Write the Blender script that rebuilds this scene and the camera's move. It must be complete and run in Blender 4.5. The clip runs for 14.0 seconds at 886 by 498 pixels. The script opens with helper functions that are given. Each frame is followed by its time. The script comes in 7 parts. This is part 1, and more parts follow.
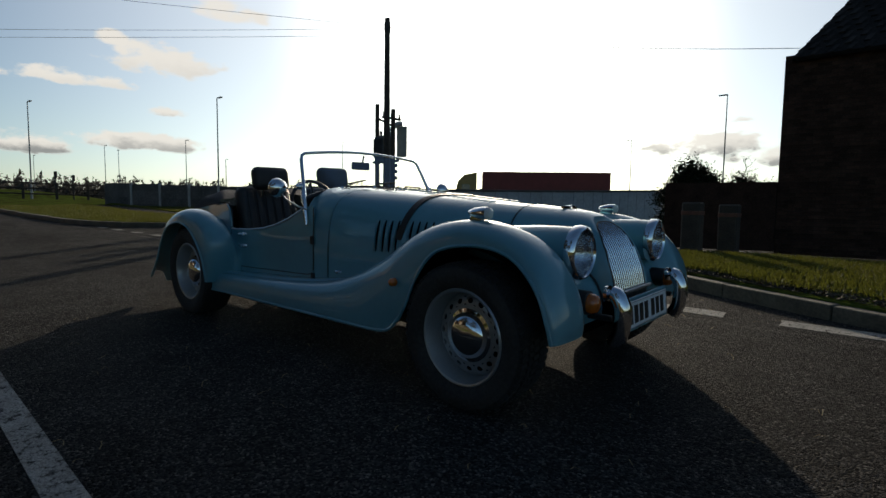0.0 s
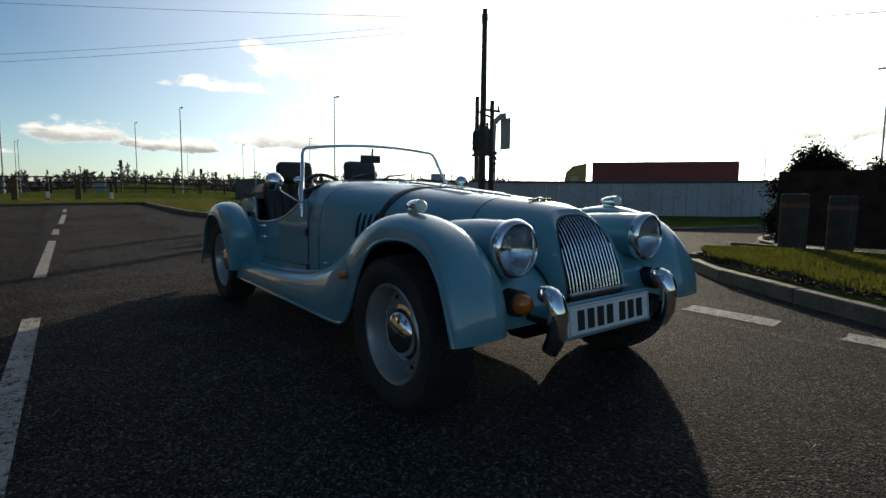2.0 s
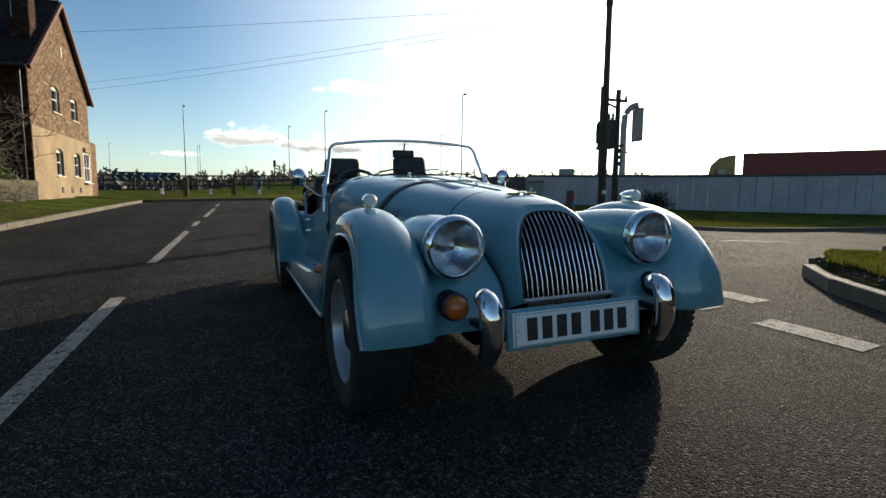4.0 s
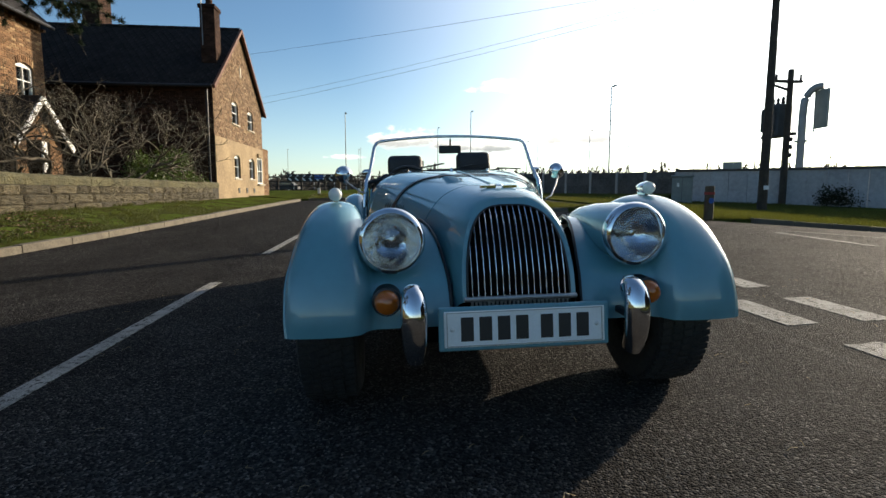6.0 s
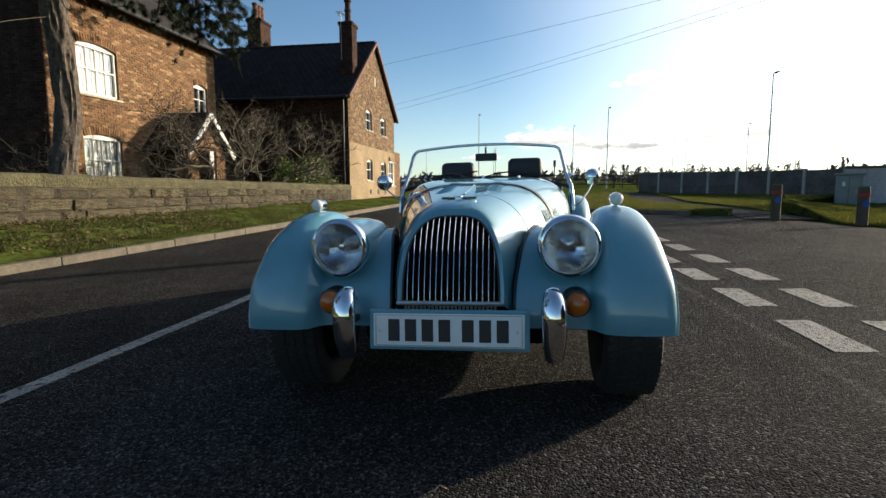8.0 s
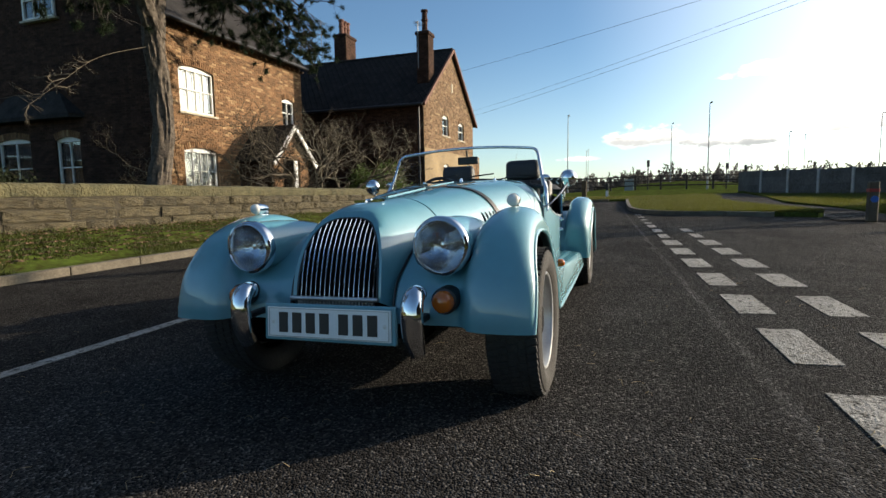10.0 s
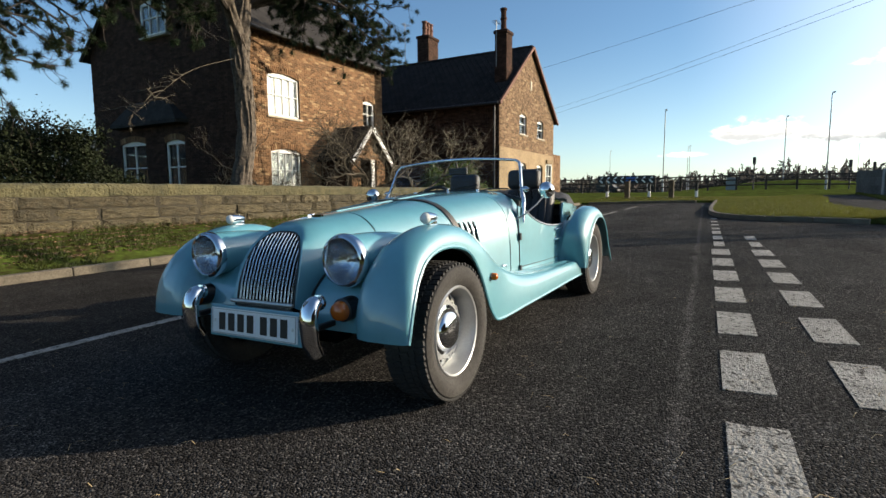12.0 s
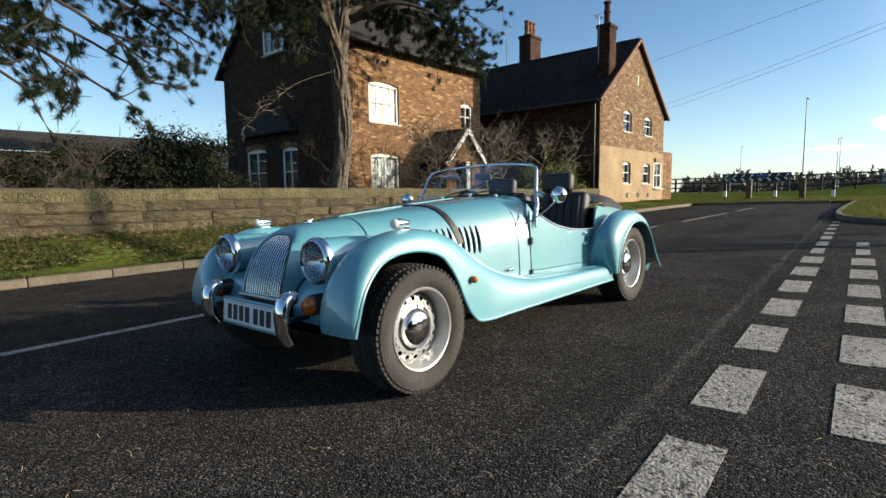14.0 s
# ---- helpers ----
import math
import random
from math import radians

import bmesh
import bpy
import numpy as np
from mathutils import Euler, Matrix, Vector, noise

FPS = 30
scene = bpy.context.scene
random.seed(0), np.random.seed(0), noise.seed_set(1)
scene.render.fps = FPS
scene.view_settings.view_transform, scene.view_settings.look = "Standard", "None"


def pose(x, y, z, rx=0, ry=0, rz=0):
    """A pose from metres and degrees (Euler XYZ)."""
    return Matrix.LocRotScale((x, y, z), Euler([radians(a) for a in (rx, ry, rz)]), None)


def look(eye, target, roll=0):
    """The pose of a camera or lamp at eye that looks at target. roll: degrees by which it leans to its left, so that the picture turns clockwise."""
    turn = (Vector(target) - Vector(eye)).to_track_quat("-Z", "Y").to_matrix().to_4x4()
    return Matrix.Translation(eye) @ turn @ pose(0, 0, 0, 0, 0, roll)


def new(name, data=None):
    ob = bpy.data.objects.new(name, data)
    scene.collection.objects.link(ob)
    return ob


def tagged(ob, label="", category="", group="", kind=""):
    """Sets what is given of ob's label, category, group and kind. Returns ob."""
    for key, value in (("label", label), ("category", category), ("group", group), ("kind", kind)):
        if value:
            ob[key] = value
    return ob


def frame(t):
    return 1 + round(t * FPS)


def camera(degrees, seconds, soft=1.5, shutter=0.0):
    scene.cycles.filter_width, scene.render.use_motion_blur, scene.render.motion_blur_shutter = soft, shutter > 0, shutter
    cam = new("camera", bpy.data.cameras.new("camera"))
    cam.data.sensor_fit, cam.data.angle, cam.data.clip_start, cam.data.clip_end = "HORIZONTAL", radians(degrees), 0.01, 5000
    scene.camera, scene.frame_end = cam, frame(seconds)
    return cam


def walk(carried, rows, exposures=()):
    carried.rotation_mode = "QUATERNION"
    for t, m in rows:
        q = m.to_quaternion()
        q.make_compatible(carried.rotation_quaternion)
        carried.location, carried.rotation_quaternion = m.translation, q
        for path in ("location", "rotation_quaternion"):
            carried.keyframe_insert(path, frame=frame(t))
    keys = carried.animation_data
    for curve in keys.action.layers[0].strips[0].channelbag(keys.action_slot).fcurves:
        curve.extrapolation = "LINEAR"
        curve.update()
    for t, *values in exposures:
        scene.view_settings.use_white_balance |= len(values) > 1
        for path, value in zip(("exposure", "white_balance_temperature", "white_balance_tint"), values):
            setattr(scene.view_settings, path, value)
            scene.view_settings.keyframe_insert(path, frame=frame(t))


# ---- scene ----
cam = camera(81.0, 14.0)
PATH = [
    (0, (1.379, -2.401, 0.822), (0.073, -0.895, 0.664), 0.74),
    (0.5, (1.483, -2.241, 0.832), (0.120, -0.787, 0.666), 0.70),
    (1, (1.600, -2.094, 0.838), (0.174, -0.703, 0.667), 0.73),
    (1.5, (1.704, -1.953, 0.845), (0.194, -0.656, 0.663), 0.67),
    (2, (1.811, -1.817, 0.830), (0.216, -0.626, 0.639), 0.59),
    (2.5, (1.882, -1.660, 0.830), (0.213, -0.576, 0.630), 0.50),
    (3, (1.937, -1.477, 0.828), (0.194, -0.518, 0.621), 0.41),
    (3.2, (1.965, -1.418, 0.831), (0.200, -0.501, 0.623), 0.46),
    (5.3, (2.134, -0.686, 0.824), (0.195, -0.249, 0.606), 0.19),
    (5.5, (2.144, -0.618, 0.818), (0.192, -0.242, 0.599), 0.16),
    (6, (2.181, -0.454, 0.815), (0.205, -0.246, 0.594), 0.02),
    (6.5, (2.220, -0.300, 0.816), (0.233, -0.268, 0.595), -0.03),
    (7, (2.279, -0.137, 0.829), (0.294, -0.251, 0.610), -0.10),
    (7.5, (2.313, 0.044, 0.842), (0.337, -0.171, 0.623), -0.12),
    (8, (2.317, 0.255, 0.862), (0.354, -0.054, 0.641), -0.15),
    (8.5, (2.315, 0.455, 0.871), (0.365, 0.070, 0.651), -0.16),
    (8.7, (2.292, 0.542, 0.847), (0.349, 0.114, 0.640), -0.68),
    (10.8, (2.201, 1.357, 0.860), (0.374, 0.573, 0.641), -0.33),
    (11, (2.182, 1.436, 0.868), (0.371, 0.615, 0.651), -0.33),
    (11.5, (2.145, 1.621, 0.905), (0.375, 0.715, 0.692), -0.36),
    (12, (2.086, 1.811, 0.938), (0.349, 0.843, 0.726), -0.41),
    (12.5, (2.014, 1.980, 0.967), (0.313, 0.949, 0.755), -0.52),
    (13, (1.940, 2.142, 0.964), (0.295, 1.024, 0.752), -0.61),
    (13.5, (1.887, 2.284, 0.961), (0.310, 1.073, 0.751), -0.67),
    (14, (1.833, 2.445, 0.966), (0.340, 1.130, 0.759), -0.71),
]
EXPOSURES = [(0.0, -0.58, 7250, 9), (1.5, -0.22, 7250, 9), (3.0, 0.16, 7250, 9), (7.0, 0.50, 7300, 10), (11.0, 0.56, 7200, 10), (14.0, 0.68, 7100, 10)]
walk(cam, [(t, look(eye, target, roll)) for t, eye, target, roll in PATH], EXPOSURES)

# ---- world, sun ----
SUN_AZ, SUN_EL = 125.5, 15.5
SKY_STRENGTH, HAZE, AUREOLE = 0.070, 15.0, 30.0
# cumulus: bearing, height, half-width, half-height (degrees), how grey their undersides are
CLOUDS = [
    (159.0, 13.0, 5.0, 1.9, 0.15), (166.0, 10.8, 5.0, 0.9, 0.1), (163.0, 14.6, 1.4, 0.8, 0.0), (153.0, 18.2, 3.6, 1.2, 0.0), (158.5, 8.6, 2.0, 0.6, 0.5),
    (178.5, 5.6, 4.0, 1.6, 0.75), (170.0, 4.9, 5.2, 1.25, 0.95), (161.0, 5.6, 7.0, 1.1, 0.7), (-178.8, 5.8, 1.7, 0.6, 0.7), (-175.0, 3.6, 2.6, 0.4, 0.5),
    (104.0, 6.2, 5.5, 1.8, 0.9), (97.0, 5.0, 6.0, 1.5, 0.9), (101.5, 8.6, 2.6, 0.5, 0.3),
]
sun_dir = Vector((math.cos(radians(SUN_AZ)) * math.cos(radians(SUN_EL)), math.sin(radians(SUN_AZ)) * math.cos(radians(SUN_EL)), math.sin(radians(SUN_EL))))
sun_lamp = bpy.data.lights.new("sun", "SUN")
sun_lamp.energy, sun_lamp.angle, sun_lamp.color = 5.0, radians(0.6), (1.0, 0.90, 0.76)
sun_ob = new("sun", sun_lamp)
sun_ob.matrix_world = look((0, 0, 0), -sun_dir)
sun_ob.location = (-30, 30, 25)


def make_world():
    w = bpy.data.worlds.new("sky")
    scene.world = w
    w.use_nodes = True
    nt = w.node_tree
    nt.nodes.clear()
    L = nt.links.new

    def N(kind, **put):
        n = nt.nodes.new(kind)
        for k, v in put.items():
            n.inputs[k].default_value = v
        return n

    def math_node(op, a, b, clamp=False):
        n = nt.nodes.new("ShaderNodeMath")
        n.operation, n.use_clamp = op, clamp
        for i, v in enumerate((a, b)):
            if isinstance(v, (int, float)):
                n.inputs[i].default_value = v
            else:
                L(v, n.inputs[i])
        return n.outputs[0]

    def ramp(v, a, b, lo=0.0, hi=1.0, smooth=True):
        n = nt.nodes.new("ShaderNodeMapRange")
        n.interpolation_type = "SMOOTHSTEP" if smooth else "LINEAR"
        n.inputs["From Min"].default_value, n.inputs["From Max"].default_value = a, b
        n.inputs["To Min"].default_value, n.inputs["To Max"].default_value = lo, hi
        L(v, n.inputs["Value"])
        return n.outputs[0]

    out = N("ShaderNodeOutputWorld")
    bg = N("ShaderNodeBackground", Strength=SKY_STRENGTH)
    sky = nt.nodes.new("ShaderNodeTexSky")
    sky.sky_type, sky.sun_disc = "NISHITA", False
    sky.sun_elevation, sky.sun_rotation = radians(SUN_EL), radians(90 - SUN_AZ)
    sky.air_density, sky.dust_density, sky.ozone_density = 1.0, 0.6, 2.4
    tc = nt.nodes.new("ShaderNodeTexCoord")
    nrm = nt.nodes.new("ShaderNodeVectorMath")
    nrm.operation = "NORMALIZE"
    L(tc.outputs["Generated"], nrm.inputs[0])
    sep = nt.nodes.new("ShaderNodeSeparateXYZ")
    L(nrm.outputs[0], sep.inputs[0])
    up = sep.outputs["Z"]

    def toward(az, el):
        d = nt.nodes.new("ShaderNodeVectorMath")
        d.operation = "DOT_PRODUCT"
        L(nrm.outputs[0], d.inputs[0])
        d.inputs[1].default_value = (math.cos(radians(az)) * math.cos(radians(el)), math.sin(radians(az)) * math.cos(radians(el)), math.sin(radians(el)))
        return d.outputs["Value"]

    # cumulus: ragged heaps at their bearings, white on top and grey below
    def combo(sock, vec):
        n = nt.nodes.new("ShaderNodeVectorMath")
        n.operation = "DOT_PRODUCT"
        L(sock, n.inputs[0])
        n.inputs[1].default_value = vec
        return n.outputs["Value"]

    mp = N("ShaderNodeMapping", Scale=(1.0, 1.0, 2.0), Location=(0.31, 0.12, 0.0))
    L(nrm.outputs[0], mp.inputs[0])
    nz = N("ShaderNodeTexNoise", Scale=17.0, Detail=9.0, Roughness=0.58)
    L(mp.outputs[0], nz.inputs["Vector"])
    ragged = math_node("MULTIPLY", math_node("SUBTRACT", nz.outputs["Fac"], 0.5), 4.6)
    fac, shade = None, None
    for az, el, hw, hh, grey in CLOUDS:
        a, e = radians(az), radians(el)
        across = math_node("MULTIPLY", combo(nrm.outputs[0], (-math.sin(a), math.cos(a), 0.0)), 1 / math.sin(radians(hw)))
        rise = math_node("MULTIPLY", math_node("SUBTRACT", up, math.sin(e)), 1 / math.sin(radians(hh)))
        ahead = ramp(combo(nrm.outputs[0], (math.cos(a), math.sin(a), 0.0)), 0.5, 0.7)
        # flat undersides: the lower half falls off faster
        low_half = math_node("MULTIPLY", math_node("MINIMUM", rise, 0.0), 1.7)
        tall = math_node("ADD", math_node("MAXIMUM", rise, 0.0), low_half)
        d2 = math_node("ADD", math_node("MULTIPLY", across, across), math_node("MULTIPLY", tall, tall))
        body = math_node("ADD", math_node("SUBTRACT", 1.0, d2), ragged)
        one = math_node("MULTIPLY", ramp(body, -0.05, 0.8), ahead)
        dim = math_node("MULTIPLY", math_node("MULTIPLY", one, grey), ramp(math_node("SUBTRACT", rise, math_node("MULTIPLY", ragged, 0.5)), 0.35, -0.55))
        fac = one if fac is None else math_node("MAXIMUM", fac, one)
        shade = dim if shade is None else math_node("MAXIMUM", shade, dim)
    fac = math_node("MULTIPLY", fac, 0.92, True)
    ccol = nt.nodes.new("ShaderNodeMixRGB")
    ccol.inputs["Color1"].default_value = (17.0, 17.0, 17.0, 1)
    ccol.inputs["Color2"].default_value = (5.0, 5.3, 5.8, 1)
    L(shade, ccol.inputs["Fac"])
    mix = nt.nodes.new("ShaderNodeMixRGB")
    L(fac, mix.inputs["Fac"])
    low = nt.nodes.new("ShaderNodeMixRGB")
    low.blend_type = "ADD"
    low.inputs["Color2"].default_value = (3.0, 3.1, 3.4, 1)
    L(math_node("POWER", ramp(up, 0.30, 0.0, smooth=False), 2.0), low.inputs["Fac"])
    clear = nt.nodes.new("ShaderNodeMixRGB")
    clear.blend_type = "MULTIPLY"
    clear.inputs["Fac"].default_value = 1.0
    clear.inputs["Color2"].default_value = (1.18, 1.52, 1.80, 1)
    L(sky.outputs[0], clear.inputs["Color1"])
    L(clear.outputs[0], low.inputs["Color1"])
    L(ccol.outputs[0], mix.inputs["Color2"])
    # thin bright haze that the low sun lights round itself
    haze = nt.nodes.new("ShaderNodeMixRGB")
    haze.blend_type = "ADD"
    haze.inputs["Color2"].default_value = (HAZE, HAZE * 0.985, HAZE * 0.95, 1)
    near_sun = toward(SUN_AZ, SUN_EL)
    g = math_node("POWER", ramp(near_sun, math.cos(radians(58)), math.cos(radians(3)), smooth=False), 1.6)
    L(g, haze.inputs["Fac"])
    L(low.outputs[0], haze.inputs["Color1"])
    L(haze.outputs[0], mix.inputs["Color1"])
    aureole = nt.nodes.new("ShaderNodeMixRGB")
    aureole.blend_type = "ADD"
    aureole.inputs["Color2"].default_value = (AUREOLE, AUREOLE * 0.97, AUREOLE * 0.90, 1)
    L(math_node("POWER", ramp(near_sun, math.cos(radians(24)), math.cos(radians(2)), smooth=False), 2.0), aureole.inputs["Fac"])
    L(mix.outputs[0], aureole.inputs["Color1"])
    L(aureole.outputs[0], bg.inputs["Color"])
    L(bg.outputs[0], out.inputs["Surface"])


make_world()

# ---- materials ----


def mat(name, color, rough=0.6, metal=0.0, var=0.12, scale=6.0, bump=0.0, bump_scale=60.0, spec=0.5, coat=0.0, dark=None, alpha_island=0.0, detail=6.0, pale=None, depth=0.02):
    """A principled material whose colour drifts at two scales, with fine relief."""
    m = bpy.data.materials.new(name)
    m.use_nodes = True
    nt = m.node_tree
    b = nt.nodes["Principled BSDF"]
    b.inputs["Roughness"].default_value, b.inputs["Metallic"].default_value = rough, metal
    b.inputs["Specular IOR Level"].default_value = spec
    if coat:
        b.inputs["Coat Weight"].default_value, b.inputs["Coat Roughness"].default_value = coat, 0.04
    tc = nt.nodes.new("ShaderNodeTexCoord")
    n1 = nt.nodes.new("ShaderNodeTexNoise")
    n1.inputs["Scale"].default_value, n1.inputs["Detail"].default_value = scale, detail
    n2 = nt.nodes.new("ShaderNodeTexNoise")
    n2.inputs["Scale"].default_value, n2.inputs["Detail"].default_value = scale * 9, 4.0
    for n in (n1, n2):
        nt.links.new(tc.outputs["Object"], n.inputs["Vector"])
    add = nt.nodes.new("ShaderNodeMath")
    add.operation = "ADD"
    nt.links.new(n1.outputs["Fac"], add.inputs[0])
    nt.links.new(n2.outputs["Fac"], add.inputs[1])
    mr = nt.nodes.new("ShaderNodeMapRange")
    mr.inputs["From Min"].default_value, mr.inputs["From Max"].default_value = 0.7, 1.3
    nt.links.new(add.outputs[0], mr.inputs["Value"])
    mix = nt.nodes.new("ShaderNodeMixRGB")
    d = dark or [c * (1 - 2 * var) for c in color]
    mix.inputs["Color1"].default_value = (*d, 1)
    mix.inputs["Color2"].default_value = (*[min(1, c * (1 + var)) for c in color], 1)
    nt.links.new(mr.outputs[0], mix.inputs["Fac"])
    last = mix.outputs[0]
    if alpha_island:
        inf = nt.nodes.new("ShaderNodeObjectInfo")
        geo = nt.nodes.new("ShaderNodeNewGeometry")
        sm = nt.nodes.new("ShaderNodeMath")
        sm.operation = "ADD"
        nt.links.new(inf.outputs["Random"], sm.inputs[0])
        nt.links.new(geo.outputs["Random Per Island"], sm.inputs[1])
        fr = nt.nodes.new("ShaderNodeMath")
        fr.operation = "FRACT"
        nt.links.new(sm.outputs[0], fr.inputs[0])
        hv = nt.nodes.new("ShaderNodeHueSaturation")
        r2 = nt.nodes.new("ShaderNodeMapRange")
        r2.inputs["To Min"].default_value, r2.inputs["To Max"].default_value = 1 - alpha_island, 1 + alpha_island
        nt.links.new(fr.outputs[0], r2.inputs["Value"])
        nt.links.new(r2.outputs[0], hv.inputs["Value"])
        nt.links.new(last, hv.inputs["Color"])
        last = hv.outputs[0]
        if pale:
            sc = nt.nodes.new("ShaderNodeMath")
            sc.operation = "MULTIPLY"
            sc.inputs[1].default_value = 37.0
            nt.links.new(fr.outputs[0], sc.inputs[0])
            f2 = nt.nodes.new("ShaderNodeMath")
            f2.operation = "FRACT"
            nt.links.new(sc.outputs[0], f2.inputs[0])
            gt = nt.nodes.new("ShaderNodeMapRange")
            gt.inputs["From Min"].default_value, gt.inputs["From Max"].default_value = 0.86, 0.97
            gt.inputs["To Max"].default_value = 0.8
            nt.links.new(f2.outputs[0], gt.inputs["Value"])
            pm = nt.nodes.new("ShaderNodeMixRGB")
            pm.inputs["Color2"].default_value = (*pale, 1)
            nt.links.new(gt.outputs[0], pm.inputs["Fac"])
            nt.links.new(last, pm.inputs["Color1"])
            last = pm.outputs[0]
    nt.links.new(last, b.inputs["Base Color"])
    if bump:
        bn = nt.nodes.new("ShaderNodeTexNoise")
        bn.inputs["Scale"].default_value, bn.inputs["Detail"].default_value = bump_scale, 4.0
        nt.links.new(tc.outputs["Object"], bn.inputs["Vector"])
        bp = nt.nodes.new("ShaderNodeBump")
        bp.inputs["Strength"].default_value, bp.inputs["Distance"].default_value = bump, depth
        nt.links.new(bn.outputs["Fac"], bp.inputs["Height"])
        nt.links.new(bp.outputs[0], b.inputs["Normal"])
    return m


def glass_mat(name, tint=(0.9, 0.95, 0.95), clear=0.9, rough=0.0):
    m = bpy.data.materials.new(name)
    m.use_nodes = True
    nt = m.node_tree
    nt.nodes.clear()
    o = nt.nodes.new("ShaderNodeOutputMaterial")
    t = nt.nodes.new("ShaderNodeBsdfTransparent")
    t.inputs[0].default_value = (*tint, 1)
    g = nt.nodes.new("ShaderNodeBsdfGlossy")
    g.inputs["Roughness"].default_value = rough
    fr = nt.nodes.new("ShaderNodeFresnel")
    fr.inputs["IOR"].default_value = 1.45
    ml = nt.nodes.new("ShaderNodeMath")
    ml.operation = "MULTIPLY"
    ml.inputs[1].default_value = clear
    nt.links.new(fr.outputs[0], ml.inputs[0])
    x = nt.nodes.new("ShaderNodeMixShader")
    nt.links.new(ml.outputs[0], x.inputs[0])
    nt.links.new(t.outputs[0], x.inputs[1])
    nt.links.new(g.outputs[0], x.inputs[2])
    nt.links.new(x.outputs[0], o.inputs["Surface"])
    return m


def asphalt_mat():
    """Chip-sealed tarmac: stone chips as relief, pale chips among dark binder, worn stripes and damp patches."""
    m = bpy.data.materials.new("asphalt")
    m.use_nodes = True
    nt = m.node_tree
    b = nt.nodes["Principled BSDF"]
    tc = nt.nodes.new("ShaderNodeTexCoord")
    def tex(kind, scale, detail=None):
        n = nt.nodes.new(kind)
        n.inputs["Scale"].default_value = scale
        if detail is not None:
            n.inputs["Detail"].default_value = detail
        nt.links.new(tc.outputs["Object"], n.inputs["Vector"])
        return n

    def mth(op, a, b):
        n = nt.nodes.new("ShaderNodeMath")
        n.operation = op
        for i, v in enumerate((a, b)):
            if isinstance(v, (int, float)):
                n.inputs[i].default_value = v
            else:
                nt.links.new(v, n.inputs[i])
        return n.outputs[0]

    chips = tex("ShaderNodeTexVoronoi", 120)
    coarse = tex("ShaderNodeTexVoronoi", 47)
    wear = tex("ShaderNodeTexNoise", 0.55, 5)
    patch = tex("ShaderNodeTexNoise", 3.2, 4)
    fine = tex("ShaderNodeTexNoise", 240, 3)
    sep = nt.nodes.new("ShaderNodeSeparateXYZ")
    nt.links.new(tc.outputs["Object"], sep.inputs[0])
    one = nt.nodes.new("ShaderNodeSeparateColor")
    nt.links.new(chips.outputs["Color"], one.inputs[0])
    ramp = nt.nodes.new("ShaderNodeValToRGB")
    e = ramp.color_ramp.elements
    e[0].position, e[0].color = 0.0, (0.019, 0.0178, 0.0168, 1)
    e[1].position, e[1].color = 1.0, (0.22, 0.204, 0.187, 1)
    for at, tone in ((0.45, 0.043), (0.75, 0.070), (0.92, 0.115)):
        e.new(at).color = (tone, tone * 0.94, tone * 0.88, 1)
    nt.links.new(one.outputs[0], ramp.inputs["Fac"])

    def span(v, a, b, lo, hi):
        n = nt.nodes.new("ShaderNodeMapRange")
        for k, q in (("From Min", a), ("From Max", b), ("To Min", lo), ("To Max", hi)):
            n.inputs[k].default_value = q
        nt.links.new(v, n.inputs["Value"])
        return n.outputs[0]

    # the older lane on the house side is darker; a pale worn seam runs beside the dashes
    lane = span(sep.outputs["Y"], -2.06, -1.98, 0.80, 1.0)
    run = mth("SUBTRACT", sep.outputs["Y"], mth("ADD", mth("MULTIPLY", sep.outputs["X"], 0.042), 1.66))
    run = mth("ABSOLUTE", mth("ADD", run, mth("MULTIPLY", mth("SUBTRACT", patch.outputs["Fac"], 0.5), 0.10)), 0.0)
    seam = span(mth("ADD", run, mth("MULTIPLY", fine.outputs["Fac"], 0.03)), 0.02, 0.06, 1.7, 1.0)
    # tyre tracks along the road, polished a little paler
    track = mth("ABSOLUTE", mth("SINE", mth("MULTIPLY", mth("ADD", sep.outputs["Y"], mth("MULTIPLY", wear.outputs["Fac"], 0.5)), 1.75), 0.0), 0.0)
    track = span(track, 0.0, 1.0, 0.90, 1.10)
    stain = span(mth("ADD", wear.outputs["Fac"], patch.outputs["Fac"]), 0.65, 1.35, 0.66, 1.30)
    tone = mth("MULTIPLY", mth("MULTIPLY", lane, seam), mth("MULTIPLY", track, stain))
    mul = nt.nodes.new("ShaderNodeMixRGB")
    mul.blend_type = "MULTIPLY"
    mul.inputs["Fac"].default_value = 1.0
    nt.links.new(ramp.outputs[0], mul.inputs["Color1"])
    nt.links.new(tone, mul.inputs["Color2"])
    nt.links.new(mul.outputs[0], b.inputs["Base Color"])
    b.inputs["Roughness"].default_value = 0.85
    b.inputs["Specular IOR Level"].default_value = 0.03
    b.inputs["Diffuse Roughness"].default_value = 0.25
    level = mth("MULTIPLY", one.outputs[1], 0.55)
    rise = mth("ADD", mth("MULTIPLY", chips.outputs["Distance"], -0.9), mth("MULTIPLY", coarse.outputs["Distance"], -0.4))
    rise = mth("ADD", mth("ADD", rise, level), mth("MULTIPLY", fine.outputs["Fac"], 0.22))
    bp = nt.nodes.new("ShaderNodeBump")
    bp.inputs["Strength"].default_value, bp.inputs["Distance"].default_value = 1.0, 0.024
    nt.links.new(rise, bp.inputs["Height"])
    nt.links.new(bp.outputs[0], b.inputs["Normal"])
    return m


M = {}


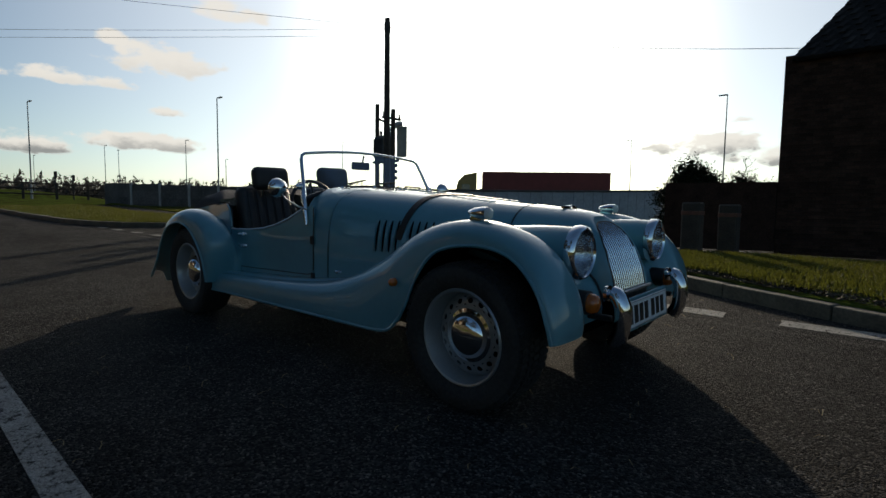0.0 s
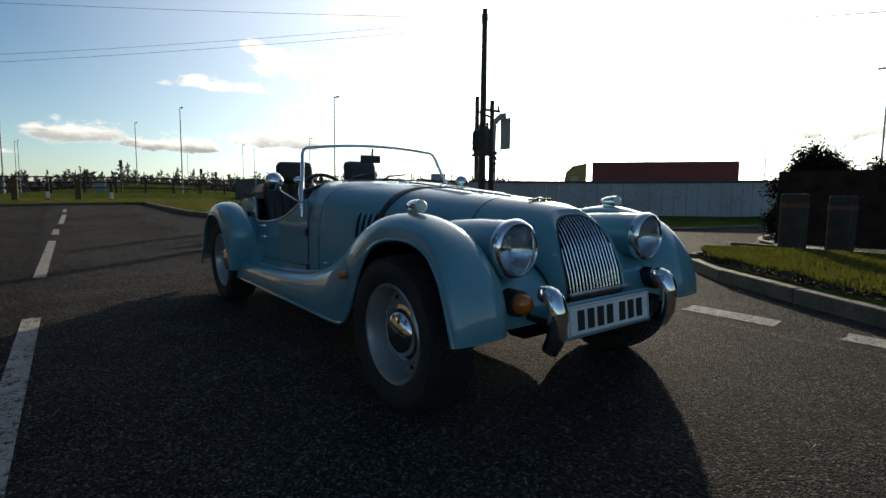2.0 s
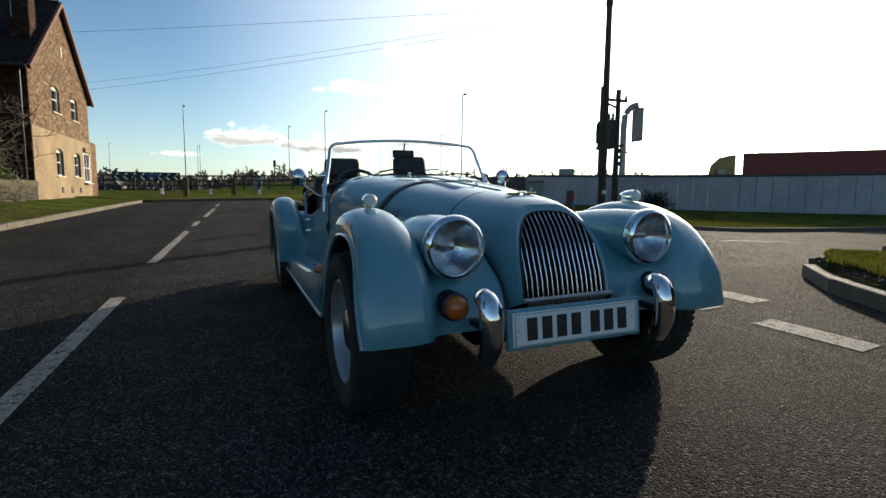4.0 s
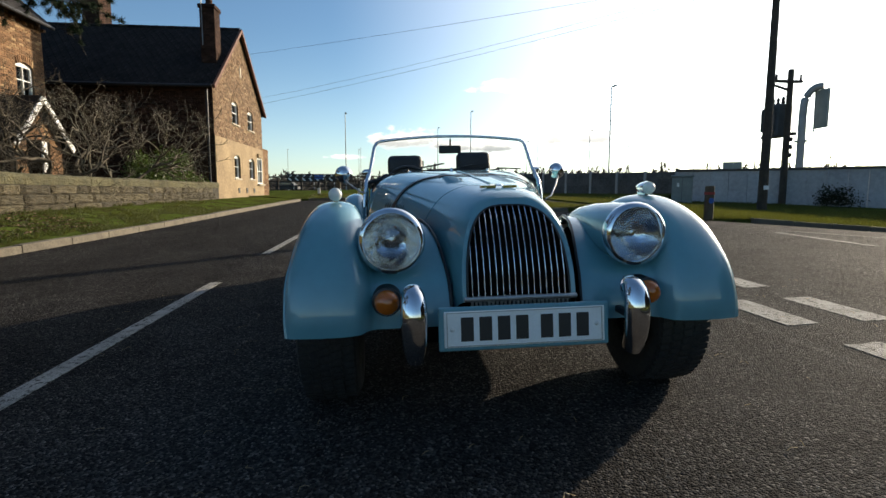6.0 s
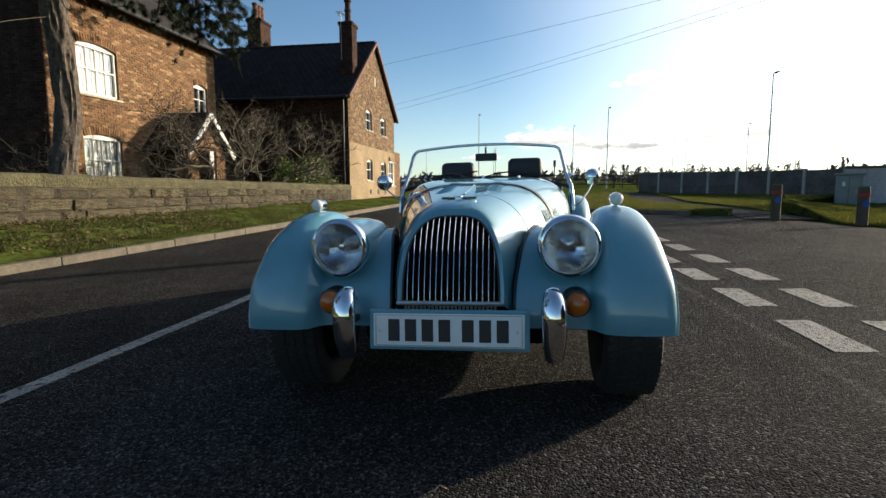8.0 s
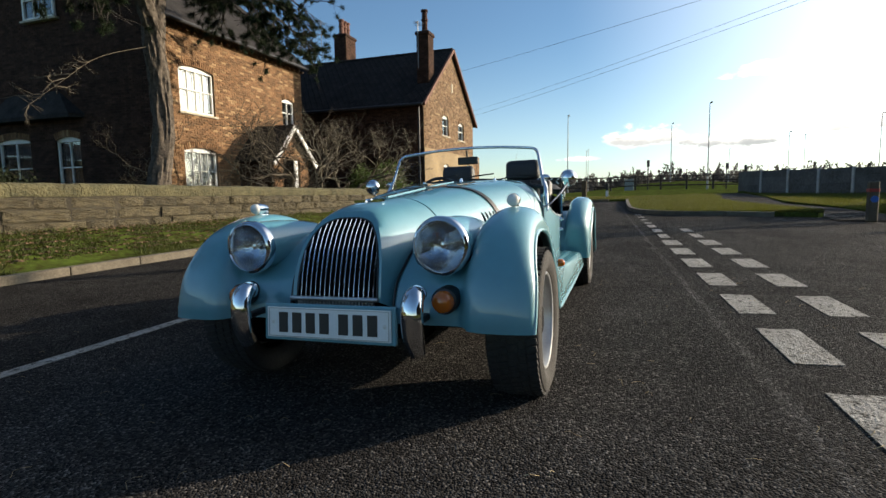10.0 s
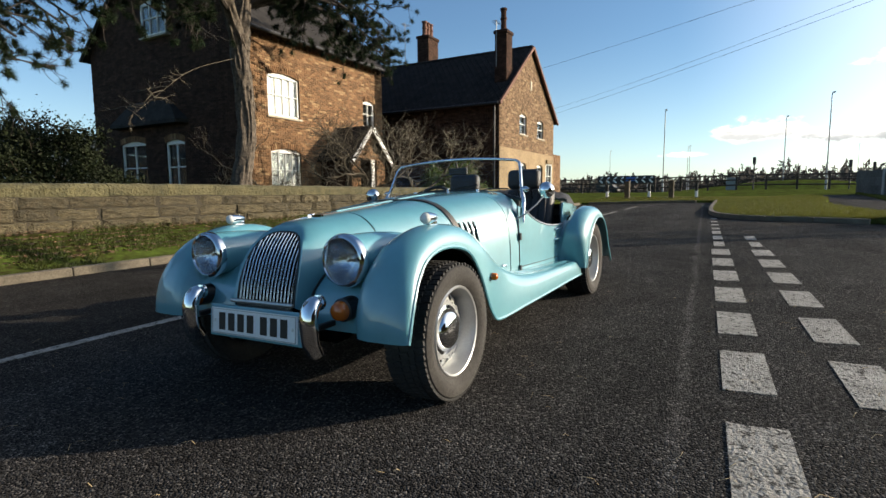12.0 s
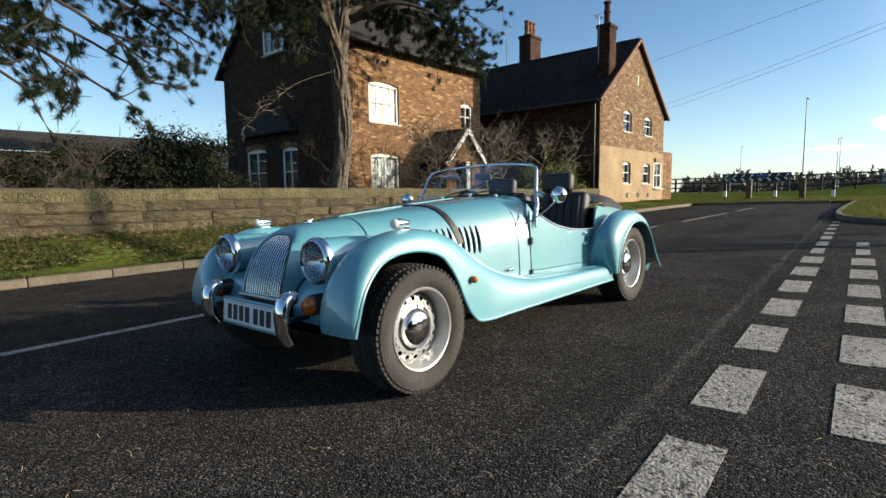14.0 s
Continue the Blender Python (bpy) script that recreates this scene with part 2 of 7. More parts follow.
def leafy(m, share, tint):
    """Lets a thin leaf pass some of the light that falls on its back."""
    nt = m.node_tree
    b = nt.nodes["Principled BSDF"]
    o = nt.nodes["Material Output"]
    t = nt.nodes.new("ShaderNodeBsdfTranslucent")
    t.inputs[0].default_value = (*tint, 1)
    x = nt.nodes.new("ShaderNodeMixShader")
    x.inputs[0].default_value = share
    nt.links.new(b.outputs[0], x.inputs[1])
    nt.links.new(t.outputs[0], x.inputs[2])
    nt.links.new(x.outputs[0], o.inputs["Surface"])
    return m


M["asphalt"] = asphalt_mat()
M["paint_blue"] = mat("pale blue car paint", (0.076, 0.268, 0.325), 0.48, 0.0, 0.04, 2.2, spec=0.85, coat=1.0)
M["chrome"] = mat("chrome", (0.82, 0.82, 0.82), 0.07, 1.0, 0.03, 8.0)
M["dull_steel"] = mat("dull steel", (0.45, 0.45, 0.45), 0.35, 1.0, 0.1, 20.0)
M["rubber"] = mat("tyre rubber", (0.021, 0.020, 0.0188), 0.85, 0.0, 0.3, 9.0, 0.25, 150)
M["tyre_side"] = mat("dusty tyre sidewall", (0.038, 0.034, 0.030), 0.9, 0.0, 0.25, 7.0, 0.2, 120)
M["rim"] = mat("silver wheel paint", (0.42, 0.43, 0.43), 0.35, 0.6, 0.05, 12.0)
M["black_trim"] = mat("black trim", (0.012, 0.012, 0.013), 0.45, 0.0, 0.2, 10.0)
M["leather"] = mat("black leather", (0.018, 0.018, 0.02), 0.5, 0.0, 0.25, 14.0, 0.2, 200)
M["canvas"] = mat("black hood canvas", (0.02, 0.021, 0.027), 0.85, 0.0, 0.25, 20.0, 0.3, 300)
M["strap"] = mat("dark leather strap", (0.022, 0.016, 0.012), 0.5, 0.0, 0.3, 20.0, 0.2, 200)
# black for the underbody, also laid where gaps hold only shade
M["dark"] = mat("black of underbody and shaded gaps", (0.008, 0.008, 0.008), 0.95, 0.0, 0.2, 4.0, spec=0.0)
M["amber"] = mat("amber lens", (0.50, 0.115, 0.012), 0.15, 0.0, 0.1, 40.0, coat=0.5)
M["lens"] = mat("headlamp reflector", (0.66, 0.68, 0.70), 0.13, 1.0, 0.12, 9.0, 0.25, 24)
M["white_lens"] = mat("milky lens", (0.75, 0.73, 0.68), 0.3, 0.0, 0.08, 30.0)
M["plate"] = mat("white number plate", (0.78, 0.79, 0.78), 0.35, 0.0, 0.04, 20.0)
M["plate_ink"] = mat("black plate ink", (0.012, 0.012, 0.014), 0.4)
M["ply"] = mat("ash frame timber", (0.30, 0.22, 0.12), 0.7, 0.0, 0.2, 12.0)
M["glass"] = glass_mat("clear screen glass", (0.95, 0.97, 0.965), 0.2)
M["lamp_glass"] = glass_mat("fluted lamp glass", (0.98, 0.99, 1.0), 0.45, 0.04)
M["mirror"] = mat("mirror", (0.9, 0.9, 0.9), 0.02, 1.0, 0.0)
M["grass"] = mat("mown winter grass", (0.070, 0.100, 0.019), 0.85, 0.0, 0.3, 1.3, 0.6, 40, dark=(0.034, 0.026, 0.012), spec=0.0)
M["blades"] = mat("grass blades", (0.062, 0.080, 0.018), 0.6, 0.0, 0.3, 2.0, alpha_island=0.4, spec=0.25)
M["leaf_litter"] = mat("brown leaf litter", (0.13, 0.075, 0.035), 0.85, 0.0, 0.35, 8.0, alpha_island=0.5)
M["earth"] = mat("bare earth", (0.06, 0.045, 0.028), 0.95, 0.0, 0.35, 3.0, 0.6, 30)
M["kerb"] = mat("weathered concrete kerb", (0.135, 0.112, 0.080), 0.88, 0.0, 0.22, 5.0, 0.35, 70, alpha_island=0.12)
M["concrete"] = mat("concrete", (0.36, 0.35, 0.33), 0.85, 0.0, 0.15, 1.5, 0.25, 40)
M["pale_concrete"] = mat("pale parapet concrete", (0.42, 0.42, 0.42), 0.85, 0.0, 0.12, 0.8, 0.2, 20)
M["fence_panel"] = mat("dark concrete fence panel", (0.10, 0.095, 0.088), 0.9, 0.0, 0.25, 1.2, 0.3, 30, alpha_island=0.15)
M["stone"] = mat("mossy sandstone", (0.128, 0.101, 0.054), 0.92, 0.0, 0.30, 4.5, 1.0, 17, alpha_island=0.34, dark=(0.034, 0.029, 0.016), depth=0.07)
M["coping"] = mat("mossy coping stone", (0.092, 0.079, 0.036), 0.92, 0.0, 0.3, 4.0, 1.0, 24, alpha_island=0.18, dark=(0.04, 0.037, 0.016), depth=0.05)
M["brick"] = mat("weathered red-brown brick", (0.19, 0.104, 0.053), 0.9, 0.0, 0.25, 5.0, 0.4, 80, alpha_island=0.36, pale=(0.36, 0.235, 0.125), spec=0.2)
M["brick_far"] = mat("sooty brown brick", (0.185, 0.115, 0.066), 0.9, 0.0, 0.25, 5.0, 0.4, 80, alpha_island=0.36, pale=(0.33, 0.23, 0.13), spec=0.2)
# brick for sunless walls, shade in its colour; sooty chimneys share it
M["brick_dark"] = mat("dark brick, shade and soot in the colour", (0.058, 0.030, 0.020), 0.9, 0.0, 0.3, 4.0, 0.4, 80, alpha_island=0.35, spec=0.15)
M["mortar"] = mat("old lime mortar", (0.20, 0.135, 0.08), 0.95, 0.0, 0.2, 4.0, 0.4, 60)
M["render"] = mat("ochre cement render", (0.285, 0.20, 0.108), 0.9, 0.0, 0.18, 1.1, 0.25, 60, dark=(0.17, 0.115, 0.06))
M["slate"] = mat("dark roof slate", (0.030, 0.027, 0.025), 0.9, 0.0, 0.3, 2.5, 0.4, 30, alpha_island=0.3, spec=0.12)
M["white_wood"] = mat("white painted timber", (0.78, 0.77, 0.73), 0.55, 0.0, 0.06, 12.0, 0.1, 90)
M["cream_stone"] = mat("pale sill stone", (0.42, 0.37, 0.28), 0.85, 0.0, 0.15, 9.0, 0.3, 60)
M["window_dark"] = mat("dark window, unlit inside in the colour", (0.03, 0.035, 0.04), 0.06, 0.0, 0.3, 2.0, spec=0.8)
M["curtain"] = mat("net curtain behind panes", (0.62, 0.62, 0.60), 0.7, 0.0, 0.18, 18.0)
M["terracotta"] = mat("red ridge and verge clay", (0.15, 0.06, 0.036), 0.8, 0.0, 0.25, 8.0, 0.3, 60)
M["iron"] = mat("black iron", (0.02, 0.02, 0.022), 0.55, 0.2, 0.2, 12.0)
M["bark"] = mat("pine bark", (0.105, 0.082, 0.060), 0.95, 0.0, 0.4, 12.0, 1.0, 18, dark=(0.016, 0.012, 0.009))
M["twig_bark"] = mat("bare grey bark", (0.10, 0.08, 0.053), 0.9, 0.0, 0.3, 9.0, 0.4, 60, dark=(0.035, 0.028, 0.019))
M["needles"] = mat("pine needles", (0.019, 0.030, 0.013), 0.8, 0.0, 0.3, 2.0, alpha_island=0.5, spec=0.08)
M["leaves"] = mat("evergreen leaves", (0.085, 0.125, 0.022), 0.45, 0.0, 0.3, 4.0, alpha_island=0.5)
M["hedge"] = mat("dark hedge leaves", (0.016, 0.022, 0.009), 0.7, 0.0, 0.3, 4.0, alpha_island=0.4, spec=0.12)
M["far_wood"] = mat("far bare wood", (0.085, 0.07, 0.056), 0.95, 0.0, 0.3, 0.6, alpha_island=0.3)
M["galv"] = mat("galvanised post", (0.25, 0.26, 0.27), 0.5, 0.5, 0.12, 4.0)
M["pole_wood"] = mat("creosoted pole", (0.055, 0.042, 0.03), 0.85, 0.0, 0.3, 6.0, 0.4, 50)
M["post_wood"] = mat("weathered bollard timber", (0.10, 0.075, 0.045), 0.85, 0.0, 0.25, 7.0, 0.3, 60)
M["white_paint"] = mat("white paint", (0.75, 0.75, 0.73), 0.6, 0.0, 0.08, 8.0)
M["black_paint"] = mat("black paint", (0.015, 0.015, 0.016), 0.6, 0.0, 0.15, 8.0)
M["red_paint"] = mat("red paint", (0.35, 0.03, 0.02), 0.6, 0.0, 0.15, 8.0)
M["blue_sign"] = mat("blue reflective sign", (0.02, 0.12, 0.42), 0.4, 0.0, 0.1, 10.0)
M["cabinet_grey"] = mat("grey green cabinet", (0.22, 0.24, 0.23), 0.6, 0.2, 0.1, 4.0)
M["truck_red"] = mat("red trailer side", (0.17, 0.03, 0.025), 0.7, 0.0, 0.12, 1.5)
M["truck_yellow"] = mat("yellow cab paint", (0.30, 0.20, 0.06), 0.6, 0.0, 0.08, 2.0)
M["flag"] = mat("grey paving", (0.058, 0.054, 0.049), 0.85, 0.0, 0.15, 3.0, 0.3, 50, alpha_island=0.1)


def paint_mat():
    """Thermoplastic line paint, dirty, with tarmac showing through the worn specks."""
    m = mat("worn road marking", (0.34, 0.325, 0.295), 0.85, 0.0, 0.14, 9.0, 1.0, 70, dark=(0.20, 0.19, 0.17), spec=0.15)
    nt = m.node_tree
    b = nt.nodes["Principled BSDF"]
    old = b.inputs["Base Color"].links[0].from_socket
    tc = nt.nodes.new("ShaderNodeTexCoord")
    nz = nt.nodes.new("ShaderNodeTexNoise")
    nz.inputs["Scale"].default_value, nz.inputs["Detail"].default_value, nz.inputs["Roughness"].default_value = 32, 9, 0.7
    nt.links.new(tc.outputs["Object"], nz.inputs["Vector"])
    mr = nt.nodes.new("ShaderNodeMapRange")
    mr.inputs["From Min"].default_value, mr.inputs["From Max"].default_value = 0.40, 0.47
    nt.links.new(nz.outputs["Fac"], mr.inputs["Value"])
    mix = nt.nodes.new("ShaderNodeMixRGB")
    mix.inputs["Color1"].default_value = (0.045, 0.041, 0.036, 1)
    nt.links.new(mr.outputs[0], mix.inputs["Fac"])
    nt.links.new(old, mix.inputs["Color2"])
    nt.links.new(mix.outputs[0], b.inputs["Base Color"])
    return m


M["road_paint"] = paint_mat()
leafy(M["blades"], 0.32, (0.125, 0.128, 0.018))
leafy(M["leaves"], 0.25, (0.10, 0.15, 0.02))
M["pale_twig"] = mat("pale smooth magnolia bark", (0.17, 0.14, 0.09), 0.85, 0.0, 0.3, 7.0, 0.4, 50, dark=(0.05, 0.04, 0.028))
M["pine_limb"] = mat("dark pine limb bark", (0.045, 0.035, 0.027), 0.95, 0.0, 0.35, 10.0, 0.8, 22)
# darker bare bark for the thickets, their shade put into the colour
M["shaded_twig"] = mat("bare stems, shade in the colour", (0.055, 0.043, 0.028), 0.9, 0.0, 0.3, 9.0, 0.4, 60)
M["transformer"] = mat("weathered transformer paint", (0.07, 0.075, 0.078), 0.7, 0.1, 0.2, 4.0)
# mortar to match, with the same shade put into the colour
M["mortar_dark"] = mat("dark mortar, shade and soot in the colour", (0.055, 0.036, 0.025), 0.95, 0.0, 0.2, 4.0, 0.4, 60, spec=0.1)
M["wall_mortar"] = mat("washed-out wall joints", (0.045, 0.036, 0.021), 0.95, 0.0, 0.35, 4.0, 0.6, 40)

# ---- building helpers ----


def part(name, bm, material, parent=None, label="", smooth=False, m=None):
    """Links a bmesh as one mesh object, under a thing or part if given."""
    if m is not None:
        bm.transform(m)
    me = bpy.data.meshes.new(name)
    bmesh.ops.recalc_face_normals(bm, faces=bm.faces)
    bm.to_mesh(me)
    bm.free()
    if smooth:
        me.shade_smooth()
        me.set_sharp_from_angle(angle=radians(48))
    for one in material if isinstance(material, list) else [material]:
        me.materials.append(one)
    ob = new(name, me)
    if parent is not None:
        ob.parent = parent
    if label:
        tagged(ob, label)
    return ob


def thing(name, label, category, m=None, group="", kind=""):
    ob = new(name)
    ob.empty_display_size = 0.1
    if m is not None:
        ob.matrix_world = m
    return tagged(ob, label, category, group, kind)


def box(sx, sy, sz, at=(0, 0, 0), bevel=0.0, bm=None, rot=None, seg=1):
    """A box centred at a place, with rounded edges."""
    b = bmesh.new()
    bmesh.ops.create_cube(b, size=1)
    bmesh.ops.scale(b, vec=(sx, sy, sz), verts=b.verts)
    if bevel:
        bmesh.ops.bevel(b, geom=b.edges[:], offset=bevel, segments=seg, affect="EDGES", profile=0.5)
    if rot is not None:
        b.transform(rot)
    bmesh.ops.translate(b, vec=at, verts=b.verts)
    return merged(bm, b)


def merged(bm, b):
    if bm is None:
        return b
    me = bpy.data.meshes.new("scratch")
    b.to_mesh(me)
    b.free()
    bm.from_mesh(me)
    bpy.data.meshes.remove(me)
    return bm


def tube(pts, radius, n=8, bm=None, cap=True):
    """A tube along points; radius may be one number or one for each point."""
    bm = bm or bmesh.new()
    pts = [Vector(p) for p in pts]
    rad = radius if hasattr(radius, "__len__") else [radius] * len(pts)
    rings = []
    ref = Vector((0.0123, 0.0345, 1.0)).normalized()
    for i, p in enumerate(pts):
        a = pts[max(0, i - 1)]
        b = pts[min(len(pts) - 1, i + 1)]
        d = (b - a).normalized()
        r = ref if abs(d.dot(ref)) < 0.93 else Vector((1, 0.1, 0)).normalized()
        u = d.cross(r).normalized()
        v = d.cross(u)
        rings.append([bm.verts.new(p + rad[i] * (math.cos(2 * math.pi * k / n) * u + math.sin(2 * math.pi * k / n) * v)) for k in range(n)])
    for r0, r1 in zip(rings, rings[1:]):
        for k in range(n):
            bm.faces.new((r0[k], r0[(k + 1) % n], r1[(k + 1) % n], r1[k]))
    if cap:
        bm.faces.new(rings[0][::-1])
        bm.faces.new(rings[-1])
    return bm


def lathe(profile, n=32, axis="y", at=(0, 0, 0), bm=None, close=False):
    """Turns a profile of (along, radius) round an axis."""
    bm = bm or bmesh.new()
    rings = []
    for s, r in profile:
        ring = []
        for k in range(n):
            c, d = r * math.cos(2 * math.pi * k / n), r * math.sin(2 * math.pi * k / n)
            p = {"x": (s, c, d), "y": (c, s, d), "z": (c, d, s)}[axis]
            ring.append(bm.verts.new(Vector(p) + Vector(at)))
        rings.append(ring)
    for r0, r1 in zip(rings, rings[1:]):
        for k in range(n):
            bm.faces.new((r0[k], r0[(k + 1) % n], r1[(k + 1) % n], r1[k]))
    if not close:
        if profile[0][1] > 1e-6:
            bm.faces.new(rings[0])
        if profile[-1][1] > 1e-6:
            bm.faces.new(rings[-1])
    bmesh.ops.remove_doubles(bm, verts=bm.verts, dist=1e-6)
    return bm


def skin(rows, bm=None, loop=False):
    """A sheet over rows of points."""
    bm = bm or bmesh.new()
    vs = [[bm.verts.new(p) for p in row] for row in rows]
    for a, b in zip(vs, vs[1:]):
        m = len(a)
        for k in range(m if loop else m - 1):
            bm.faces.new((a[k], a[(k + 1) % m], b[(k + 1) % m], b[k]))
    return bm


def thick(bm, t):
    """Gives a sheet a thickness, inwards."""
    bmesh.ops.recalc_face_normals(bm, faces=bm.faces)
    bmesh.ops.solidify(bm, geom=bm.faces[:], thickness=t)
    return bm


def prism(poly, z0, z1, bm=None):
    """An upright prism over a plan polygon; z may be a number or a function of x and y."""
    bm = bm or bmesh.new()
    f = lambda z, p: z(p[0], p[1]) if callable(z) else z
    lo = [bm.verts.new((p[0], p[1], f(z0, p))) for p in poly]
    hi = [bm.verts.new((p[0], p[1], f(z1, p))) for p in poly]
    n = len(poly)
    for k in range(n):
        bm.faces.new((lo[k], lo[(k + 1) % n], hi[(k + 1) % n], hi[k]))
    bm.faces.new(hi)
    bm.faces.new(lo[::-1])
    return bm


def curve_pts(ctrl, n):
    """Catmull-Rom through control points, resampled to n."""
    c = [np.array(p, float) for p in ctrl]
    c = [2 * c[0] - c[1]] + c + [2 * c[-1] - c[-2]]
    out = []
    m = len(c) - 3
    for i in range(n):
        s = i / (n - 1) * m
        k = min(int(s), m - 1)
        t = s - k
        p0, p1, p2, p3 = c[k : k + 4]
        out.append(0.5 * (2 * p1 + (p2 - p0) * t + (2 * p0 - 5 * p1 + 4 * p2 - p3) * t * t + (3 * p1 - p0 - 3 * p2 + p3) * t**3))
    return out


def mirror_y(bm):
    """The same shape on the other side of the car."""
    for v in bm.verts:
        v.co.y = -v.co.y
    bmesh.ops.reverse_faces(bm, faces=bm.faces)
    return bm


def ground_z(x, y):
    """Height of the ground: the road rises gently to the west, falls away beyond the junction."""
    z = -0.0201 * min(max(x, -28), 8) + 0.0218 * min(max(y, -6), 3) - 0.006 * min(max(y - 3, 0), 14)
    r = min(max((math.hypot(x, y) - 27) / 15, 0), 1)
    d = min(max((y - 5) / 8, 0), 1) * min(max((38 - math.hypot(x, y)) / 12, 0), 1)
    return z + 0.5 * r * r * (3 - 2 * r) - 0.36 * d * d * (3 - 2 * d)

# ---- the car ----
# Built in its own frame: x ahead, y to its left, z up from the tarmac, the front axle at x = 0.
WB = 2.47
car = thing("sports_car", "pale blue open two-seater classic sports car parked on the tarmac", "car", Matrix(((0.9998, 0.00022, 0.02006, 0), (0.00022, 0.99976, -0.02181, 0), (-0.02006, 0.02181, 0.99956, 0), (0, 0, 0, 1))))


def half_width(x):
    return float(np.interp(x, [-1.40, -1.24, -1.10, -0.6, -0.3, 0.0, 0.3, 0.46], [0.588, 0.579, 0.556, 0.437, 0.375, 0.315, 0.256, 0.222]))


def crown(x):
    return float(np.interp(x, [-1.40, -1.15, -0.8, -0.4, 0.0, 0.14, 0.24, 0.30], [0.932, 0.922, 0.903, 0.872, 0.843, 0.832, 0.818, 0.80]))


def section(x, n=41, low=0.36, grow=0.0):
    """One cross-section of bonnet and cowl, from the right sill over the top to the left."""
    w, t = half_width(x) + grow, crown(x) + grow
    e = float(np.interp(x, [-1.3, -0.9, -0.4, 0.1, 0.3], [0.40, 0.48, 0.60, 0.73, 0.76]))
    pts = []
    for k in range(n):
        a = math.pi * (1 - k / (n - 1))
        c, s = math.cos(a), max(0.0, math.sin(a))
        pts.append((x, w * math.copysign(abs(c) ** e, c), low + (t - low) * s**e))
    return pts


def grille_edge(n=41, grow=0.0):
    """The grille's outline: upright sides and a round top, raked and bowed back."""
    pts = []
    for k in range(n):
        a = math.pi * (1 - k / (n - 1))
        c, s = math.cos(a), max(0.0, math.sin(a))
        y = (0.179 + grow) * math.copysign(abs(c) ** 0.62, c)
        z = 0.455 + (0.318 + grow) * s**0.72
        pts.append((grille_x(z) + 0.0, y, z))
    return pts


def grille_x(z):
    return float(np.interp(z, [0.36, 0.455, 0.55, 0.65, 0.72, 0.775, 0.83], [0.478, 0.462, 0.440, 0.400, 0.358, 0.305, 0.235]))


def lerp_rows(a, b, t, dx=0.0):
    return [(pa[0] + (pb[0] - pa[0]) * t + dx, pa[1] + (pb[1] - pa[1]) * t, pa[2] + (pb[2] - pa[2]) * t) for pa, pb in zip(a, b)]


# cowl round the grille
g0 = grille_edge()
g1 = grille_edge(grow=0.018)
rows = [[(x - 0.007, y, z) for x, y, z in g0], g0, [(x + 0.006, y, z) for x, y, z in g1]]
s1 = section(0.24)
for t, dx in ((0.3, 0.018), (0.6, 0.016), (0.85, 0.006)):
    rows.append(lerp_rows(g1, s1, t, dx))
rows += [s1, section(0.16), section(0.06), section(-0.045)]
part("cowl", thick(skin(rows), 0.004), M["paint_blue"], car, smooth=True)
# bonnet in two halves of one sheet with a fine gap to cowl and scuttle
part("bonnet", thick(skin([section(-0.055 - i * 0.1046) for i in range(11)]), 0.004), M["paint_blue"], car, smooth=True)
part("scuttle", thick(skin([section(-1.107), section(-1.16), section(-1.218)] + [[(x, y * 0.968, z) for x, y, z in section(q)] for q in (-1.222, -1.28, -1.33)]), 0.004), M["paint_blue"], car, smooth=True)
# dark seam strips under the gaps
for i, x in enumerate((-0.05, -1.103)):
    part("seam", skin([section(x - 0.012, grow=-0.006), section(x + 0.012, grow=-0.006)]), M["black_trim"], car, smooth=True)
part("centre_hinge", tube([(x, 0, crown(x) + 0.001) for x in np.linspace(-0.06, -1.1, 12)], 0.005, 6), M["paint_blue"], car, "long piano hinge along the bonnet", True)

# grille: black throat standing for the unlit inside, chrome frame, bars, lower bar
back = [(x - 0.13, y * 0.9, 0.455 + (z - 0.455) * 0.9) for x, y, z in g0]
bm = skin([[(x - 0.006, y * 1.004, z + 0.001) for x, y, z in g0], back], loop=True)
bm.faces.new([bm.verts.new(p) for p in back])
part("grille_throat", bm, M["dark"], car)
grille = part("grille", tube([(x + 0.002, y, z) for x, y, z in g0], 0.004, 6), M["black_trim"], car, "upright chrome radiator grille with a round top", True)
nb = 16
for i in range(nb):
    y = 0.173 * (2 * (i + 0.5) / nb - 1)
    c = min(1.0, (abs(y) / 0.179)) ** (1 / 0.62)
    top = 0.455 + 0.318 * max(0.0, math.sqrt(max(0, 1 - c * c))) ** 0.72
    zs = np.linspace(0.45, top - 0.002, 12)
    b = bmesh.new()
    skin([[(grille_x(z) + 0.006 - (0.006 if k in (0, 4) else 0.0022 if k in (1, 3) else 0.0), y + o, z) for k, o in enumerate((-0.0031, -0.0023, 0.0, 0.0023, 0.0031))] for z in zs], b)
    part("grille_bar", b, M["chrome"], grille, smooth=True)
part("grille_base_bar", box(0.018, 0.392, 0.017, (0.482, 0, 0.468), 0.006, seg=2), M["dull_steel"], car, "steel bar under the grille")
bm = bmesh.new()
for i in range(24):
    box(0.012, 0.008, 0.03, (0.468, -0.165 + i * 0.33 / 23, 0.446), 0, bm)
part("lower_mesh", bm, M["dull_steel"], car)

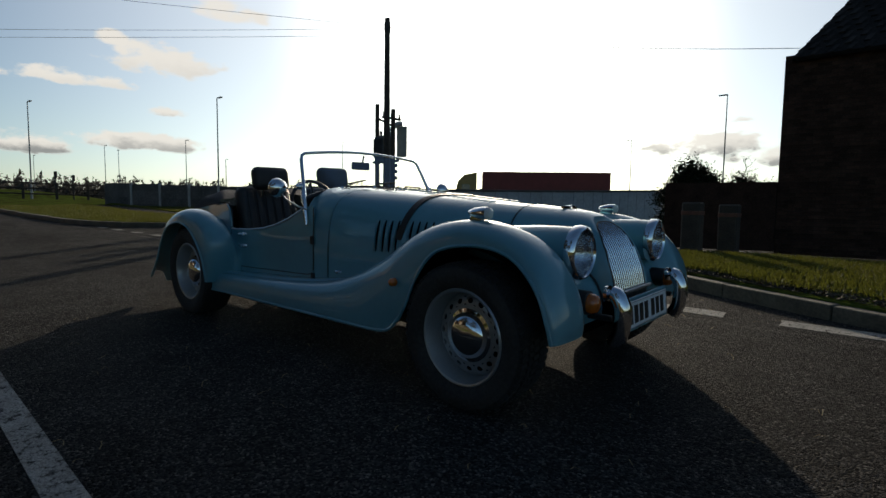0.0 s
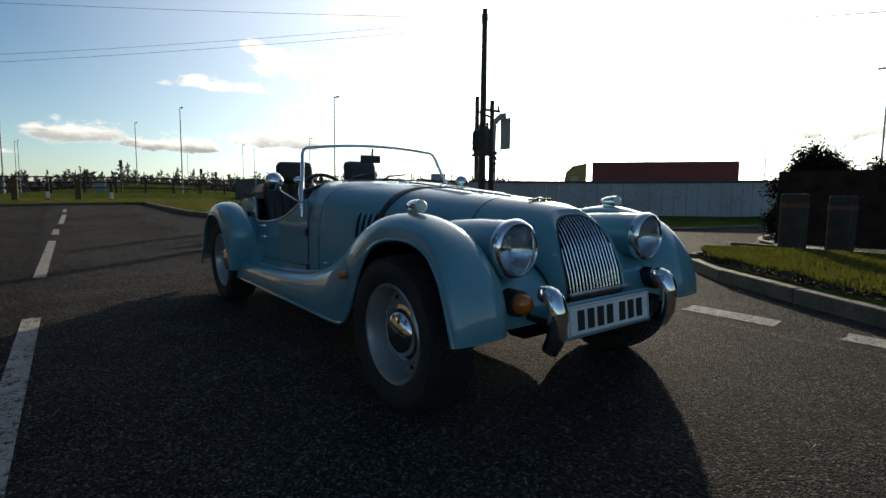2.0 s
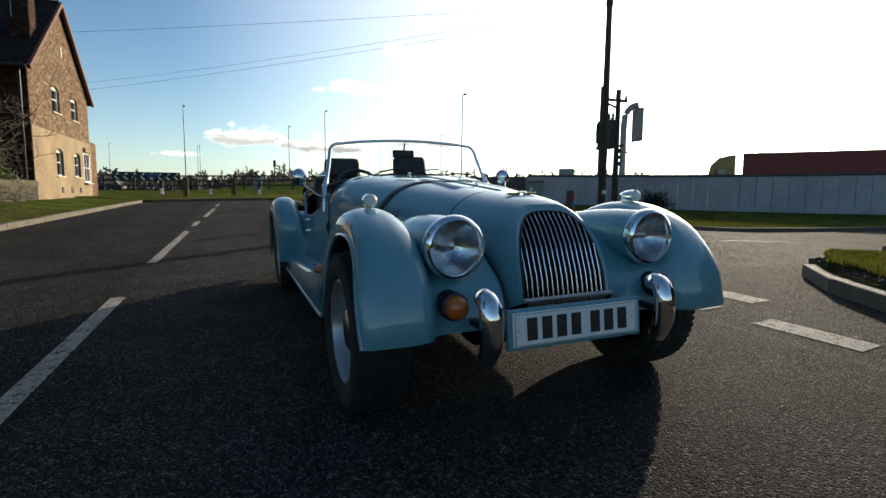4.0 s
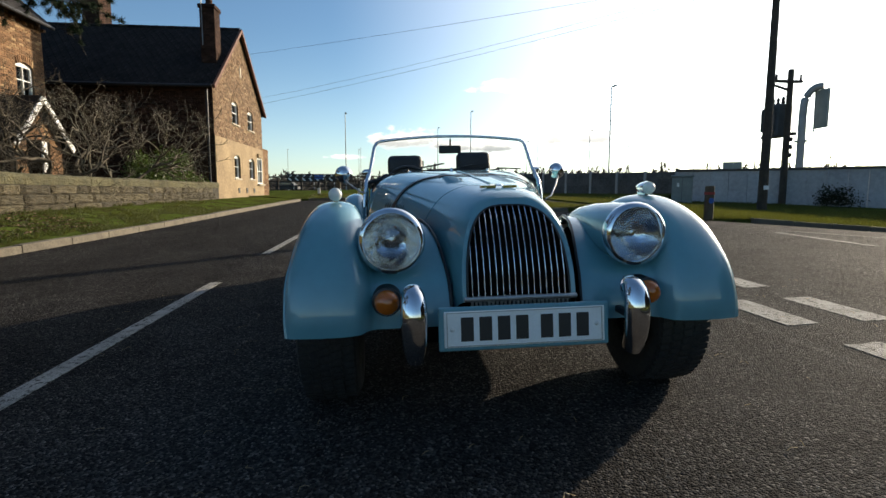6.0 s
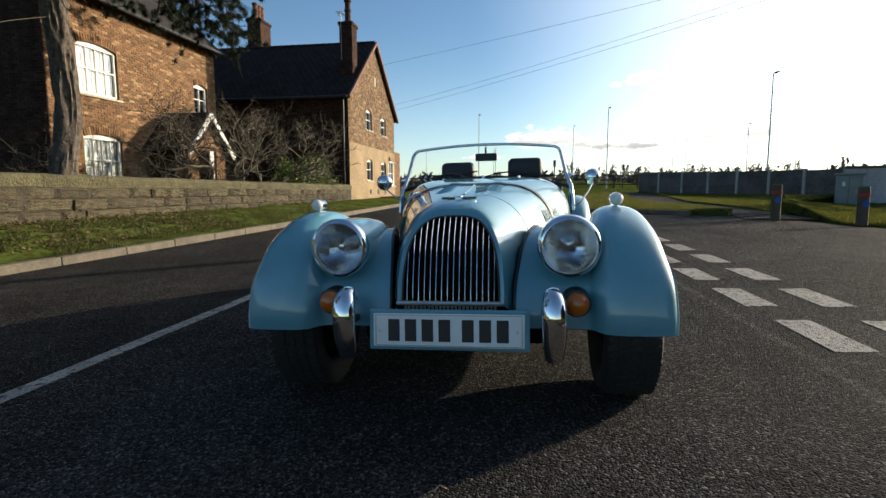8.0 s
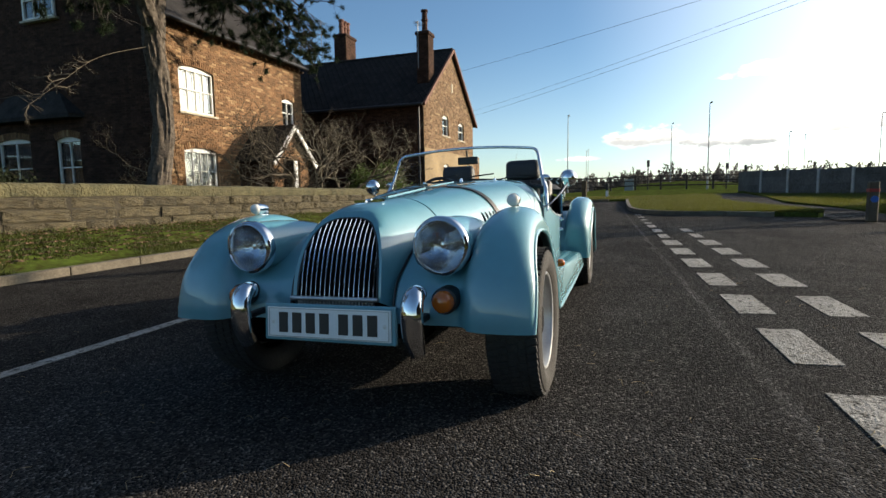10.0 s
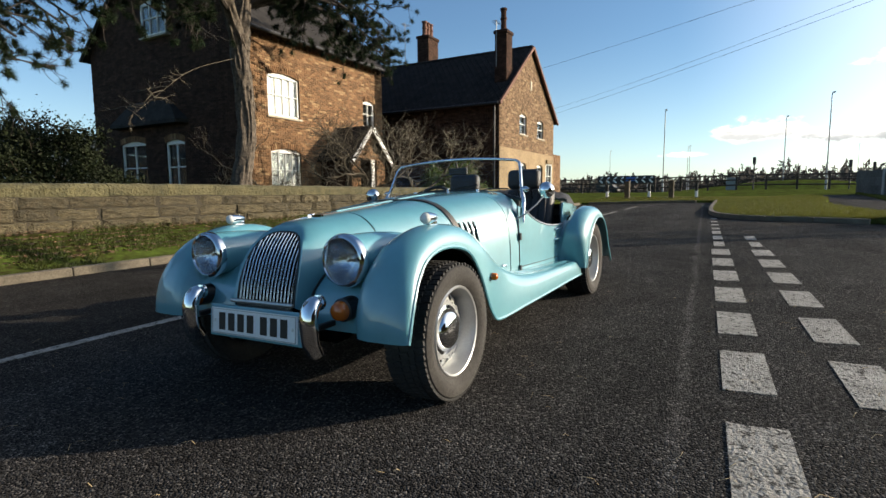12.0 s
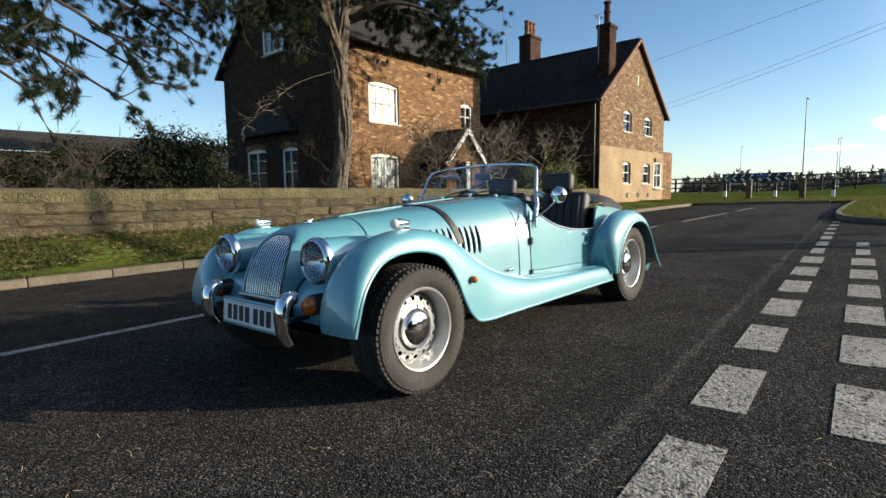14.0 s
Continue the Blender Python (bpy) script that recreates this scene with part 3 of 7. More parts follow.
# front wings with running boards
RIDGE = [(0.508, 0.62, 0.366), (0.512, 0.62, 0.43), (0.486, 0.62, 0.535), (0.425, 0.622, 0.64), (0.335, 0.625, 0.72), (0.20, 0.63, 0.772), (0.06, 0.635, 0.790), (-0.10, 0.635, 0.775), (-0.25, 0.635, 0.728), (-0.39, 0.638, 0.648), (-0.53, 0.635, 0.565), (-0.70, 0.645, 0.482), (-0.95, 0.665, 0.408), (-1.30, 0.69, 0.370), (-1.75, 0.70, 0.345), (-2.16, 0.70, 0.325)]
LIP = [(0.484, 0.800, 0.366), (0.468, 0.804, 0.43), (0.430, 0.802, 0.53), (0.372, 0.788, 0.60), (0.29, 0.776, 0.66), (0.17, 0.768, 0.69), (0.02, 0.768, 0.685), (-0.11, 0.772, 0.64), (-0.20, 0.78, 0.53), (-0.262, 0.79, 0.39), (-0.33, 0.785, 0.30), (-0.44, 0.78, 0.248), (-0.80, 0.78, 0.24), (-1.30, 0.78, 0.232), (-1.75, 0.775, 0.225), (-2.16, 0.77, 0.215)]
VALLEY = [(0.43, 0.24, 0.366), (0.425, 0.232, 0.43), (0.39, 0.236, 0.515), (0.33, 0.246, 0.575), (0.25, 0.262, 0.64), (0.14, 0.285, 0.685), (0.0, 0.312, 0.70), (-0.12, 0.337, 0.685), (-0.26, 0.365, 0.645), (-0.40, 0.393, 0.58), (-0.53, 0.42, 0.535), (-0.70, 0.455, 0.475), (-0.95, 0.51, 0.418), (-1.30, 0.568, 0.382), (-1.75, 0.575, 0.357), (-2.16, 0.575, 0.335)]


def wing(ridge, lip, valley, n=61, inner=15, outer=13, knee=0.32, square=0.78):
    r, l, v = curve_pts(ridge, n), curve_pts(lip, n), curve_pts(valley, n)
    rows = []
    for R, Lp, I in zip(r, l, v):
        row = []
        for k in range(inner):
            s = (1 - k / (inner - 1)) ** 1.25
            q = min(1.0, s / knee)
            c = 1 - (1 - q * q) ** 0.5 if q < 0.7 else 0.286 + (1 - 0.286) * math.sin(math.pi / 2 * (q - 0.7) / 0.3)
            row.append((R[0] + (I[0] - R[0]) * c, R[1] + (I[1] - R[1]) * s, R[2] + (I[2] - R[2]) * c))
        for k in range(1, outer):
            a = math.pi / 2 * k / (outer - 1)
            s, c = math.sin(a) ** square, 1 - max(0.0, math.cos(a)) ** square
            row.append((R[0] + (Lp[0] - R[0]) * c, R[1] + (Lp[1] - R[1]) * s, R[2] + (Lp[2] - R[2]) * c))
        rows.append(row)
    return rows


def rim_of(rows):
    return [row[-1] for row in rows]


def lens_flutes():
    """Upright ribs moulded behind the lamp glass."""
    bm = bmesh.new()
    for k in range(17):
        y = -0.08 + 0.01 * k
        h = math.sqrt(0.089 ** 2 - y * y)
        skin([[(0.4165 + (0.004 if j == 1 else 0.0) + 0.02 * (1 - (z / 0.092) ** 2 - (y / 0.092) ** 2) ** 1.0 - 0.004, 0.43 + y + o, 0.664 + z) for j, o in enumerate((-0.005, 0.0, 0.005))] for z in np.linspace(-h, h, 7)], bm)
    return bm


wr = wing(RIDGE, [(x, 0.62 + (y - 0.62) * 0.89, z) for x, y, z in LIP], VALLEY)
REAR_RIDGE = [(-2.11, 0.68, 0.27), (-2.065, 0.68, 0.42), (-2.055, 0.68, 0.55), (-2.125, 0.69, 0.65), (-2.26, 0.70, 0.725), (-2.40, 0.705, 0.755), (-2.55, 0.705, 0.752), (-2.71, 0.70, 0.70), (-2.84, 0.69, 0.61), (-2.95, 0.69, 0.48), (-3.04, 0.69, 0.36), (-3.15, 0.69, 0.265), (-3.26, 0.70, 0.225)]
REAR_LIP = [(-2.15, 0.80, 0.27), (-2.165, 0.81, 0.40), (-2.20, 0.815, 0.48), (-2.26, 0.82, 0.56), (-2.36, 0.82, 0.63), (-2.47, 0.82, 0.66), (-2.60, 0.82, 0.655), (-2.72, 0.82, 0.61), (-2.83, 0.815, 0.52), (-2.92, 0.81, 0.40), (-3.00, 0.81, 0.285), (-3.09, 0.80, 0.215), (-3.19, 0.775, 0.185)]
rr = wing(REAR_RIDGE, REAR_LIP, [(x, 0.575, z - 0.10) for x, y, z in REAR_RIDGE], 45, knee=0.62)
for side in (1, -1):
    flip = (lambda b: b) if side > 0 else mirror_y
    fw = part("front_wing", flip(thick(skin(wr), 0.004)), M["paint_blue"], car, "long sweeping front wing running into the running board", True)
    part("wing_edge", flip(tube(rim_of(wr), 0.008, 6)), M["paint_blue"], fw, smooth=True)
    rw = part("rear_wing", flip(thick(skin(rr), 0.004)), M["paint_blue"], car, "rounded rear wing with a flared tail", True)
    part("wing_edge", flip(tube(rim_of(rr), 0.008, 6)), M["paint_blue"], rw, smooth=True)
    part("wing_bead", flip(tube([(p[0] + 0.004, p[1], p[2] + 0.004) for p in (row[0] for row in wr[4:44])], 0.0055, 6)), M["black_trim"], fw, "black beading between wing and cowl", True)
    # inner arches: black sheets put in for the shade inside the wings
    for cx, r0 in ((0.05, 0.385), (-WB - 0.03, 0.39)):
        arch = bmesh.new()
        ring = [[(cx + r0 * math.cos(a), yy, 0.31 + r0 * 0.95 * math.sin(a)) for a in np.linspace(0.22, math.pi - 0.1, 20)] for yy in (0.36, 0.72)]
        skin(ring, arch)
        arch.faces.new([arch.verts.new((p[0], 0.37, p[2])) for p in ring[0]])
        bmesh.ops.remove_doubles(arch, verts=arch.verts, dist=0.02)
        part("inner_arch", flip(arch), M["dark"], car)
    # headlamp nacelle, rim, lens
    prof = [(-0.26, 0.012), (-0.18, 0.048), (-0.06, 0.075), (0.08, 0.094), (0.22, 0.104), (0.33, 0.106), (0.395, 0.104)]
    lamp = part("headlamp", lathe(prof, 36, "x", (0, 0.43 * side, 0.664), close=True), M["paint_blue"], car, "round headlamp faired into the wing", True)
    part("lamp_rim", lathe([(0.385, 0.104), (0.39, 0.112), (0.41, 0.114), (0.428, 0.108), (0.433, 0.098), (0.425, 0.092), (0.415, 0.091)], 40, "x", (0, 0.43 * side, 0.664), close=True), M["chrome"], lamp, "chrome rim", True)
    part("reflector", lathe([(0.416, 0.093), (0.405, 0.085), (0.38, 0.062), (0.36, 0.03), (0.355, 0.012), (0.385, 0.012), (0.387, 0.0001)], 36, "x", (0, 0.43 * side, 0.664), close=True), M["lens"], lamp, smooth=True)
    ln = part("lens", lathe([(0.417, 0.092), (0.43, 0.07), (0.438, 0.04), (0.441, 0.0001)], 36, "x", (0, 0.43 * side, 0.664), close=True), M["lamp_glass"], lamp, "domed fluted lens", True)
    ln.visible_shadow = False
    part("lens_flute", flip(lens_flutes()), M["lamp_glass"], lamp, "fine upright flutes").visible_shadow = False
    # indicator
    ind = part("indicator", lathe([(0.40, 0.050), (0.468, 0.049), (0.471, 0.043)], 24, "x", (0, 0.452 * side, 0.468)), M["black_trim"], car, "round amber indicator in a black surround", True)
    part("amber_lens", lathe([(0.46, 0.041), (0.486, 0.041), (0.503, 0.033), (0.511, 0.016), (0.513, 0.0001)], 24, "x", (0, 0.452 * side, 0.468)), M["amber"], ind, smooth=True)
    # sidelight on the wing
    sl = part("sidelight", lathe([(-0.06, 0.0001), (-0.05, 0.011), (-0.02, 0.021), (0.02, 0.027), (0.045, 0.027)], 24, "x", (0.05, 0.642 * side, 0.818)), M["chrome"], car, "chrome bullet sidelight", True)
    part("sidelight_lens", lathe([(0.045, 0.026), (0.058, 0.022), (0.065, 0.011), (0.067, 0.0001)], 24, "x", (0.05, 0.642 * side, 0.818)), M["white_lens"], sl, smooth=True)
    part("sidelight_foot", box(0.07, 0.018, 0.03, (0.04, 0.642 * side, 0.79), 0.006, seg=2), M["chrome"], sl)
    # side repeater
    part("side_repeater", lathe([(0.785, 0.019), (0.807, 0.018), (0.815, 0.010), (0.817, 0.0001)] if side > 0 else [(-0.785, 0.019), (-0.807, 0.018), (-0.815, 0.010), (-0.817, 0.0001)], 18, "y", (-0.325, -0.015 * side, 0.495)), M["amber"], car, "small amber side repeater", True)
    # overrider
    pts = curve_pts([(0.50, 0.368 * side, 0.502), (0.545, 0.368 * side, 0.50), (0.572, 0.368 * side, 0.455), (0.574, 0.368 * side, 0.40), (0.567, 0.368 * side, 0.345), (0.540, 0.368 * side, 0.296)], 16)
    over = bmesh.new()
    rws = []
    for i, p in enumerate(pts):
        a = pts[max(0, i - 1)]
        b = pts[min(15, i + 1)]
        d = Vector(b - a).normalized()
        nrm = d.cross(Vector((0, 1, 0))).normalized()
        if nrm.x < 0:
            nrm = -nrm
        w = 0.041 * (0.80 + 0.25 * math.sin(math.pi * i / 15))
        rws.append([Vector(p) + Vector((0, w * math.cos(q), 0)) + nrm * (0.033 * math.sin(q)) for q in np.linspace(0, 2 * math.pi, 17)[:-1]])
    skin(rws, over, loop=True)
    over.faces.new([v for v in over.verts][:16])
    over.faces.new([v for v in over.verts][-16:])
    ov = part("overrider", over, M["chrome"], car, "upright curved chrome bumper overrider", True)
    part("bumper_iron", box(0.11, 0.024, 0.024, (0.475, 0.368 * side, 0.40), 0.004), M["black_trim"], ov)
    # catches on the bonnet side, door furniture
    for x, z in ((-0.13, 0.665), (-1.02, 0.44)):
        y = (half_width(x) + 0.012) * side
        cb = tube([(x - 0.03, y, z), (x, y + 0.012 * side, z + 0.005), (x + 0.03, y, z)], 0.006, 6)
        cb = merged(cb, lathe([(y - 0.012 * side, 0.012), (y + 0.012 * side, 0.009)], 12, "y", (x, 0, z)))
        part("bonnet_catch", cb, M["chrome"], car, smooth=True)

# side louvres: a black strip stands for each shaded slot, raised lip behind it


def skin_y(x, z, low=0.36):
    """How far out the bonnet's side stands at a height."""
    e = float(np.interp(x, [-1.3, -0.9, -0.4, 0.1, 0.3], [0.40, 0.48, 0.60, 0.73, 0.76]))
    q = max(0.0, min(1.0, (z - low) / (crown(x) - low))) ** (1 / e)
    return half_width(x) * max(0.0, 1 - q * q) ** (e / 2)


lv = [-0.455 - k * 0.0405 for k in range(9)]
for side in (1, -1):
    for x in lv:
        if abs(x + 0.62) < 0.024:
            continue
        zs = np.linspace(0.575, 0.745, 9)
        rows, slot = [], []
        for i, z in enumerate(zs):
            h = 0.009 * math.sin(math.pi * (i + 0.35) / 8.7)
            w = 0.0065 * math.sin(math.pi * (i + 0.6) / 9.2) ** 0.4
            rows.append([(x - w - 0.001, (skin_y(x - w, z) + 0.003 + h) * side, z), (x - w - 0.006, (skin_y(x - w - 0.006, z) + 0.003 + h) * side, z), (x - w - 0.016, (skin_y(x - w - 0.016, z) + 0.001) * side, z)])
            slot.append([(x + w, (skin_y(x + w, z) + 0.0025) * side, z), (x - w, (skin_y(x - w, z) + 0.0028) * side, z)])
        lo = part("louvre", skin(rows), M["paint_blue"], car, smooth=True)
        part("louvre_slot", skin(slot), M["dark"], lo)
# top louvres
for side in (1, -1):
    for k in range(14):
        x = -0.25 - k * 0.036
        if abs(x + 0.60) < 0.03:
            continue
        b = bmesh.new()
        ys = np.linspace(0.085, 0.185, 5)
        zt = lambda x, y: 0.36 + (crown(x) - 0.36) * (1 - (abs(y) / half_width(x)) ** (2 / 0.70)) ** 0.35
        skin([[(x + 0.012, y * side, zt(x + 0.012, y) + 0.0015), (x - 0.006, y * side, zt(x, y) + 0.010 * math.sin(math.pi * (i + 0.3) / 4.6)), (x - 0.007, y * side, zt(x - 0.007, y) - 0.002)] for i, y in enumerate(ys)], b)
        part("top_louvre", b, M["paint_blue"], car)

# bonnet strap with its buckle
rows = []
for dx in (-0.019, 0.019):
    lean = [section(-0.60 - 0.09 * abs(2 * k / 60 - 1) ** 3 + dx, 61, low=0.36, grow=0.006)[k] for k in range(61)]
    rows.append(lean[6:-6])
part("bonnet_strap", thick(skin(rows), 0.004), M["strap"], car, "dark leather strap over the bonnet", True)

# number plate on a painted backing
plate_m = Matrix.Translation((0.538, 0, 0.383)) @ Matrix.Rotation(radians(-6), 4, "Y")
part("plate_backing", box(0.02, 0.575, 0.145, (-0.014, 0, 0), 0.006, seg=2), M["paint_blue"], car, m=plate_m)
plate = part("number_plate", box(0.006, 0.54, 0.118, (0, 0, 0), 0.002), M["plate"], car, "white number plate with black bars", m=plate_m)
bm = bmesh.new()
for y, w, z, h in ((0, 0.52, 0.0545, 0.003), (0, 0.52, -0.0545, 0.003), (0.2605, 0.003, 0, 0.112), (-0.2605, 0.003, 0, 0.112)):
    box(0.002, w, h, (0.004, y, z), 0, bm)
part("plate_border", bm, M["dull_steel"], plate, m=plate_m)
# plain bars stand in for the characters
x0 = -0.219
for i in range(7):
    y = x0 + 0.025 + i * 0.061 + (0.022 if i > 3 else 0.0)
    part("plate_bar", box(0.002, 0.042, 0.079, (0.0042, y, 0), 0.0008), M["plate_ink"], plate, m=plate_m)
for s in (-1, 1):
    part("plate_screw", lathe([(0.003, 0.008), (0.006, 0.006), (0.007, 0.0001)], 12, "x", (0, 0.243 * s, 0)), M["white_lens"], plate, smooth=True, m=plate_m)

# winged badge on the cowl
bz = crown(0.09) + 0.004
badge = part("badge", lathe([(0.0, 0.018), (0.006, 0.016), (0.008, 0.0001)], 20, "z", (0.13, 0, bz)), M["chrome"], car, "small winged chrome badge", True)
for s in (-1, 1):
    part("badge_wing", prism([(0.14, 0.014 * s), (0.137, 0.07 * s), (0.126, 0.075 * s), (0.118, 0.014 * s)], bz - 0.008, bz + 0.002), M["chrome"], badge)

# body sides: quarter, door, rear quarter


def side_y(x, z):
    y = float(np.interp(x, [-3.30, -3.0, -2.6, -2.2, -1.7, -1.33], [0.40, 0.50, 0.565, 0.592, 0.592, 0.578]))
    return y - 0.05 * max(0.0, (z - 0.60)) ** 1.3 - 0.02 * max(0.0, 0.45 - z)


def door_top(x):
    return float(np.interp(x, [-2.185, -2.175, -2.1, -1.95, -1.75, -1.6, -1.48, -1.38, -1.30, -1.21], [0.655, 0.625, 0.622, 0.628, 0.648, 0.68, 0.72, 0.765, 0.80, 0.82]))


def rear_top(x):
    return float(np.interp(x, [-3.32, -3.15, -2.9, -2.6, -2.35, -2.26, -2.215, -2.185], [0.59, 0.68, 0.74, 0.775, 0.80, 0.80, 0.76, 0.655]))


def panel(xs, top, low=0.28, n=12):
    rows = []
    for x in xs:
        t = top(x)
        rows.append([(x, side_y(x, z), z) for z in np.linspace(low, t, n)])
    return rows


for side in (1, -1):
    flip = (lambda b: b) if side > 0 else mirror_y
    door = part("door", flip(thick(skin(panel(np.linspace(-1.226, -2.178, 30), door_top)), 0.012)), M["paint_blue"], car, "cut-down door", True)
    rq = part("rear_quarter", flip(thick(skin(panel(list(np.linspace(-2.188, -2.3, 8)) + list(np.linspace(-2.35, -3.30, 16)), rear_top)), 0.012)), M["paint_blue"], car, smooth=True)
    part("door_capping", flip(tube([(x, side_y(x, door_top(x)) - 0.004, door_top(x) + 0.004) for x in np.linspace(-1.30, -2.175, 26)], 0.008, 6)), M["dull_steel"], door, "bright strip along the door top", True)
    # shut lines: thin black tubes stand for the dark of the gaps
    line = [(-1.222, z) for z in np.linspace(0.80, 0.47, 6)] + [(-1.226, 0.435), (-1.245, 0.408), (-1.285, 0.398)] + [(x, 0.398 - 0.035 * (-1.285 - x)) for x in np.linspace(-1.4, -2.16, 8)]
    part("shut_line", flip(tube([(x, side_y(x, z) - 0.0015, z) for x, z in line], 0.0035, 5)), M["black_trim"], car)
    part("shut_line", flip(tube([(-2.182, side_y(-2.182, z) - 0.0015, z) for z in np.linspace(0.37, 0.64, 6)], 0.0032, 5)), M["black_trim"], car)
    part("shut_line", flip(tube([(-1.10 - 0.03 * (0.80 - z), half_width(-1.10) + 0.0015 - 0.05 * max(0, z - 0.6) ** 1.3, z) for z in np.linspace(0.40, 0.60, 6)], 0.0018, 5)), M["black_trim"], car)
    for z in (0.61, 0.39):
        part("door_hinge", flip(box(0.03, 0.016, 0.05, (-1.222, side_y(-1.222, z) + 0.006, z), 0.004)), M["black_trim"], door)
    for z in (0.60, 0.52):
        b = box(0.085, 0.014, 0.014, (-2.0, side_y(-2.0, z) + 0.022, z), 0.005, seg=2)
        b = merged(b, lathe([(side_y(-2.0, z) - 0.002, 0.017), (side_y(-2.0, z) + 0.02, 0.012)], 12, "y", (-1.985, 0, z)))
        part("door_handle", flip(b), M["chrome"], door, "chrome door handle", True)
    # sill timber seen under the wing, chassis rail
    part("sill", flip(box(2.0, 0.05, 0.05, (-1.35, 0.55, 0.272), 0.004)), M["ply"], car)


# tail, floor, cockpit
tail_top = [[(x, y * 1.0, rear_top(x) + 0.01 * (1 - (y / 0.6) ** 2)) for y in np.linspace(-side_y(x, rear_top(x)), side_y(x, rear_top(x)), 15)] for x in np.linspace(-2.80, -3.30, 9)]
part("rear_deck", thick(skin(tail_top), 0.01), M["paint_blue"], car, smooth=True)
part("tail_panel", thick(skin([[(-3.30 - 0.03 * k, y, 0.60 - 0.075 * k) for y in np.linspace(-0.4, 0.4, 9)] for k in range(5)]), 0.01), M["paint_blue"], car, smooth=True)
part("floor_pan", box(3.3, 0.98, 0.05, (-1.6, 0, 0.30), 0.01), M["dark"], car)
part("engine_mass", box(0.9, 0.42, 0.28, (-0.35, 0, 0.46), 0.03), M["dark"], car)
part("front_axle", tube([(0.0, -0.6, 0.27), (0.0, 0.6, 0.27)], 0.03, 8), M["dark"], car)
part("front_crossmember", box(0.12, 0.7, 0.08, (0.33, 0, 0.33), 0.02), M["dark"], car)
part("bulkhead", box(0.02, 0.96, 0.38, (-1.12, 0, 0.49), 0), M["dark"], car)
part("dashboard", box(0.03, 1.06, 0.17, (-1.37, 0, 0.79), 0.01), M["black_trim"], car, "black dashboard under the scuttle")
part("cockpit_back", box(0.05, 1.0, 0.45, (-2.62, 0, 0.55), 0.03), M["leather"], car)
part("tunnel", box(1.2, 0.16, 0.2, (-1.9, 0, 0.36), 0.04, seg=2), M["leather"], car)
for s in (1, -1):
    seat = part("seat", box(0.48, 0.42, 0.16, (-1.95, 0.29 * s, 0.42), 0.05, seg=3), M["leather"], car, "black leather bucket seat", True)
    rot = Matrix.Rotation(radians(-14), 4, "Y")
    bk = box(0.13, 0.42, 0.55, (0, 0, 0), 0.05, seg=3)
    bk.transform(Matrix.Translation((-2.22, 0.29 * s, 0.655)) @ rot)
    part("backrest", bk, M["leather"], seat, smooth=True)
    for k in range(5):
        ro = box(0.02, 0.05, 0.46, (0.068, -0.14 + 0.07 * k, 0.0), 0.009, seg=2)
        ro.transform(Matrix.Translation((-2.22, 0.29 * s, 0.655)) @ rot)
        part("seat_pleat", ro, M["leather"], seat, smooth=True)
    hz = 1.005 if s > 0 else 0.985
    hy = 0.275 if s > 0 else -0.29
    hr = box(0.10, 0.285, 0.17, (0, 0, 0), 0.045, seg=4)
    hr.transform(Matrix.Translation((-2.16, hy, hz)) @ Matrix.Rotation(radians(-8), 4, "Y"))
    part("headrest", hr, M["leather"], seat, "rounded black headrest", True)
    for q in (-0.06, 0.06):
        part("headrest_post", tube([(-2.19, hy + q, 0.84), (-2.17, hy + q, 0.94)], 0.007, 6), M["chrome"], seat)
# black trim inside the rear quarters
for side in (1, -1):
    rows = [[(x, (side_y(x, z) - 0.018) * side, z) for z in np.linspace(0.40, rear_top(x) + 0.012, 6)] for x in list(np.linspace(-2.20, -2.30, 5)) + [-2.4, -2.55, -2.75]]
    part("quarter_trim", thick(skin(rows), 0.006), M["leather"], car, "black trim panel", True)
# folded hood
rows = []
for k, x in enumerate(np.linspace(-2.36, -3.08, 12)):
    r = 0.082 * math.sin(math.pi * (k + 1.6) / 14.0) + 0.02
    rows.append([(x, 0.585 * math.cos(a) * (1 - 0.020 * k), 0.79 - 0.005 * k + (r * 1.45 + 0.012 * math.sin(9 * a + k)) * max(0.0, math.sin(a)) ** 0.45) for a in np.linspace(0, math.pi, 25)])
bm = skin(rows)
part("folded_hood", bm, M["canvas"], car, "black canvas hood folded behind the seats", True)
# steering wheel, right-hand drive
bm = bmesh.new()
ring = [(0.0, 0.175 * math.cos(a), 0.175 * math.sin(a)) for a in np.linspace(0, 2 * math.pi, 29)]
tube(ring, 0.013, 8, bm, cap=False)
for a in (0.0, 2.094, 4.189):
    tube([(0.01, 0, 0), (0.0, 0.17 * math.sin(a), 0.17 * math.cos(a))], 0.008, 6, bm)
tube([(0.0, 0, 0), (0.25, 0, -0.07)], 0.02, 8, bm)
part("steering_wheel", bm, M["black_trim"], car, smooth=True, m=Matrix.Translation((-1.60, -0.29, 0.80)) @ Matrix.Rotation(radians(-20), 4, "Y"))

# windscreen
SB, ST = (-1.312, 0.568, 0.850), (-1.432, 0.512, 1.125)


def screen_pt(u, v):
    """u across from -1 to 1, v up from 0 to 1."""
    zb = 0.855 + 0.075 * (1 - abs(u) ** 2.4)
    zt = 1.128 + 0.035 * (1 - u * u)
    z = zb + (zt - zb) * v
    f = (z - SB[2]) / (ST[2] - SB[2])
    x = SB[0] + (ST[0] - SB[0]) * f + 0.0
    w = SB[1] + (ST[1] - SB[1]) * f
    return (x, u * w, z)


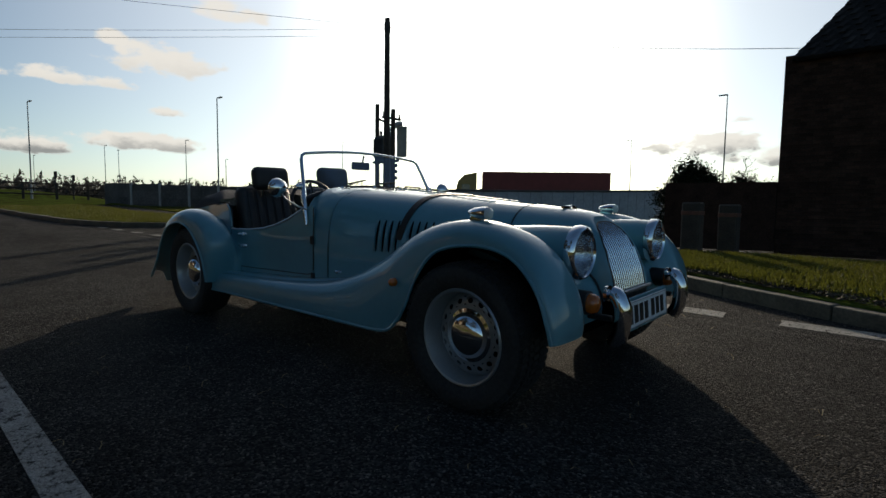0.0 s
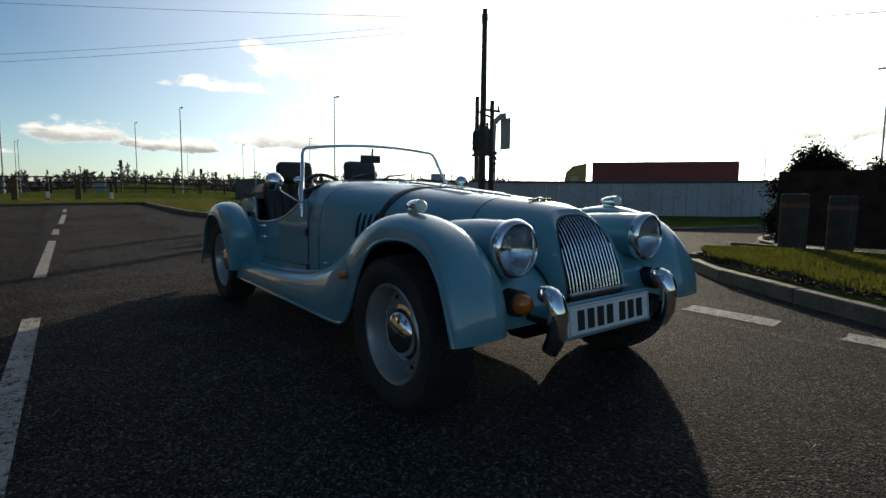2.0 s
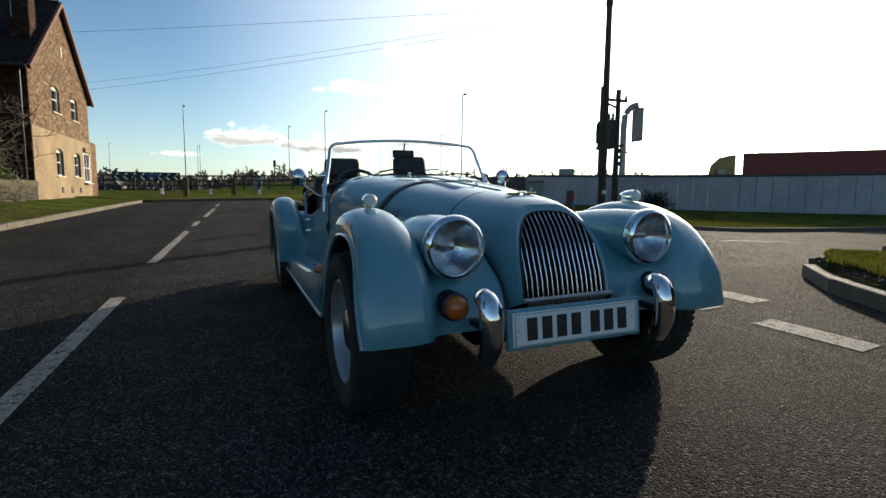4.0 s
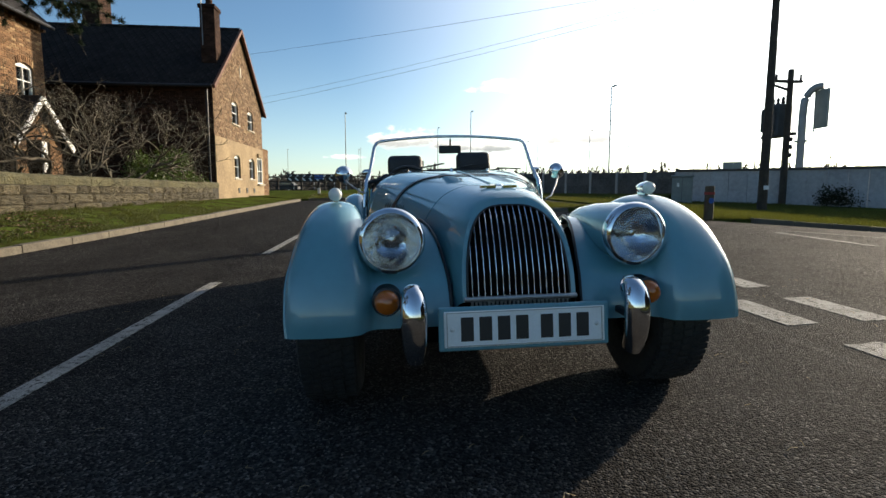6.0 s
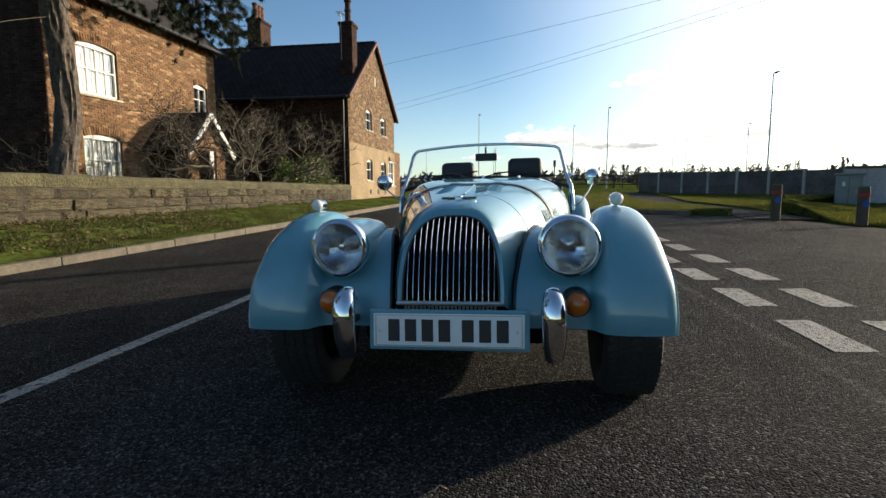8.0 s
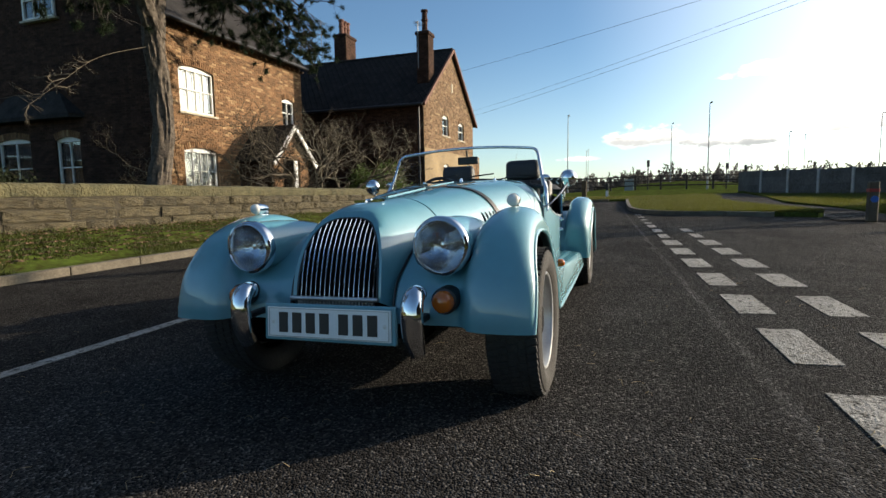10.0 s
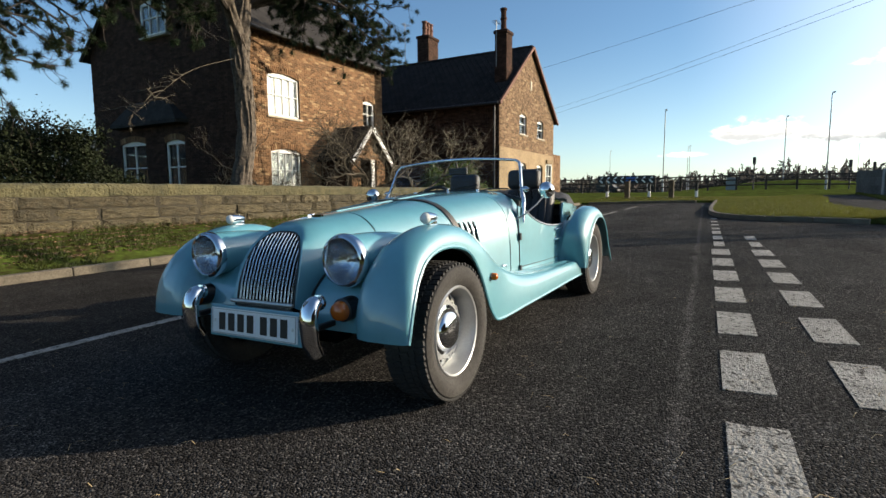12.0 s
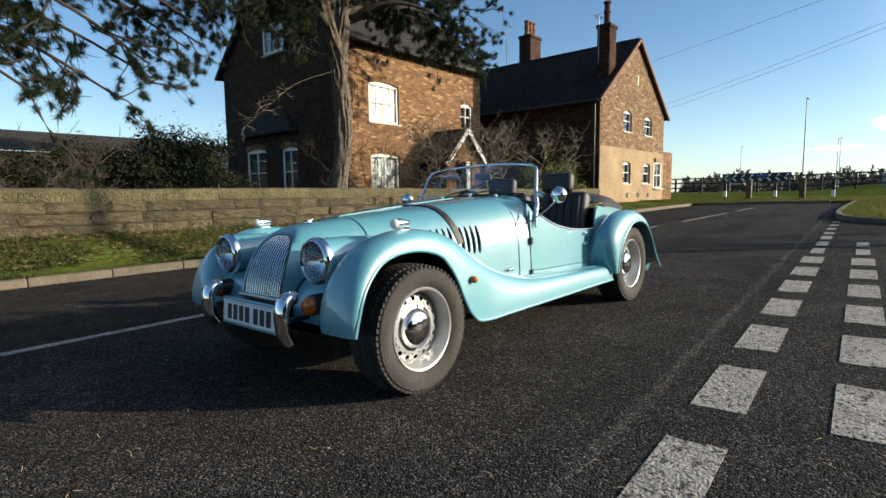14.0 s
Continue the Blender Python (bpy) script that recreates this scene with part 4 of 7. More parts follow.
gl = part("windscreen", skin([[screen_pt(u, v) for u in np.linspace(-1, 1, 25)] for v in np.linspace(0, 1, 5)]), M["glass"], car, "flat clear windscreen in a thin frame", True)
gl.visible_shadow = False
pts = [screen_pt(-1, 0), screen_pt(-1, 0.5), screen_pt(-1, 0.86), screen_pt(-0.985, 0.955)] + [screen_pt(u, 1.0) for u in np.linspace(-0.945, 0.945, 23)] + [screen_pt(0.985, 0.955), screen_pt(1, 0.86), screen_pt(1, 0.5), screen_pt(1, 0)]
part("screen_frame", tube(pts, [0.012] * 3 + [0.0105] + [0.0095] * (len(pts) - 8) + [0.0105] + [0.012] * 3, 8), M["chrome"], gl, "thin chrome screen frame", True)
part("screen_seal", tube([screen_pt(u, 0.0) for u in np.linspace(-1, 1, 25)], 0.013, 6), M["black_trim"], gl, smooth=True)
for s in (1, -1):
    part("screen_pillar", tube([screen_pt(s, 0.33), (-1.312, 0.577 * s, 0.86), (-1.28, 0.588 * s, 0.77), (-1.262, 0.594 * s, 0.70)], [0.012, 0.017, 0.014, 0.008], 8), M["chrome"], gl, "chrome pillar foot", True)
    part("wing_nut", lathe([(0.0, 0.022), (0.03 * s, 0.020), (0.045 * s, 0.008)], 12, "y", (-1.355, 0.56 * s, 0.925)), M["chrome"], gl, smooth=True)
    # door mirror on a bent stalk
    my, mz, mx = 0.725 * s, 0.915, -1.35
    foot = (-1.14, 0.735) if s > 0 else (-1.27, 0.79)
    st = part("door_mirror", tube([(foot[0], 0.585 * s, foot[1]), (foot[0] - 0.02, 0.625 * s, foot[1] + 0.015), ((foot[0] + mx) / 2 - 0.02, 0.69 * s, (foot[1] + mz) / 2), (mx + 0.03, my, mz - 0.03)], 0.0055, 8), M["dull_steel"], car, "round chrome door mirror on a stalk", True)
    part("mirror_head", lathe([(0.045, 0.0001), (0.04, 0.025), (0.025, 0.046), (0.0, 0.056), (-0.012, 0.056)], 28, "x", (mx, my, mz)), M["chrome"], st, smooth=True)
# wipers
for u in (-0.52, -0.02, 0.42):
    a = Vector(screen_pt(u, 0.03)) + Vector((0.03, 0, -0.005))
    b = Vector(screen_pt(u + 0.30, 0.16)) + Vector((0.016, 0, 0))
    w = part("wiper", tube([a, (a + b) / 2 + Vector((0.008, 0, 0.006)), b], 0.004, 6), M["black_trim"], car)
    c = Vector(screen_pt(u + 0.42, 0.20)) + Vector((0.010, 0, 0))
    d = Vector(screen_pt(u + 0.13, 0.115)) + Vector((0.010, 0, 0))
    part("wiper_blade", tube([c, d], 0.0055, 6), M["black_trim"], w)
    part("wiper_boss", lathe([(-0.004, 0.012), (0.014, 0.009)], 10, "z", tuple(a)), M["chrome"], w)
im = part("interior_mirror", box(0.022, 0.155, 0.055, (-1.475, 0.0, 1.075), 0.009, seg=2), M["black_trim"], car, "interior mirror on a short stem")
part("mirror_glass", box(0.003, 0.14, 0.044, (-1.4875, 0.0, 1.075), 0.001), M["mirror"], im)
part("mirror_stem", tube([(-1.455, 0, 1.10), (-1.44, 0, 1.145)], 0.007, 6), M["black_trim"], im)


# wheels


def wheel(x, y, side, steer=0.0):
    m = Matrix.Translation((x, y, 0.308)) @ Matrix.Rotation(radians(steer + (0 if side > 0 else 180)), 4, "Z")
    r = 0.308
    prof = [(-0.085, 0.205), (-0.104, 0.235), (-0.110, 0.265), (-0.101, 0.290), (-0.086, 0.303), (-0.04, r), (0.0, r), (0.04, r), (0.086, 0.303), (0.101, 0.290), (0.110, 0.265), (0.104, 0.235), (0.085, 0.205)]
    w = part("wheel", lathe([(s, q) for s, q in prof if abs(s) < 0.103 and q > 0.28], 48, "y", close=True), M["rubber"], car, "silver steel wheel with a chrome hub cap", True, m)
    tw = bmesh.new()
    lathe([(0.1005, 0.291), (0.110, 0.265), (0.104, 0.235), (0.085, 0.203), (0.06, 0.196)], 48, "y", bm=tw, close=True)
    lathe([(-0.1005, 0.291), (-0.110, 0.265), (-0.104, 0.235), (-0.085, 0.203), (-0.06, 0.196)], 48, "y", bm=tw, close=True)
    part("tyre", tw, M["tyre_side"], w, "dusty black tyre", True, m)
    tr = bmesh.new()
    for k in range(64):
        a = 2 * math.pi * k / 64
        for s0, s1, off in ((-0.094, -0.058, 0.0), (-0.052, -0.018, 0.5), (-0.012, 0.024, 0.0), (0.030, 0.054, 0.5), (0.060, 0.096, 0.2)):
            aa = a + off * 2 * math.pi / 64
            q = (s0 + s1) / 2
            rad = r - (0.006 if abs(q) > 0.06 else 0.0)
            box(s1 - s0, 0.021, 0.012, (0, 0, 0), 0, tr, rot=Matrix.Rotation(aa, 4, "Y") @ Matrix.Translation((0, q, rad)) @ Matrix.Rotation(radians(90), 4, "Z") @ Matrix.Rotation(radians(12), 4, "Z"))
    tagged(part("tread", tr, M["rubber"], w, "blocky tyre tread", m=m), kind="stuff")
    rim = bmesh.new()
    lathe([(0.086, 0.206), (0.093, 0.200), (0.090, 0.192), (0.075, 0.187), (0.05, 0.183), (0.0, 0.178), (-0.01, 0.172)], 48, "y", bm=rim, close=True)
    part("rim", rim, M["rim"], w, "silver steel rim", True, m)
    # pierced disc
    disc = bmesh.new()
    holes, seg = 16, 12
    dish = lambda q: float(np.interp(q, [0.09, 0.139, 0.160, 0.178], [0.030, 0.028, 0.020, 0.0]))
    at = lambda q, a: disc.verts.new((q * math.cos(a), dish(q), q * math.sin(a)))
    for h in range(holes):
        a0, da = 2 * math.pi * h / holes, 2 * math.pi / holes
        edge, eye = [], []
        for k in range(seg):
            b = 2 * math.pi * k / seg
            c, d = math.cos(b), math.sin(b)
            f = 1 / max(abs(c), abs(d))
            edge.append(at(0.147 + 0.019 * c * f, a0 + d * f * da / 2))
            eye.append(at(0.147 + 0.0125 * c, a0 + 0.0145 * d / 0.147))
        for k in range(seg):
            disc.faces.new((edge[k], edge[(k + 1) % seg], eye[(k + 1) % seg], eye[k]))
        for k in range(4):
            b0, b1 = a0 + da * (k / 4 - 0.5), a0 + da * ((k + 1) / 4 - 0.5)
            disc.faces.new((at(0.166, b0), at(0.178, b0), at(0.178, b1), at(0.166, b1)))
            disc.faces.new((at(0.09, b0), at(0.128, b0), at(0.128, b1), at(0.09, b1)))
    bmesh.ops.remove_doubles(disc, verts=disc.verts, dist=1e-5)
    part("wheel_disc", thick(disc, 0.004), M["rim"], w, "silver disc pierced with round holes", True, m)
    part("hub_cap", lathe([(0.02, 0.116), (0.032, 0.114), (0.036, 0.098), (0.05, 0.094), (0.066, 0.078), (0.076, 0.05), (0.080, 0.0001)], 40, "y"), M["chrome"], w, "domed chrome hub cap", True, m)
    # drum widened in black, standing for the shade behind the holes
    part("brake_drum", lathe([(-0.06, 0.168), (-0.008, 0.168), (-0.008, 0.02)], 24, "y"), M["dark"], w, m=m)
    return w


wheel(0.055, 0.672, 1, 0.0)
wheel(0.055, -0.672, -1, 0.0)
wheel(-WB, 0.69, 1)
wheel(-WB, -0.69, -1)

# ---- ground, road, kerbs ----


def sheet(name, x0, x1, y0, y1, step, lift, material, label, kind="structure", category="ground"):
    xs = list(np.arange(x0, x1 + step / 2, step))
    ys = list(np.arange(y0, y1 + step / 2, step))
    ob = part(name, skin([[(x, y, ground_z(x, y) + lift) for y in ys] for x in xs]), material, None, label, True)
    return tagged(ob, "", category, "", kind)


xs = [-900, -500, -300, -200, -140, -100, -75, -60, -50] + list(range(-44, 31, 2)) + [40, 60, 100, 200, 400, 900]
ys = [-900, -400, -200, -100, -60, -40, -30] + list(range(-24, 41, 2)) + [50, 70, 100, 200, 400, 900]
tagged(part("ground", skin([[(x, y, ground_z(x, y) - 0.05) for y in ys] for x in xs]), M["grass"], None, "flat winter grassland reaching the horizon", True), "", "ground", "", "structure")
sheet("road", -23, 25, -7, 40, 1.0, 0.0, M["asphalt"], "dark chip-sealed tarmac road and junction", category="road")


def ribbon(name, pts, width, lift, material, label, category, worn=True):
    """A painted line on the road between two plan points, slightly proud, with ragged ends."""
    (xa, ya), (xb, yb) = pts
    d = Vector((xb - xa, yb - ya, 0))
    nrm = Vector((-d.y, d.x, 0)).normalized() * width / 2
    n = max(2, int(d.length / 0.08))
    rnd = random.Random(int(abs(xa * 131 + ya * 57)) + 3)
    rows = []
    for i in range(n + 1):
        p = Vector((xa, ya, 0)) + d * i / n
        j = rnd.uniform(-0.006, 0.006)
        e = [p - nrm * (1 + j), p - nrm * 0.5, p, p + nrm * 0.5, p + nrm * (1 - j)]
        if i in (0, n):
            e = [q + d.normalized() * rnd.uniform(-0.012, 0.012) for q in e]
        rows.append([(q.x, q.y, ground_z(q.x, q.y) + lift) for q in e])
    return tagged(part(name, thick(skin(rows), 0.003), material, None, label), "", category)


# centre line beyond the car's right side
for a, b in (((6.0, -2.14), (-2.55, -1.98)), ((-4.4, -1.97), (-8.2, -1.88)), ((-9.4, -1.84), (-10.6, -1.82)), ((-12.2, -1.74), (-16.2, -1.62)), ((-17.6, -1.6), (-19.8, -1.55))):
    ribbon("centre_line", (a, b), 0.10, 0.004, M["road_paint"], "worn white centre line on the tarmac", "road marking")
# two rows of broad give-way dashes
for k in range(-2, 13):
    x0 = -0.51 - 0.962 * k
    for row, (yy, sl) in enumerate(((1.915, 0.042), (2.405, 0.046))):
        if row == 1 and (k < 0 or k > 7):
            continue
        w = 0.21 if k < 6 else 0.14
        x1 = x0 - (0.60 if k < 9 else 0.35)
        ob = ribbon("give_way_dash", ((x0, yy + sl * (x0 + 0.5)), (x1, yy + sl * (x1 + 0.5))), w, 0.004, M["road_paint"], "broad worn white dash on the tarmac", "road marking")
        ob["group"] = "give-way dashes"
# worn triangle lines in the mouth of the side road
for a, b in (((-5.6, 5.8), (-3.8, 5.75)), ((-4.0, 6.2), (-4.5, 8.9)), ((-6.0, 6.3), (-4.6, 9.2))):
    ribbon("triangle_line", (a, b), 0.12, 0.004, M["road_paint"], "worn white triangle line on the tarmac", "road marking")


def kerb_run(pts, inner, label, height=0.11, width=0.13, length=0.92):
    """Single kerb stones along a plan line; inner: +1 if the raised side lies to the left of the way."""
    run = curve_pts([(*p, 0) for p in pts], 400)
    acc, start = 0.0, run[0]
    owner = tagged(thing("kerb", label, "kerb"), kind="structure")
    out = []
    stones = []
    last = run[0]
    for p in run[1:]:
        acc += float(np.linalg.norm(p - last))
        last = p
        if acc >= length:
            stones.append((start, p))
            start, acc = p, 0.0
    for i, (a, b) in enumerate(stones):
        d = Vector(b - a)
        L = d.length - 0.008
        nrm = Vector((-d.y, d.x, 0)).normalized() * inner
        c = Vector((a + b) / 2) + nrm * width / 2
        za, zb = ground_z(a[0], a[1]), ground_z(b[0], b[1])
        bm = box(L, width, height + 0.12, (0, 0, 0), 0.014, seg=2)
        rot = Matrix.Rotation(math.atan2(d.y, d.x), 4, "Z") @ Matrix.Rotation(-math.atan2(zb - za, d.length), 4, "Y")
        jig = random.Random(i).uniform(-0.006, 0.006)
        part("kerb_stone", bm, M["kerb"], owner, m=Matrix.Translation((c.x, c.y, (za + zb) / 2 + height / 2 - 0.06 + jig)) @ rot)
    return owner


HOUSE_KERB = [(9, -6.4), (4, -6.12), (1, -5.88), (-3, -5.5), (-8, -5.12), (-14, -4.88), (-20, -4.65), (-23.2, -4.45)]
kerb_run(HOUSE_KERB, 1, "worn concrete kerb along the house verge")
END_KERB = [(-23.0, -4.2), (-23.2, -2), (-23.2, 0), (-22.6, 1.15)]
kerb_run(END_KERB, 1, "low kerb closing the road end")
MID_KERB = [(-22.6, 1.15), (-18, 1.15), (-14.2, 1.25), (-12.4, 1.7), (-11.4, 2.6), (-11.0, 3.9), (-10.6, 4.9)]
kerb_run(MID_KERB, 1, "kerb round the grass beside the junction")
FAR_KERB = [(-8.5, 6.3), (-8.2, 8), (-8.3, 12), (-8.0, 17), (-7.7, 23), (-7.5, 30), (-7.5, 40)]
kerb_run([(-8.3, 7.4)] + FAR_KERB[1:], 1, "kerb on the far side of the side road")
NEAR_KERB = [(5.5, 0.75), (3.2, 1.45), (1.9, 1.95), (1.0, 2.35), (0.4, 2.65), (-0.05, 2.92), (-0.45, 3.15), (-0.85, 3.5), (-1.2, 3.9), (-1.45, 4.35)]
kerb_run(NEAR_KERB, -1, "high kerb round the grass corner", 0.115)


def verge(name, edge, inner_edge, lift0, lift1, label, n=60, m=10):
    """Grass between two plan lines; the lift above the road plane goes from one to the other."""
    a = curve_pts([(*p, 0) for p in edge], n)
    b = curve_pts([(*p, 0) for p in inner_edge], n)
    rows = []
    for i, (p, q) in enumerate(zip(a, b)):
        row = []
        for k in range(m + 1):
            t = k / m
            c = p + (q - p) * t
            l0 = lift0(c[0], c[1]) if callable(lift0) else lift0
            l1 = lift1(c[0], c[1]) if callable(lift1) else ground_z(c[0], c[1]) + lift1
            z0 = ground_z(c[0], c[1]) + l0
            s = t * t * (3 - 2 * t)
            z = z0 + (l1 - z0) * s + 0.012 * noise.noise((c[0] * 1.7, c[1] * 1.7, 0))
            row.append((c[0], c[1], z))
        rows.append(row)
    full = [[(r[0][0], r[0][1], r[0][2] - 0.2)] + r + [(r[-1][0], r[-1][1], r[-1][2] - 0.25)] for r in rows]
    full = [[(p[0], p[1], p[2] - 0.2) for p in full[0]]] + full + [[(p[0], p[1], p[2] - 0.2) for p in full[-1]]]
    ob = tagged(part(name, skin(full), M["grass"], None, label, True), "", "grass", "", "structure")
    return rows


def off(pts, d):
    out = []
    for i, p in enumerate(pts):
        a, b = pts[max(0, i - 1)], pts[min(len(pts) - 1, i + 1)]
        t = Vector((b[0] - a[0], b[1] - a[1])).normalized()
        out.append((p[0] - t.y * d, p[1] + t.x * d))
    return out


bank = lambda x, y: float(np.interp(x, [-30, -18.5, -8, 9], [0.62, 0.52, 0.43, 0.41]))
V1 = verge("verge_house", off(HOUSE_KERB, 0.12), [(9, -7.45), (4, -7.35), (1, -7.28), (-3, -7.2), (-8, -7.1), (-14, -7.0), (-20, -6.9), (-23.2, -6.9)], 0.10, bank, "rough grass bank below the stone wall")
tagged(part("garden_ground", skin([[(x, y, bank(x, y) - 0.02 + 0.03 * noise.noise((x * 0.5, y * 0.5, 1))) for y in np.linspace(-7.0, -60, 30)] for x in np.linspace(20, -60, 40)]), M["grass"], None, "garden ground round the houses", True), "", "grass", "", "structure")
V2 = verge("verge_end", [(-23.1, -4.4), (-23.35, -2), (-23.35, 0), (-22.7, 1.2)], [(-31, -5), (-31, -2), (-31, 0), (-31, 4)], 0.09, lambda x, y: 0.62, "mown grass beyond the road end", 24, 10)
V2b = verge("verge_side", [(-23.2, -4.2), (-24.5, -4.35), (-31, -4.6)], [(-23.2, -7.0), (-26, -7.0), (-31, -7.0)], 0.09, lambda x, y: 0.6, "mown grass beside the gable", 16, 6)
V3 = verge("verge_middle", off(MID_KERB, 0.12), [(-30, 5.6), (-24, 5.2), (-20, 4.6), (-17, 4.6), (-14.5, 4.9), (-12.4, 5.1), (-10.9, 5.1)], 0.10, 0.10, "mown grass beside the junction", 50, 10)
V4 = verge("verge_far", off(FAR_KERB, 0.12), [(-11.5, 6.6), (-17, 9), (-20.5, 12.8), (-17, 15.8), (-13.2, 19), (-9.6, 26.5), (-8.6, 40)], lambda x, y: 0.02 + 0.08 * min(1, max(0, (y - 6.3) / 1.5)), 0.30, "grass strip below the parapet", 40, 12)
V4b = verge("verge_fence", [(-11.3, 6.5), (-14.5, 6.5), (-18, 6.2), (-24, 7), (-31, 7.4)], [(-17, 9), (-20.5, 12.9), (-25, 11.2), (-30, 8.8), (-34, 7.5)], lambda x, y: 0.03 + 0.07 * min(1, max(0, (-11.3 - x) / 2)), lambda x, y: 0.66, "grass below the panel fence", 30, 8)
V5 = verge("verge_near", off(NEAR_KERB, -0.12), [(7, 8.6), (5, 8.2), (3.6, 7.8), (2.4, 7.4), (1.6, 7.0), (0.9, 6.65), (0.2, 6.3), (-0.4, 5.8), (-0.9, 5.2), (-1.36, 4.6)], 0.13, 0.15, "low-lit grass on the corner", 40, 12)
# footpath to the crossing and pavement by the brick building
tagged(part("footpath", skin([[(x, y0 + (y1 - y0) * t, ground_z(x, y0) + 0.02) for t in (0, 0.25, 0.5, 0.75, 1)] for x, y0, y1 in ((-9.6, 4.9, 6.4), (-11, 5.1, 6.4), (-14.5, 4.9, 6.5), (-18, 4.6, 6.2), (-24, 5.2, 7.0), (-31, 5.7, 7.4))]), M["asphalt"], None, "tarmac footpath between the grass strips", True), "", "path", "", "structure")
PAVE_EDGE = [(-1.5, 4.45), (-1.63, 5.4), (-1.9, 6.65), (-2.3, 8.4), (-2.7, 10.2), (-3.4, 12.2)]
tagged(part("pavement", skin([[(px + (9 - px) * t, py, ground_z(px + (9 - px) * t, py) + 0.105) for t in np.linspace(0, 1, 12)] for px, py in PAVE_EDGE]), M["flag"], None, "dark pavement beside the brick building", True), "", "pavement", "", "structure")
kerb_run([(-2.15, 6.98), (-1.74, 7.22), (-1.05, 7.8), (0.3, 9.2), (1.2, 10.1)], 1, "low pale edging before the brick building", 0.15, 0.10)
kerb_run(PAVE_EDGE + [(-4.8, 14.6), (-6.0, 22)], -1, "kerb edging the far pavement", 0.105)


def blades(name, rows, count, h0, h1, seed, label, keep=lambda x, y: True, material="blades"):
    """Loose grass blades and tufts over a verge."""
    rnd = random.Random(seed)
    verts, faces = [], []
    nr, nc = len(rows), len(rows[0])
    for _ in range(count):
        i, k = rnd.randrange(nr - 1), rnd.randrange(nc - 1)
        u, v = rnd.random(), rnd.random()
        p = Vector(rows[i][k]).lerp(Vector(rows[i + 1][k]), u).lerp(Vector(rows[i][k + 1]).lerp(Vector(rows[i + 1][k + 1]), u), v)
        if not keep(p.x, p.y):
            continue
        h = rnd.uniform(h0, h1)
        a = rnd.uniform(0, 6.283)
        w = rnd.uniform(0.004, 0.009)
        lean = rnd.uniform(0.1, 0.7) * h
        c, s = math.cos(a), math.sin(a)
        b = len(verts)
        verts += [(p.x - w * s, p.y + w * c, p.z - 0.01), (p.x + w * s, p.y - w * c, p.z - 0.01), (p.x + lean * c * 0.4, p.y + lean * s * 0.4, p.z + h * 0.65), (p.x + lean * c, p.y + lean * s, p.z + h)]
        faces += [(b, b + 1, b + 2), (b + 2, b + 1, b + 3)]
    me = bpy.data.meshes.new(name)
    me.from_pydata(verts, [], faces)
    me.materials.append(M[material])
    tagged(new(name, me), label, "grass", "", "stuff")


blades("grass", V1[:45], 70000, 0.02, 0.08, 1, "short uneven grass on the bank", lambda x, y: noise.noise((x * 0.9, y * 1.6, 2.0)) + 0.5 * noise.noise((x * 3.1, y * 3.7, 5.0)) > -0.05)
kerb_y = lambda x: float(np.interp(-x, [-p[0] for p in NEAR_KERB], [p[1] for p in NEAR_KERB]))
blades("grass", V5, 60000, 0.02, 0.085, 2, "low-lit grass on the corner", lambda x, y: y - kerb_y(x) > 0.40 + 0.35 * noise.noise((x * 2.2, y * 2.2, 9.0)))
blades("grass", V3, 22000, 0.03, 0.08, 3, "mown grass beside the junction")
blades("grass", V4[:20], 45000, 0.03, 0.08, 4, "grass under the pole")
blades("grass", V4b, 25000, 0.03, 0.09, 6, "grass below the panel fence")
blades("grass", V2, 12000, 0.03, 0.09, 5, "mown grass beyond the road end")


def litter(name, place, count, seed, size, material, label, category):
    rnd = random.Random(seed)
    verts, faces = [], []
    for _ in range(count):
        x, y, z = place(rnd)
        a = rnd.uniform(0, 6.283)
        s = size * rnd.uniform(0.6, 1.4)
        c, d = math.cos(a) * s, math.sin(a) * s
        t = rnd.uniform(0.2, 0.9) * s
        b = len(verts)
        verts += [(x - c, y - d, z), (x - d * 0.5, y + c * 0.5, z + t), (x + c, y + d, z + t * 0.4), (x + d * 0.5, y - c * 0.5, z + 0.2 * t)]
        faces += [(b, b + 1, b + 2), (b, b + 2, b + 3)]
    me = bpy.data.meshes.new(name)
    me.from_pydata(verts, [], faces)
    me.materials.append(M[material])
    tagged(new(name, me), label, category, "", "stuff")


def on_bank(rnd):
    i, k = rnd.randrange(10, 34), rnd.randrange(3, 10)
    p = V1[i][k]
    return p[0] + rnd.gauss(0, 0.25), p[1] + rnd.gauss(0, 0.12), p[2] + 0.02


def on_corner(rnd):
    x = rnd.uniform(-1.3, 3.2)
    y = kerb_y(x) + 0.16 + abs(rnd.gauss(0, 0.22))
    return x, y, ground_z(x, y) + 0.142


litter("leaf_litter", on_corner, 3500, 9, 0.02, "earth", "crumbled earth and leaves behind the kerb", "leaves")
litter("leaf_litter", on_bank, 9000, 8, 0.026, "leaf_litter", "fallen brown leaves on the bank", "leaves")


def on_road(rnd):
    x, y = rnd.uniform(-3, 4), rnd.uniform(-2.5, 3.0)
    return x, y, ground_z(x, y) + 0.004


